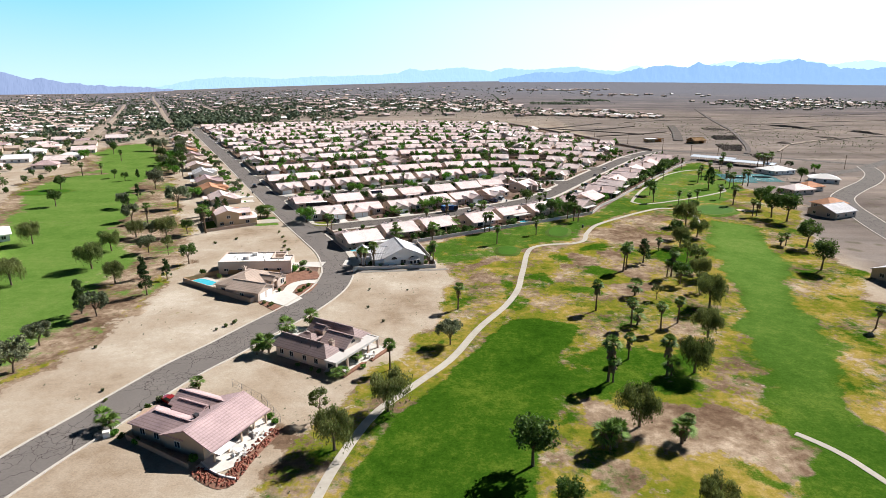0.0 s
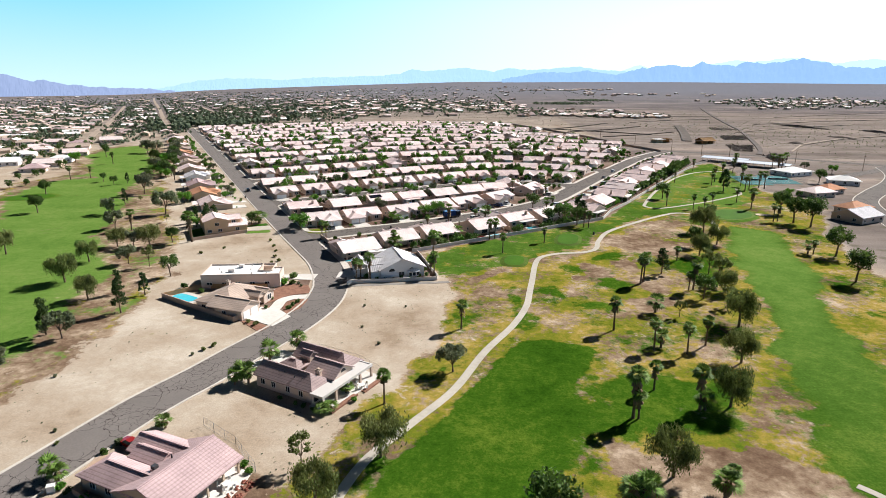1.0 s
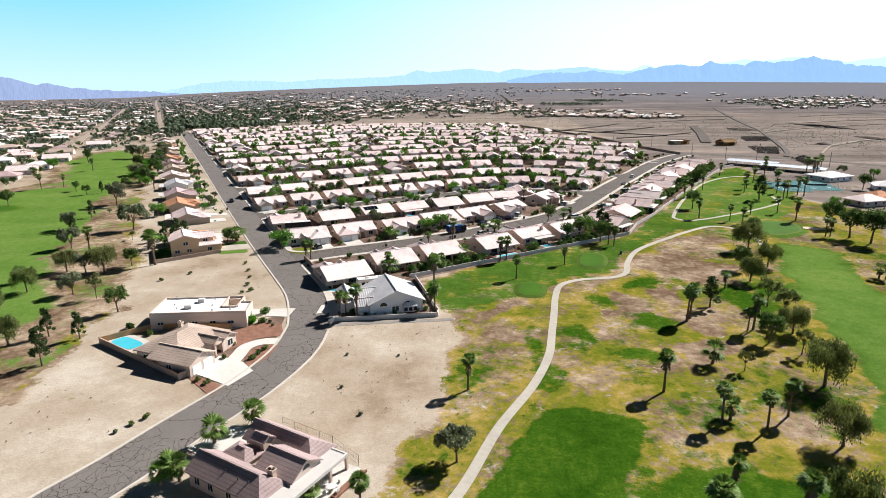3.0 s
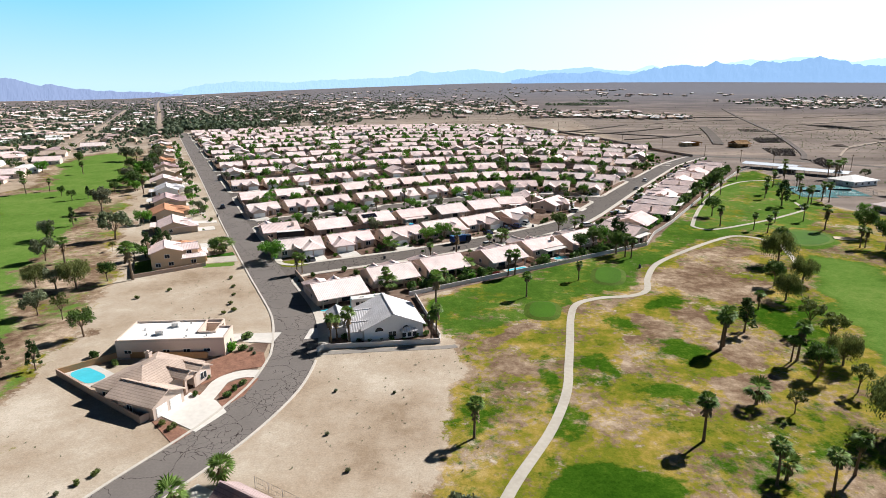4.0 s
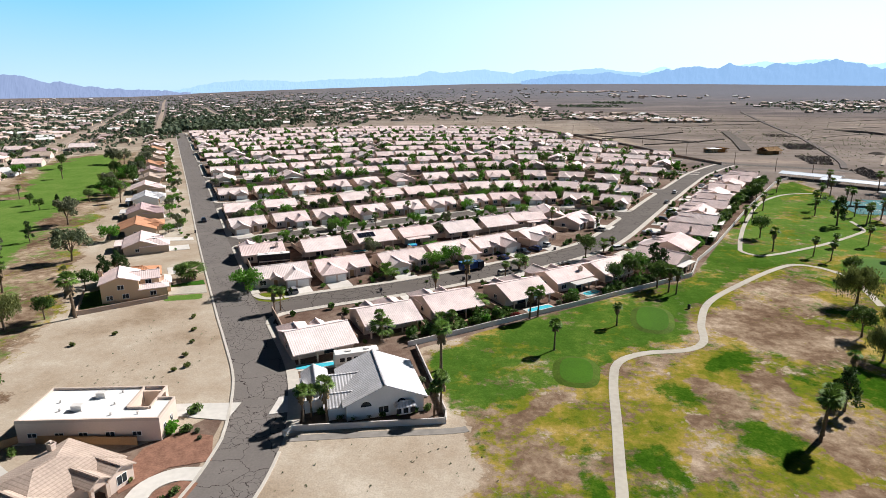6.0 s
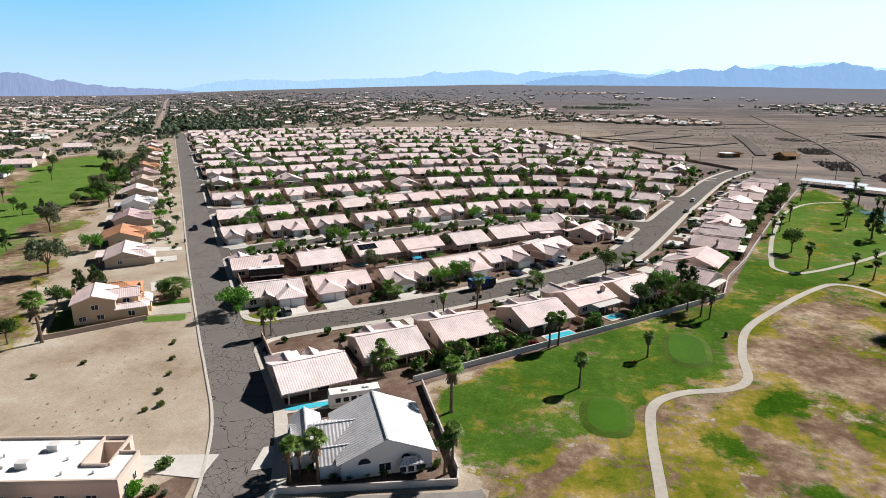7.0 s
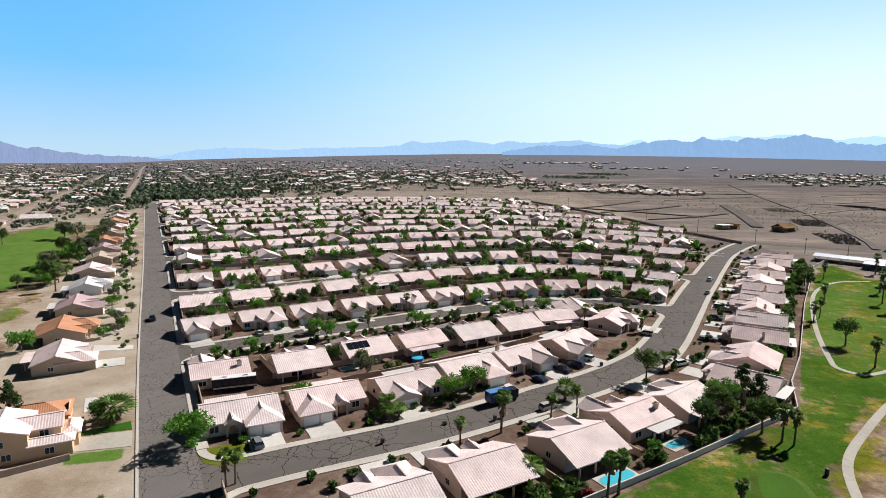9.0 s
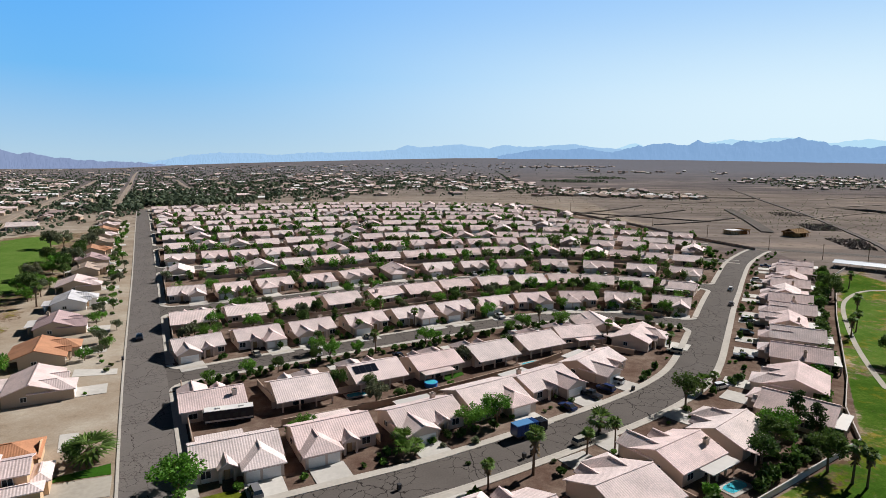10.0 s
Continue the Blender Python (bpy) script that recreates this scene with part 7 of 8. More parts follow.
def far_town(name, count, spots, seed):
    """Distant low houses, too many and too far to pick apart."""
    r = random.Random(seed)
    walls, roofs = Shape(), Shape()
    for _ in range(count):
        cx, cy, sx, sy = r.choice(spots)
        x, y = (c0 + max(-1.8, min(1.8, r.gauss(0, 1))) * s0 for c0, s0 in ((cx, sx), (cy, sy)))
        if y < 250 or math.hypot(x, y) > 4300 or (y < 930 and -0.55 * (y - 700) - 320 < x < 260) or (x > -330 and y < 700 and x < 200):
            continue
        if any(near_line((x, y), q, 16) for q in FAR_ROADS):
            continue
        z = float(land(np.array(x), np.array(y)))
        a = radians(r.choice((28.6, 118.6)) + r.uniform(-8, 8))
        w, d, e = r.uniform(5, 9), r.uniform(4, 6.5), r.uniform(2.4, 3.2)
        c, s = math.cos(a), math.sin(a)
        T = lambda u, v, q: (x + u * c - v * s, y + u * s + v * c, z + q)
        for p, q in (((-w, -d), (w, -d)), ((w, -d), (w, d)), ((w, d), (-w, d)), ((-w, d), (-w, -d))):
            walls.face(T(*p, -1), T(*q, -1), T(*q, e), T(*p, e))
        mi = r.choice((0, 1, 1, 2, 3, 3))
        o = 0.6
        roofs.face(T(-w - o, -d - o, e), T(w + o, -d - o, e), T(w + o, 0, e + 1.9), T(-w - o, 0, e + 1.9), mi=mi)
        roofs.face(T(w + o, d + o, e), T(-w - o, d + o, e), T(-w - o, 0, e + 1.9), T(w + o, 0, e + 1.9), mi=mi)
        for u in (-w, w):
            walls.face(T(u, -d, e), T(u, d, e), T(u, 0, e + 1.8))
    ob = empty(name, pose(0, 0, 0), "distant low houses with pale roofs scattered over the plain", "houses")
    ob["kind"] = "stuff"
    part("wall", walls, MAT["stucco_tan"], ob)
    part("roof", roofs, (MAT["tile"], MAT["tile_tan"], MAT["flat_roof"], MAT["tile_brown"]), ob)


def far_woods(name, count, spots, seed, mat, label, size=(2.2, 4.5), per=9):
    r = np.random.RandomState(seed)
    spots2 = []
    pick = random.Random(seed)
    for _ in range(count):
        cx, cy, sx, sy = pick.choice(spots)
        x, y = cx + max(-1.7, min(1.7, pick.gauss(0, 1))) * sx, cy + max(-1.7, min(1.7, pick.gauss(0, 1))) * sy
        if y < 300 or math.hypot(x, y) > 4300 or (y < 820 and -0.55 * (y - 700) - 312 < x < 250) or (x > -330 and y < 700 and x < 200):
            continue
        if any(near_line((x, y), q, 11) for q in FAR_ROADS):
            continue
        z = float(land(np.array(x), np.array(y)))
        h = pick.uniform(*size)
        spots2.append((x, y, z + h * 0.95, h))
    spots2 = np.repeat(np.array(spots2), per, axis=0)
    h = spots2[:, 3:]

    def units():
        v = r.normal(size=(len(h), 3))
        return v / np.linalg.norm(v, axis=1)[:, None]

    u = units()
    q = spots2[:, :3] + u * h * np.array((0.75, 0.75, 0.62)) * r.uniform(0.6, 1, (len(h), 1))
    a = np.cross(u, units())
    a /= np.linalg.norm(a, axis=1)[:, None]
    b = np.cross(u, a) * h * 0.5
    a *= h * 0.5
    vs = np.stack([q - a, q - b, q + a, q + b], 1).reshape(-1, 3).tolist()
    fs = np.arange(len(vs)).reshape(-1, 4).tolist()
    m2 = bpy.data.meshes.new(name)
    m2.from_pydata(vs, [], fs)
    m2.materials.append(mat)
    m2.update()
    return tagged(new(name, m2), label, "trees", kind="stuff")


for pts in ([(-330, 520), (-423, 676), (-503, 834), (-640, 1094), (-797, 1382), (-900, 1570)], [(-395, 800), (-554, 1092), (-700, 1365), (-1019, 1950), (-1300, 2480)], [(-448, 1108), (-584, 1348), (-690, 1543)]):
    FAR_ROADS.append(smooth_line(pts, 20))
    ribbon("road", FAR_ROADS[-1], -3.4, 3.4, 0.5, MAT["sandy_track"], "pale straight road out through the far town", "road", 1.5)
WEST_SPOTS = [(-560, 560, 130, 130), (-520, 760, 130, 120), (-480, 1000, 160, 160), (-620, 900, 140, 160), (-800, 1200, 220, 260), (-300, 1250, 160, 120), (-500, 1700, 350, 250), (-1100, 1700, 350, 350), (-800, 2600, 700, 400), (-900, 1250, 200, 160), (-180, 1500, 160, 140)]
EAST_SPOTS = [(180, 1105, 45, 20), (235, 1080, 45, 20), (280, 1055, 32, 18), (245, 1180, 50, 50), (-40, 1320, 90, 70), (60, 1240, 60, 45), (720, 1480, 60, 100), (850, 1550, 80, 120), (980, 1640, 90, 130), (420, 2650, 110, 60), (620, 2150, 110, 80)]
GROVES = [(332, 1678, 32, 25), (234, 1509, 40, 22), (-40, 1300, 90, 80), (60, 1240, 60, 50), (-90, 1420, 90, 70), (720, 1480, 60, 100), (850, 1550, 80, 120), (980, 1640, 90, 130), (180, 1120, 60, 25), (280, 1070, 40, 18)]
far_town("far_houses", 1250, WEST_SPOTS, 8)
far_town("desert_houses", 330, EAST_SPOTS, 9)
MAT["leaf_far"] = leaf_material("tamarisk_leaf", (0.085, 0.125, 0.075), (0.12, 0.155, 0.09))
far_woods("far_trees", 13500, WEST_SPOTS, 4, MAT["leaf_far"], "distant grey-green trees among the far houses", (1.4, 3.4), 8)
far_woods("desert_groves", 1900, GROVES, 5, MAT["leaf_far"], "distant grey-green trees round the desert houses", (1.4, 3.6), 8)
far_woods("belt_of_trees", 900, [(-365, 800, 28, 30), (-385, 850, 35, 35), (-425, 980, 45, 45), (-350, 880, 40, 35), (-440, 1080, 60, 60), (-330, 1000, 90, 50), (-420, 1250, 90, 80)], 6, MAT["leaf_far"], "grey-green belt of trees behind the houses", (2.6, 5.4), 14)
far_woods("desert_scrub", 3500, [(300, 760, 90, 90), (420, 700, 110, 90), (320, 900, 200, 160), (500, 1200, 300, 200), (150, 1150, 150, 90), (600, 1700, 500, 300)], 12, MAT["leaf_grey"], "low grey scrub over the desert plain", (0.5, 1.0), 4)


MAT["bunker_sand"] = material("bunker_sand", (0.55, 0.44, 0.32), vary=0.08)
MAT["lawn_dry"] = material("yellowing_lawn", (0.115, 0.135, 0.012), vary=0.4, fine=1.5, coarse=0.5)
MAT["patio_pad"] = material("brown_patio_slab", (0.42, 0.27, 0.19), vary=0.2)
MAT["lawn"] = material("lawn_turf", (0.035, 0.105, 0.008), vary=0.3)
MAT["rough_turf"] = material("rough_turf", (0.05, 0.095, 0.008), vary=0.3)

# ---- vehicles ----
def car(x, y, turn, paint, kind, label):
    """A parked car with its nose along +x."""
    ob = empty("car", pose(x, y, 0.05, 0, 0, turn), label, "car", "parked cars")
    L, W = (4.9, 0.95) if kind != "pickup" else (5.7, 1.0)
    prof = {"suv": ((-2.4, 0.35), (2.4, 0.35), (2.45, 0.85), (1.3, 1.05), (-2.4, 1.08)),
            "pickup": ((-2.8, 0.4), (2.8, 0.4), (2.85, 0.95), (1.5, 1.12), (-2.8, 1.1)),
            "sedan": ((-2.3, 0.3), (2.35, 0.3), (2.4, 0.7), (1.2, 0.92), (-2.3, 0.95))}[kind]
    cab = {"suv": ((-2.35, 1.08), (1.25, 1.05), (0.5, 1.68), (-2.1, 1.72)), "pickup": ((-0.9, 1.1), (1.4, 1.1), (0.7, 1.75), (-0.7, 1.78)), "sedan": ((-1.9, 0.95), (1.15, 0.92), (0.3, 1.42), (-1.1, 1.45))}[kind]

    def extrude(p, w0, w1):
        s = Shape()
        zs = [q[1] for q in p]
        f = lambda z: w0 + (w1 - w0) * (z - min(zs)) / (max(zs) - min(zs))
        s.face(*[(a, -f(b), b) for a, b in p])
        s.face(*[(a, f(b), b) for a, b in p][::-1])
        for (a, b), (c, d) in zip(p, p[1:] + p[:1]):
            s.face((a, -f(b), b), (a, f(b), b), (c, f(d), d), (c, -f(d), d))
        return s

    part("body", extrude(prof, W, W * 0.97), paint, ob)
    part("window", extrude(cab, W * 0.93, W * 0.72), MAT["glass"], ob)
    top = cab[2][1]
    part("roof", Shape().box(cab[3][0], cab[2][0], -W * 0.72, W * 0.72, top - 0.04, top + 0.06), paint, ob)
    for wx in (-L * 0.3, L * 0.3):
        for wy in (-W, W):
            part("wheel", Shape().tube([(wx, wy - 0.12, 0.33), (wx, wy + 0.12, 0.33)], [0.34, 0.34], 12), MAT["dark"], ob)
    return ob


def refuse_truck():
    ob = empty("refuse_truck", pose(1.6, 280.6, 0.05, 0, 0, 33), "blue and black refuse truck on the street", "truck")
    part("chassis", Shape().box(-4.2, 4.0, -1.1, 1.1, 0.6, 0.95), MAT["dark"], ob)
    s = Shape().box(-4.3, 1.6, -1.25, 1.25, 0.95, 3.2)
    part("body", s, PAINTS[6], ob)
    for i in range(6):
        part("rib", Shape().box(-4.2 + i * 1.0, -4.05 + i * 1.0, -1.32, 1.32, 0.95, 3.15), PAINTS[6], ob)
    part("roof", Shape().box(-4.3, 0.2, -1.2, 1.2, 3.2, 3.35), material("sky_blue_paint", (0.10, 0.26, 0.50), 0.3, 0.04), ob)
    part("cab", Shape().box(2.0, 4.1, -1.2, 1.2, 0.8, 2.9), PAINTS[1], ob)
    part("windscreen", Shape().box(4.1, 4.14, -1.05, 1.05, 1.7, 2.7), MAT["glass"], ob)
    for wx in (-3.2, -2.0, 3.0):
        for wy in (-1.1, 1.1):
            part("wheel", Shape().tube([(wx, wy - 0.18, 0.5), (wx, wy + 0.18, 0.5)], [0.5, 0.5], 14), MAT["dark"], ob)


def motorhome(x, y, turn, length, paint, label):
    ob = empty("motorhome", pose(x, y, 0.05, 0, 0, turn), label, "motorhome", "motorhomes")
    a = length / 2
    part("body", Shape().box(-a, a, -1.25, 1.25, 0.5, 3.3).box(-a - 0.15, -a, -1.1, 1.1, 0.6, 3.1), paint, ob)
    part("roof", Shape().box(-a, a, -1.27, 1.27, 3.3, 3.42), MAT["white"], ob)
    for i in range(5):
        part("window", Shape().box(-a + 1 + i * (length - 2) / 5, -a + 2 + i * (length - 2) / 5, -1.29, -1.25, 1.6, 2.5), MAT["glass"], ob)
    part("stripe", Shape().box(-a + 0.2, a - 0.2, -1.28, -1.25, 0.8, 1.2), MAT["patio"], ob)
    for xx in (-a + 3, a - 2.5):
        part("roof_unit", Shape().box(xx - 0.5, xx + 0.5, -0.4, 0.4, 3.42, 3.7), MAT["white"], ob)
    for wx in (-a * 0.55, a * 0.6):
        for wy in (-1.1, 1.1):
            part("wheel", Shape().tube([(wx, wy - 0.15, 0.42), (wx, wy + 0.15, 0.42)], [0.42, 0.42], 12), MAT["dark"], ob)


refuse_truck()
motorhome(-66, 283.6, 22, 10.5, PAINTS[1], "large dark motorhome with white roof in a side yard")
motorhome(-21.6, 211.0, 22, 9.5, MAT["white"], "long white motorhome beside a house")
CARN = ("white", "black", "grey", "beige", "navy", "red", "blue")
for x, y, t, p, k in ((-50, 255, 122, 2, "suv"), (19.7, 302.5, 132, 1, "pickup"), (24.4, 307, 136, 4, "suv"), (28.2, 312.5, 140, 0, "suv"), (12.4, 277.2, 36, 3, "suv"), (-57.5, 330.5, 120, 0, "pickup"), (-118.6, 341.5, 119, 1, "pickup"), (55.2, 310, 30, 0, "suv"), (98.5, 402, 62, 2, "sedan"), (111, 431, 62, 0, "suv"), (-49.6, 96.2, 150, 5, "sedan")):
    car(x, y, t, PAINTS[p], k, "%s parked %s beside the kerb" % (CARN[p], {"suv": "sport utility car", "pickup": "pickup truck", "sedan": "saloon car"}[k]))
vr = random.Random(21)
for ob in [o for o in scene.objects if o.name.split(".")[0] == "house" and o.get("group") == "tract houses"]:
    x, y = ob.location.x, ob.location.y
    if y > 300 and y < 560 and vr.random() < 0.3:
        a = ob.matrix_basis.to_euler().z
        k = 1 if vr.random() < 0.5 else -1
        u, v = 3.6 * k, -12.2
        p = vr.choice((0, 0, 1, 2, 3, 4))
        kd = vr.choice(("suv", "sedan", "pickup"))
        car(x + u * math.cos(a) - v * math.sin(a), y + u * math.sin(a) + v * math.cos(a), math.degrees(a) + 90, PAINTS[p], kd, "%s %s parked in a driveway" % (CARN[p], {"suv": "sport utility car", "pickup": "pickup truck", "sedan": "saloon car"}[kd]))

# ---- drives and beds of the tan house ----
drive = Shape().slab([(-51, 154.6), (-41.6, 149.6), (-38.8, 156.4), (-42.6, 160.4), (-49.2, 163.2)], -0.2, 0.1)
tagged(part("driveway", drive, MAT["drive"]), "pale concrete driveway before a double garage", "driveway", kind="structure")
ribbon("driveway", smooth_line([(-45, 157), (-45, 164), (-44.8, 168.3), (-42, 171.2), (-38.2, 171.8)], 1.0), -1.7, 1.7, 0.105, MAT["drive"], "curved pale concrete drive round a shrub bed", "driveway")

for pts, mt, what, cat in (([(-85.4, 250), (-89.8, 255.6), (-78.9, 259.7), (-75.4, 253)], "path", "pale concrete driveway beside the main road", "driveway"), ([(-121.7, 313.4), (-118.9, 307.9), (-108.0, 310.8), (-110.3, 314.9)], "drive", "pale concrete driveway beside the main road", "driveway"), ([(-94.9, 267.5), (-99.6, 275.1), (-96.2, 276.4), (-93, 270.5)], "drive", "pale concrete garden walk", "walk"), ([(-60.6, 250.6), (-57.7, 247.3), (-53.2, 246.5), (-49.7, 249.7), (-50.5, 253.5), (-54.4, 256.2), (-59.2, 253.2)], "lawn_dry", "yellowing front lawn at the street corner", "lawn"), ([(-18.9, 315.4), (-17.5, 310.9), (-12.7, 315.9), (-13.8, 320.0)], "lawn", "small back lawn behind a house", "lawn"), ([(-17.4, 226.9), (-16.5, 225.6), (-12.1, 228.8), (-12.7, 230.3)], "patio_pad", "brown patio slab in a back garden", "patio"), ([(-2, 236.3), (-1, 233.5), (6.2, 238.9), (5.3, 241.6)], "patio_pad", "brown patio slab in a back garden", "patio"), ([(-90.4, 257.3), (-89.2, 256.4), (-79.4, 260.2), (-81.8, 264.1)], "lawn", "small mown lawn beside a driveway", "lawn")):
    tagged(part({"walk": "pavement", "patio": "patio_slab"}.get(cat, cat), Shape().slab(pts, -0.2, 0.07), MAT[mt]), what, cat, kind="structure")

for pts in ([(-48.2, 166.3), (-43.9, 172.9), (-37.9, 175.2), (-40.8, 182.1), (-47.1, 182.8), (-50.9, 177.4), (-50.5, 168.2)], [(-43.8, 145.6), (-42.3, 149.2), (-48.1, 152.6), (-51.3, 152.5)], [(-37.9, 162.5), (-37.4, 169.6), (-40.4, 170.0), (-43.0, 167.4), (-43.2, 163.2), (-40.6, 157.2)], [(-46.8, 159.4), (-46.8, 163.6), (-49.2, 163.4), (-48.0, 159.4)]):
    tagged(part("gravel_bed", Shape().slab(pts, -0.2, 0.09), MAT["red_gravel"]), "reddish-brown gravel bed beside a curved drive", "garden bed", kind="structure")

MAT["green_turf"] = material("putting_green_turf", (0.046, 0.118, 0.006), vary=0.28, fine=2.5, coarse=0.12)
MAT["bank_turf"] = material("bank_turf", (0.060, 0.104, 0.010), vary=0.35, fine=2.0, coarse=0.3)
MAT["collar_turf"] = material("collar_turf", (0.075, 0.13, 0.012), vary=0.3, fine=2.5, coarse=0.12)


def putting_green(x, y, a, b, turn):
    ob = empty("putting_green", pose(x, y, 0, 0, 0, turn), "mown oval putting green with a paler collar", "green", "putting greens")
    for nm, k, z, mt in (("collar", 1.2, 0.035, "collar_turf"), ("turf", 1.0, 0.06, "green_turf")):
        pts = [(a * k * math.cos(t) * (1 + 0.06 * math.cos(3 * t + x)), b * k * math.sin(t) * (1 + 0.05 * math.sin(2 * t))) for t in [2 * math.pi * i / 40 for i in range(40)]]
        part(nm, Shape().slab(pts, -0.1, z), MAT[mt], ob)


def tee(x, y, a, b, turn):
    """A low raised tee: rounded oblong top, sloping bank and a mown rim."""
    ob = empty("tee", pose(x, y, 0, 0, 0, turn), "raised mown oblong golf tee with a darker bank", "tee", "golf tees")
    ring = lambda k: [(math.copysign(abs(math.cos(t)) ** 0.75, math.cos(t)) * (a + k), math.copysign(abs(math.sin(t)) ** 0.75, math.sin(t)) * (b + k)) for t in [2 * math.pi * i / 44 for i in range(44)]]
    lo, hi = ring(1.6), ring(0.0)
    s = Shape()
    for i in range(44):
        k = (i + 1) % 44
        s.face((*lo[i], -0.02), (*lo[k], -0.02), (*hi[k], 0.34), (*hi[i], 0.34))
    part("bank", s, MAT["bank_turf"], ob)
    part("turf", Shape().slab(hi, 0.2, 0.345), MAT["green_turf"], ob)


tee(26, 211.5, 3.5, 5.8, -8)
tee(50, 242.5, 4.0, 8.2, -14)
putting_green(137, 294, 8.0, 12.0, -35)
putting_green(-232, 318, 12, 9.0, 20)


# ---- solar panels ----
def solar(x, y, turn, tilt, w, d, z, nx, ny):
    ob = empty("solar_panels", pose(x, y, z, tilt, 0, turn), "dark solar panels on a tile roof", "solar panels")
    for i in range(nx):
        for j in range(ny):
            a, b = -w / 2 + i * w / nx, -d / 2 + j * d / ny
            part("panel", Shape().box(a + 0.03, a + w / nx - 0.03, b + 0.03, b + d / ny - 0.03, 0, 0.06), MAT["solar"], ob)


solar(-38.7, 306.65, 212, -19.4, 6.6, 3.2, 4.62, 4, 2)
# ---- rock bank and fence of the rose house ----
def rock_mesh(seed):
    r = random.Random(seed)
    s = Shape()
    pts = [Vector((r.uniform(-1, 1), r.uniform(-1, 1), r.uniform(-1, 1))).normalized() for _ in range(6)]
    base = [(1, 0, 0), (0, 1, 0), (-1, 0, 0), (0, -1, 0)]
    ring = [Vector(b) * r.uniform(0.7, 1.1) for b in base]
    top, bot = Vector((0, 0, r.uniform(0.6, 0.9))), Vector((0, 0, -0.6))
    for i in range(4):
        s.face(ring[i], ring[(i + 1) % 4], top)
        s.face(ring[(i + 1) % 4], ring[i], bot)
    return s.mesh("rock", MAT["rock"])


bank = empty("rock_bank", pose(0, 0, 0), "bank of red lava rocks below a terrace", "rocks")
rocks = [rock_mesh(i) for i in range(5)]
rr = random.Random(7)
edge_line = smooth_line([(-34.4, 74.9), (-32.4, 73.4), (-30.4, 72.3), (-28.6, 72.0), (-27.9, 75.0), (-27.3, 79.1), (-26.4, 82.9), (-25.1, 87.3)], 0.5)
part("base", Shape().mat_strip(edge_line, sides(edge_line), 1.35, 0.06, 0.2), MAT["red_gravel"], bank)
for i in range(300):
    p = edge_line[rr.randrange(len(edge_line))]
    ob = part("rock", rocks[i % 5], None, bank)
    s2 = rr.uniform(0.2, 0.42)
    ob.matrix_basis = pose(p[0] + rr.uniform(-1.3, 1.3), p[1] + rr.uniform(-0.8, 0.8), 0.22, 0, 0, rr.uniform(0, 360)) @ Matrix.Diagonal((s2, s2, s2 * 0.7, 1))
wall_run([(-34.6, 76.8), (-32.6, 75.2), (-30.7, 74.0), (-29.0, 73.3), (-27.4, 73.0)], 0.45, MAT["white"], "low white curved wall below a terrace", 0.3)


def mesh_fence(pts, height, label):
    """Thin posts, rails and wires."""
    ob = empty("fence", pose(0, 0, 0), label, "fence")
    for (ax, ay), (bx, by) in zip(pts, pts[1:]):
        L = math.hypot(bx - ax, by - ay)
        n2 = max(1, int(L / 2.6))
        for i in range(n2 + 1):
            x, y = ax + (bx - ax) * i / n2, ay + (by - ay) * i / n2
            part("post", Shape().box(x - 0.035, x + 0.035, y - 0.035, y + 0.035, -0.1, height), MAT["wire"], ob)
        for z in (0.15, height * 0.5, height - 0.04):
            part("rail", Shape().tube([(ax, ay, z), (bx, by, z)], [0.03, 0.03], 4), MAT["wire"], ob)
        s = Shape()
        m2 = int(L / 0.45)
        for i in range(m2):
            x, y = ax + (bx - ax) * i / m2, ay + (by - ay) * i / m2
            s.box(x - 0.008, x + 0.008, y - 0.008, y + 0.008, 0.1, height)
        part("wire_mesh", s, MAT["wire"], ob)["kind"] = "stuff"


mesh_fence([(-39.4, 103), (-31, 97), (-25, 90)], 2.0, "dark metal garden fence beside the rose-roofed house")
mesh_fence([(-25.5, 135.5), (-15, 130), (-9.5, 124.8)], 2.0, "dark metal garden fence beside the brown-roofed house")


def patio_set(x, y, turn):
    ob = empty("patio_table", pose(x, y, 0.16, 0, 0, turn), "round white patio table on a terrace", "table", "patio furniture")
    part("tabletop", Shape().tube([(0, 0, 0.68), (0, 0, 0.74)], [0.7, 0.7], 14), MAT["white"], ob)
    part("leg", Shape().tube([(0, 0, 0), (0, 0, 0.7)], [0.3, 0.05], 8), MAT["white"], ob)
    for i in range(4):
        a = radians(turn + 45 + 90 * i)
        c = empty("patio_chair", pose(x + 1.2 * math.cos(a), y + 1.2 * math.sin(a), 0.16, 0, 0, math.degrees(a) + 90), "white patio chair beside a table", "chair", "patio furniture")
        part("seat", Shape().box(-0.25, 0.25, -0.25, 0.25, 0.4, 0.46), MAT["white"], c)
        part("backrest", Shape().box(-0.25, 0.25, -0.27, -0.22, 0.46, 0.95), MAT["white"], c)
        for lx in (-0.22, 0.22):
            for ly in (-0.22, 0.22):
                part("leg", Shape().box(lx - 0.025, lx + 0.025, ly - 0.025, ly + 0.025, 0, 0.4), MAT["white"], c)


patio_set(-29.2, 80, 20)
patio_set(-28.2, 86, 50)
patio_set(-12.4, 118.5, 10)


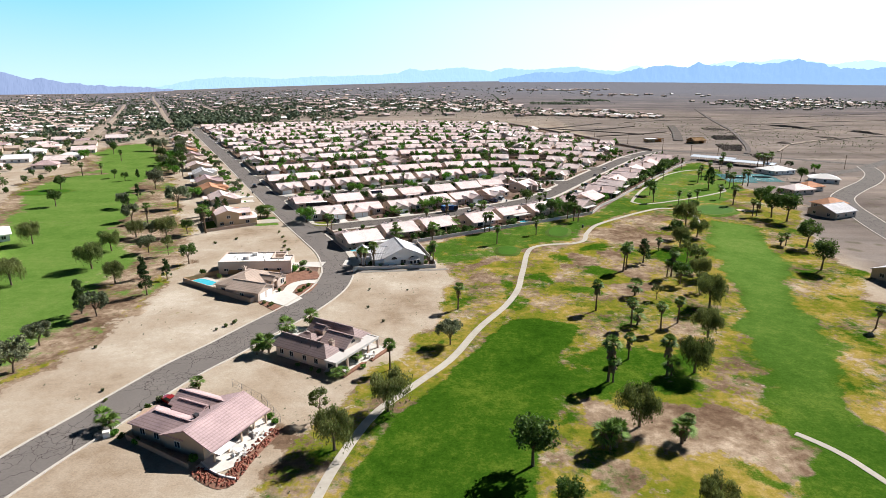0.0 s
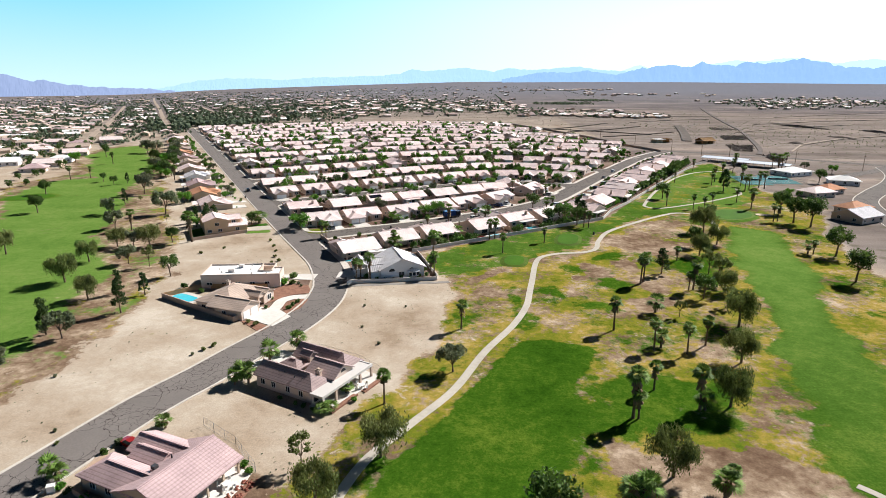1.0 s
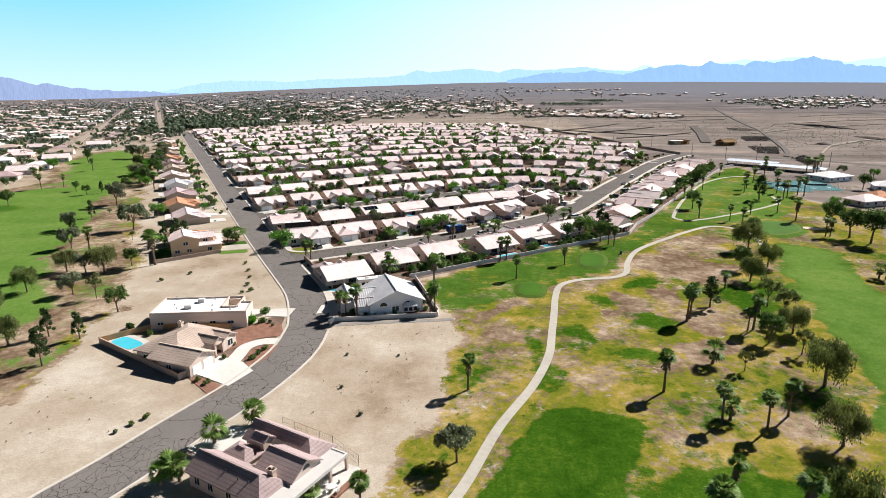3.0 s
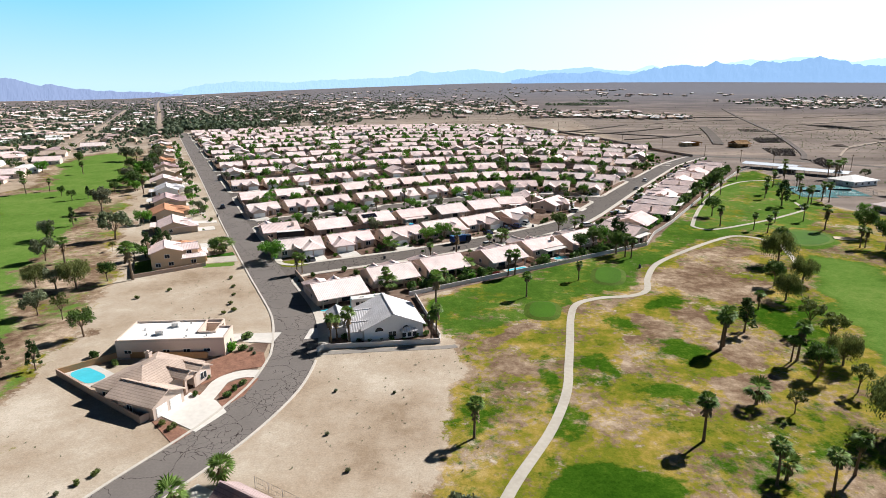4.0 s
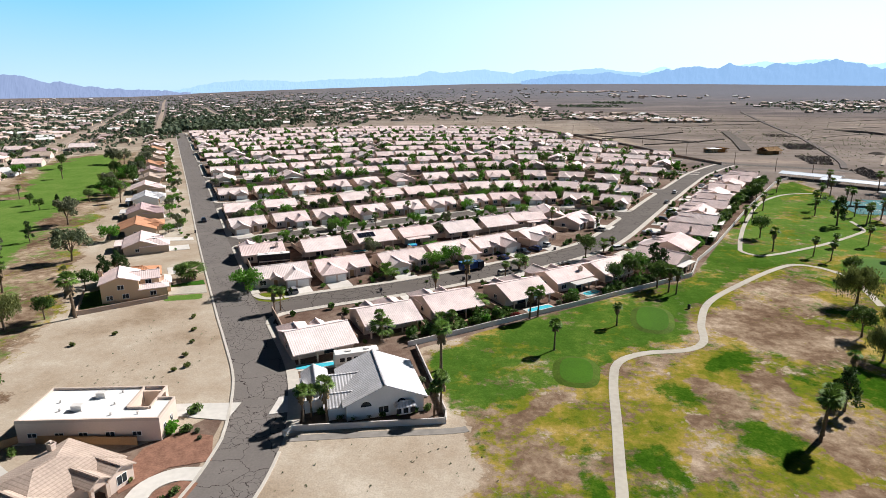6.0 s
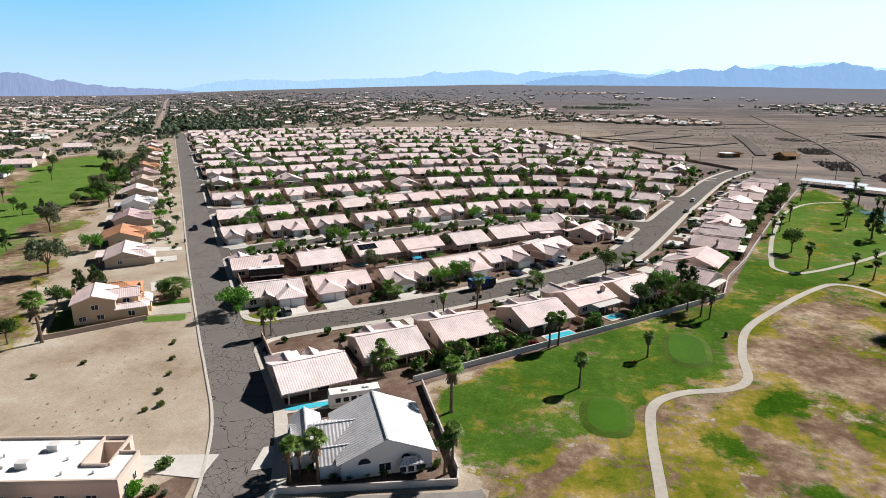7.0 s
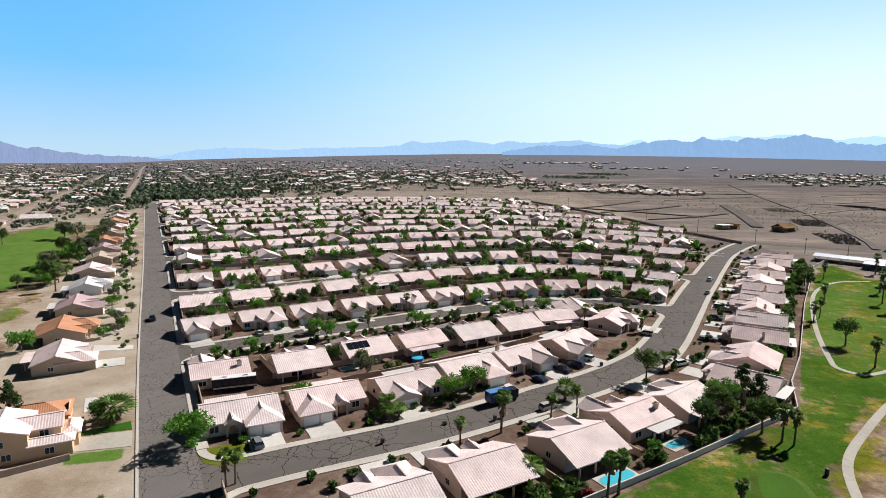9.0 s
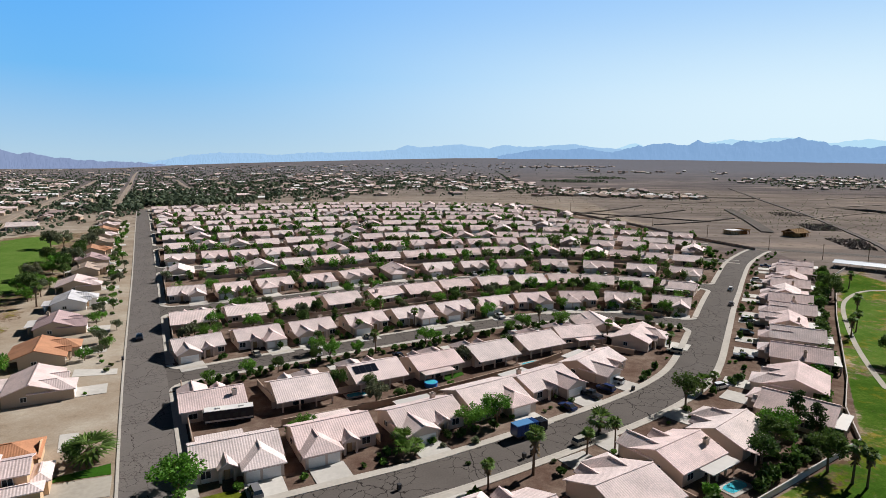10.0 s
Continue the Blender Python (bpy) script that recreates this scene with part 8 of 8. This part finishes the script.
# ---- clubhouse, courts and houses in the east ----
def court(x, y, turn):
    ob = empty("tennis_court", pose(x, y, 0, 0, 0, turn), "green-blue tennis court behind a fence", "court", "tennis courts")
    part("surface", Shape().box(-9, 9, -17, 17, -0.1, 0.08), MAT["court"], ob)
    s = Shape()
    for a in (-5.5, 5.5, -4.1, 4.1):
        s.box(a - 0.06, a + 0.06, -11.9, 11.9, 0.08, 0.085)
    for b in (-11.9, 11.9, -6.4, 6.4):
        s.box(-5.5, 5.5, b - 0.06, b + 0.06, 0.08, 0.085)
    part("lines", s, MAT["white"], ob)
    part("net", Shape().box(-6, 6, -0.03, 0.03, 0.08, 1.0), MAT["dark"], ob)


for i in range(2):
    court(192 + i * 19, 398 + i * 4, -8)
mesh_fence([(181, 378), (222, 387), (218, 425), (182, 417), (181, 378)], 3.0, "tall dark fence round tennis courts")


def plain_house(x, y, turn, w, d, roof, wall, label, hip=True, cat="house"):
    h = empty("house" if cat == "house" else "clubhouse", pose(x, y, 0, 0, 0, turn), label, cat, "houses by the golf course")
    if hip:
        part("wall", Shape().box(-w, w, -d, d, 0, 3.0), MAT[wall], h)
        part("roof", Shape().hip(-w, w, -d, d, 3.0, 2.2, over=0.9), MAT[roof], h)
    else:
        part("wall", Shape().gable_wall(-w, w, -d, d, 0, 3.0, d * 0.38), MAT[wall], h)
        part("roof", Shape().gable(-w, w, -d, d, 3.0, d * 0.38), MAT[roof], h)
    for i in range(int(w / 2.2)):
        xx = -w + 2.0 + i * (2 * w - 4) / max(1, int(w / 2.2) - 1)
        window(h, xx, -d, 0.9, 1.4, 1.3, "s")
    for yy in (-d * 0.5, d * 0.5):
        window(h, -w, yy, 0.9, 1.4, 1.3, "w")
    return h


plain_house(231, 425, 24, 10, 8, "flat_roof", "stucco_white", "white clubhouse with a hipped pale roof", cat="clubhouse")
MAT["canopy"] = material("pale_canopy_metal", (0.50, 0.55, 0.62), rough=0.5, vary=0.06)


def parking_canopy(x, y, turn, length, width):
    ob = empty("parking_canopy", pose(x, y, 0, 0, 0, turn), "long pale metal canopy over parked carts", "canopy", "parking canopies")
    a, b = length / 2, width / 2
    part("roof", Shape().gable(-a, a, -b, b, 3.0, 0.9, over=0.2, thick=0.15), MAT["canopy"], ob)
    for i in range(6):
        for v in (-b + 0.4, b - 0.4):
            u = -a + 1 + i * (length - 2) / 5
            part("post", Shape().box(u - 0.12, u + 0.12, v - 0.12, v + 0.12, -0.1, 3.0), MAT["patio"], ob)


parking_canopy(213, 489, -40, 34, 15)
parking_canopy(228, 462, -40, 40, 14)
plain_house(244, 388, -20, 8, 6, "flat_roof", "stucco_white", "small white house with a hipped roof")
plain_house(205, 346, 20, 7.5, 5.5, "tile", "stucco", "pinkish stucco house behind the green")
plain_house(217, 356, 24, 6.5, 5, "tile_orange", "stucco", "stucco house with an orange tile roof")
plain_house(190, 285, 28, 8, 7, "tile_grey", "stucco", "pale stucco house beside the fairway", False)
plain_house(157, 184, 24, 8, 7, "tile_grey", "stucco_tan", "house with a shaded porch beside the fairway", False)
plain_house(199, 303, 28, 7, 5, "tile_orange", "stucco", "low stucco house with orange roof tiles")
for i, (x, y, t, w, d, r) in enumerate(((-297, 411, 24, 8, 6, "tile_rose"), (-304, 436, 24, 9, 7, "tile"), (-311, 460, 24, 8, 6, "flat_roof"), (-327, 503, 26, 9, 7, "tile"), (-363, 488, 24, 9, 7, "flat_roof"), (-340, 440, 24, 9, 7, "flat_roof"), (-375, 524, 26, 10, 8, "tile"), (-352, 545, 26, 9, 7, "tile_tan"), (-430, 582, 26, 9, 7, "tile_tan"), (-404, 586, 26, 8, 6, "tile"), (-373, 578, 26, 9, 7, "tile_rose"), (-361, 612, 26, 10, 7, "tile"), (-330, 400, 24, 8, 6, "tile"), (-355, 420, 24, 9, 6, "tile_tan"), (-395, 470, 24, 9, 7, "tile"), (-420, 520, 24, 9, 7, "tile_rose"), (-185, 214, 40, 9, 7, "flat_roof"), (-168, 188, 40, 8, 7, "flat_roof"))):
    plain_house(x, y, t, w, d, r, "stucco_white" if r == "flat_roof" else "stucco", "low stucco house beyond the western fairway", i % 2 == 0)


# ---- desert buildings, poles, spoil heaps ----
MAT["sheathing"] = material("pale_sheathing_board", (0.55, 0.43, 0.27), vary=0.15)


def timber_frame(x, y, turn, half, deep, flat):
    """A house under construction: studs, plates, inner sheathing and bare rafters."""
    ob = empty("unfinished_house", pose(x, y, 0, 0, 0, turn), "unfinished house of bare timber framing in the desert", "house", "unfinished houses")
    for sy in (-deep, deep):
        for i in range(int(half * 1.25) + 1):
            u = -half + i * 1.6
            part("stud", Shape().box(u - 0.1, u + 0.1, sy - 0.1, sy + 0.1, 0, 3.1), MAT["timber"], ob)
        part("top_plate", Shape().box(-half - 0.1, half + 0.1, sy - 0.12, sy + 0.12, 3.1, 3.35), MAT["timber"], ob)
    for sx in (-half, half):
        for i in range(1, int(deep * 1.25)):
            v = -deep + i * 1.6
            part("stud", Shape().box(sx - 0.1, sx + 0.1, v - 0.1, v + 0.1, 0, 3.1), MAT["timber"], ob)
    part("sheathing", Shape().box(-half + 0.3, -half * 0.15, -deep * 0.8, deep - 0.3, 0, 3.0), MAT["sheathing" if flat else "timber"], ob, "pale sheathing boards" if flat else "")
    part("inner_wall", Shape().box(half * 0.2, half * 0.23, -deep + 0.3, deep - 0.3, 0, 3.0).box(half * 0.6, half * 0.63, -deep + 0.3, deep - 0.3, 0, 3.0).box(half * 0.25, half - 0.3, deep * 0.3, deep * 0.33, 0, 3.0), MAT["timber"], ob)
    if flat:
        part("roof_deck", Shape().box(-half - 0.5, half * 0.1, -deep - 0.6, deep * 0.6, 3.36, 3.6), MAT["flat_roof"], ob, "pale roof underlay")
        for i in range(int(half * 0.9 / 0.9)):
            u = half * 0.14 + i * 0.9
            part("joist", Shape().box(u - 0.08, u + 0.08, -deep - 0.3, deep + 0.3, 3.36, 3.8), MAT["timber"], ob)
    else:
        part("roof_deck", Shape().gable(-half * 0.9, half * 0.9, -deep - 0.5, deep + 0.5, 3.36, 2.5), MAT["timber"], ob)
        for i in range(int(half * 2 / 1.8) + 1):
            u = -half + i * 1.8
            rafter = Shape()
            for sy in (-1, 1):
                rafter.face((u, sy * (deep + 0.8), 3.3), (u, 0, 6.05), (u, 0, 6.3), (u, sy * (deep + 0.8), 3.55))
                rafter.face((u + 0.2, sy * (deep + 0.8), 3.3), (u + 0.2, 0, 6.05), (u + 0.2, 0, 6.3), (u + 0.2, sy * (deep + 0.8), 3.55))
                rafter.face((u, sy * (deep + 0.8), 3.55), (u + 0.2, sy * (deep + 0.8), 3.55), (u + 0.2, 0, 6.3), (u, 0, 6.3))
            part("rafter", rafter, MAT["timber"], ob)


timber_frame(210, 645, 20, 9.5, 5, True)
timber_frame(251, 634, 25, 8.5, 5.5, False)


def heap(x, y, turn, a, b, h2, seed):
    r = np.random.RandomState(seed)
    s = Shape()
    n2, m2 = 18, 6
    P = [[(a * math.cos(6.2832 * i / n2) * (1 - j / m2) * (1 + 0.15 * math.sin(i * 2.3 + seed)), b * math.sin(6.2832 * i / n2) * (1 - j / m2), h2 * (1 - (1 - j / m2) ** 2) * (0.8 + 0.4 * r.rand()) - 0.1) for i in range(n2)] for j in range(m2)]
    for j in range(m2 - 1):
        for i in range(n2):
            s.face(P[j][i], P[j][(i + 1) % n2], P[j + 1][(i + 1) % n2], P[j + 1][i])
    s.face(*P[-1])
    ob = part("gravel_mound", s, MAT["spoil"])
    ob.matrix_basis = pose(x, y, float(land(np.array(x), np.array(y))), 0, 0, turn)
    tagged(ob, "low heap of dark gravel on the desert plain", "heap", "gravel heaps")


MAT["spoil"] = material("dark_gravel", (0.13, 0.105, 0.09), vary=0.4, fine=0.8, coarse=0.1, bump=0.8)
for i, (x, y, t, a, b, h2) in enumerate(((428, 700, -80, 24, 4, 2), (463, 860, -72, 52, 4, 2.5), (514, 778, -82, 30, 4, 2.5), (318, 870, 60, 60, 4, 1.2), (345, 640, -20, 8, 5, 2))):
    heap(x, y, t, a, b, h2, i)


def riprap(corners, count, seed):
    """A bed of dark rough stones, too many to pick apart, on an earth base."""
    r = np.random.RandomState(seed)
    A, B, C, D = [np.array(c, float) for c in corners]
    ob = empty("stone_bed", pose(0, 0, 0), "bed of dark rough stones on the desert plain", "stones", "stone beds")
    part("base", Shape().slab(corners[::-1], -0.3, 0.12), MAT["spoil"], ob)
    s = Shape()
    for _ in range(count):
        u, v, q = r.rand(), r.rand(), r.uniform(0.5, 1.5)
        x, y = (A * (1 - u) + B * u) * (1 - v) + (D * (1 - u) + C * u) * v
        ring = [(x + q * math.cos(a) * r.uniform(0.7, 1.2), y + q * math.sin(a) * r.uniform(0.7, 1.2), 0.05) for a in (0, 1.3, 2.5, 3.8, 5.1)]
        top = (x + r.uniform(-0.3, 0.3), y + r.uniform(-0.3, 0.3), q * r.uniform(0.6, 1.1))
        for p, t in zip(ring, ring[1:] + ring[:1]):
            s.face(p, t, top)
    part("rubble", s, MAT["spoil"], ob)["kind"] = "stuff"


riprap([(286, 673), (300, 724), (333, 725), (310, 670)], 420, 1)
riprap([(252, 566), (266, 622), (291, 615), (267, 563)], 420, 2)
riprap([(324, 799), (332, 847), (358, 842), (354, 800)], 300, 3)
riprap([(252, 489), (261, 531), (281, 551), (268, 504)], 360, 4)


def pole(x, y, height):
    ob = empty("utility_pole", pose(x, y, float(land(np.array(x), np.array(y)))), "tall weathered timber utility pole", "pole", "utility poles")
    part("shaft", Shape().tube([(0, 0, -0.5), (0, 0, height)], [0.2, 0.14], 7), MAT["trunk"], ob)
    part("crossarm", Shape().box(-1.1, 1.1, -0.08, 0.08, height - 0.9, height - 0.7), MAT["trunk"], ob)


for x, y, h2 in ((222, 505, 11), (262, 480, 11), (292, 446, 11), (193, 560, 10), (176, 620, 10), (156, 690, 10), (134, 760, 10), (108, 830, 10), (205, 520, 10)):
    pole(x, y, h2)


ob = empty("utility_box", pose(-55.4, 83.8, 0, 0, 0, 24), "white metal utility box beside the road", "box")
part("cabinet", Shape().box(-0.55, 0.55, -0.45, 0.45, 0.12, 1.15), MAT["white"], ob)
part("lid", Shape().box(-0.6, 0.6, -0.5, 0.5, 1.15, 1.22), MAT["white"], ob)
part("plinth", Shape().box(-0.65, 0.65, -0.55, 0.55, -0.1, 0.12), MAT["concrete"], ob)
ob = empty("litter_bin", pose(62, 251, 0), "dark litter bin beside the cart path", "bin")
part("body", Shape().tube([(0, 0, 0), (0, 0, 1.1)], [0.4, 0.4], 10), MAT["dark"], ob)
part("lid", Shape().tube([(0, 0, 1.1), (0, 0, 1.35)], [0.42, 0.2], 10), MAT["dark"], ob)
# wheelie bins at the kerb
for i, (x, y) in enumerate(((-24.5, 257.6), (-0.6, 270.2), (1.2, 271.6), (14.4, 282.0), (31.5, 307.2), (-58, 314.5), (-112.6, 321.5))):
    ob = empty("wheelie_bin", pose(x, y, 0.15, 0, 0, 33), "dark wheeled rubbish bin at the kerb", "bin", "rubbish bins")
    part("body", Shape().box(-0.3, 0.3, -0.35, 0.35, 0.08, 1.0), MAT["dark"], ob)
    part("lid", Shape().box(-0.33, 0.33, -0.4, 0.38, 1.0, 1.08), MAT["dark"], ob)
    for wy in (-0.25, 0.25):
        part("wheel", Shape().tube([(-0.3, wy - 0.04, 0.12), (-0.3, wy + 0.04, 0.12)], [0.12, 0.12], 8), MAT["dark"], ob)


# ---- tufts and stones on the bare lots ----
def tufts(name, count, areas, seed, mat, label, size):
    r = np.random.RandomState(seed)
    pick = random.Random(seed)
    vs, fs = [], []
    for _ in range(count):
        x0, x1, y0, y1 = pick.choice(areas)
        x, y = pick.uniform(x0, x1), pick.uniform(y0, y1)
        if near_line((x, y), MAIN, 7.5) or any(math.hypot(x - hx, y - hy) < 11 for hx, hy in HOUSES) or (x > 5 and near_line((x, y), CART, 2)):
            continue
        h2 = pick.uniform(*size)
        for k in range(5):
            a = pick.uniform(0, 6.28)
            d = np.array((math.cos(a), math.sin(a), 0)) * h2
            e = np.array((-math.sin(a), math.cos(a), 0)) * h2 * 0.35
            q = np.array((x, y, 0.02))
            i = len(vs)
            vs += [tuple(q - e), tuple(q + e), tuple(q + d * 0.9 + e * 0.5 + np.array((0, 0, h2 * pick.uniform(0.5, 1)))), tuple(q + d * 0.9 - e * 0.5 + np.array((0, 0, h2 * 0.6)))]
            fs.append((i, i + 1, i + 2, i + 3))
    m2 = bpy.data.meshes.new(name)
    m2.from_pydata(vs, [], fs)
    m2.materials.append(mat)
    m2.update()
    tagged(new(name, m2), label, "plants", kind="stuff")


tufts("dry_tufts", 420, [(-8, 10, 128, 184), (-30, 6, 140, 184), (-95, -45, 95, 150), (-26, -12, 66, 110), (-80, -55, 196, 232)], 41, MAT["leaf_grey"], "dry grass tufts scattered over the sand", (0.1, 0.26))
wall_run([(182, 556), (163, 606), (141, 694), (103, 804), (60, 905)], 1.9, MAT["block"], "long block wall along the desert road")

bunker = empty("bunker", pose(151.5, 293, 0, 0, 0, -20), "small pale sand bunker beside the green", "bunker")
pts = [(4.2 * math.cos(t) * (1 + 0.15 * math.cos(3 * t)), 2.6 * math.sin(t)) for t in [2 * math.pi * i / 22 for i in range(22)]]
part("lip", Shape().slab([(x * 1.14, y * 1.18) for x, y in pts], -0.1, 0.12), MAT["rough_turf"], bunker)
part("sand", Shape().slab(pts, 0.0, 0.15), MAT["bunker_sand"], bunker)
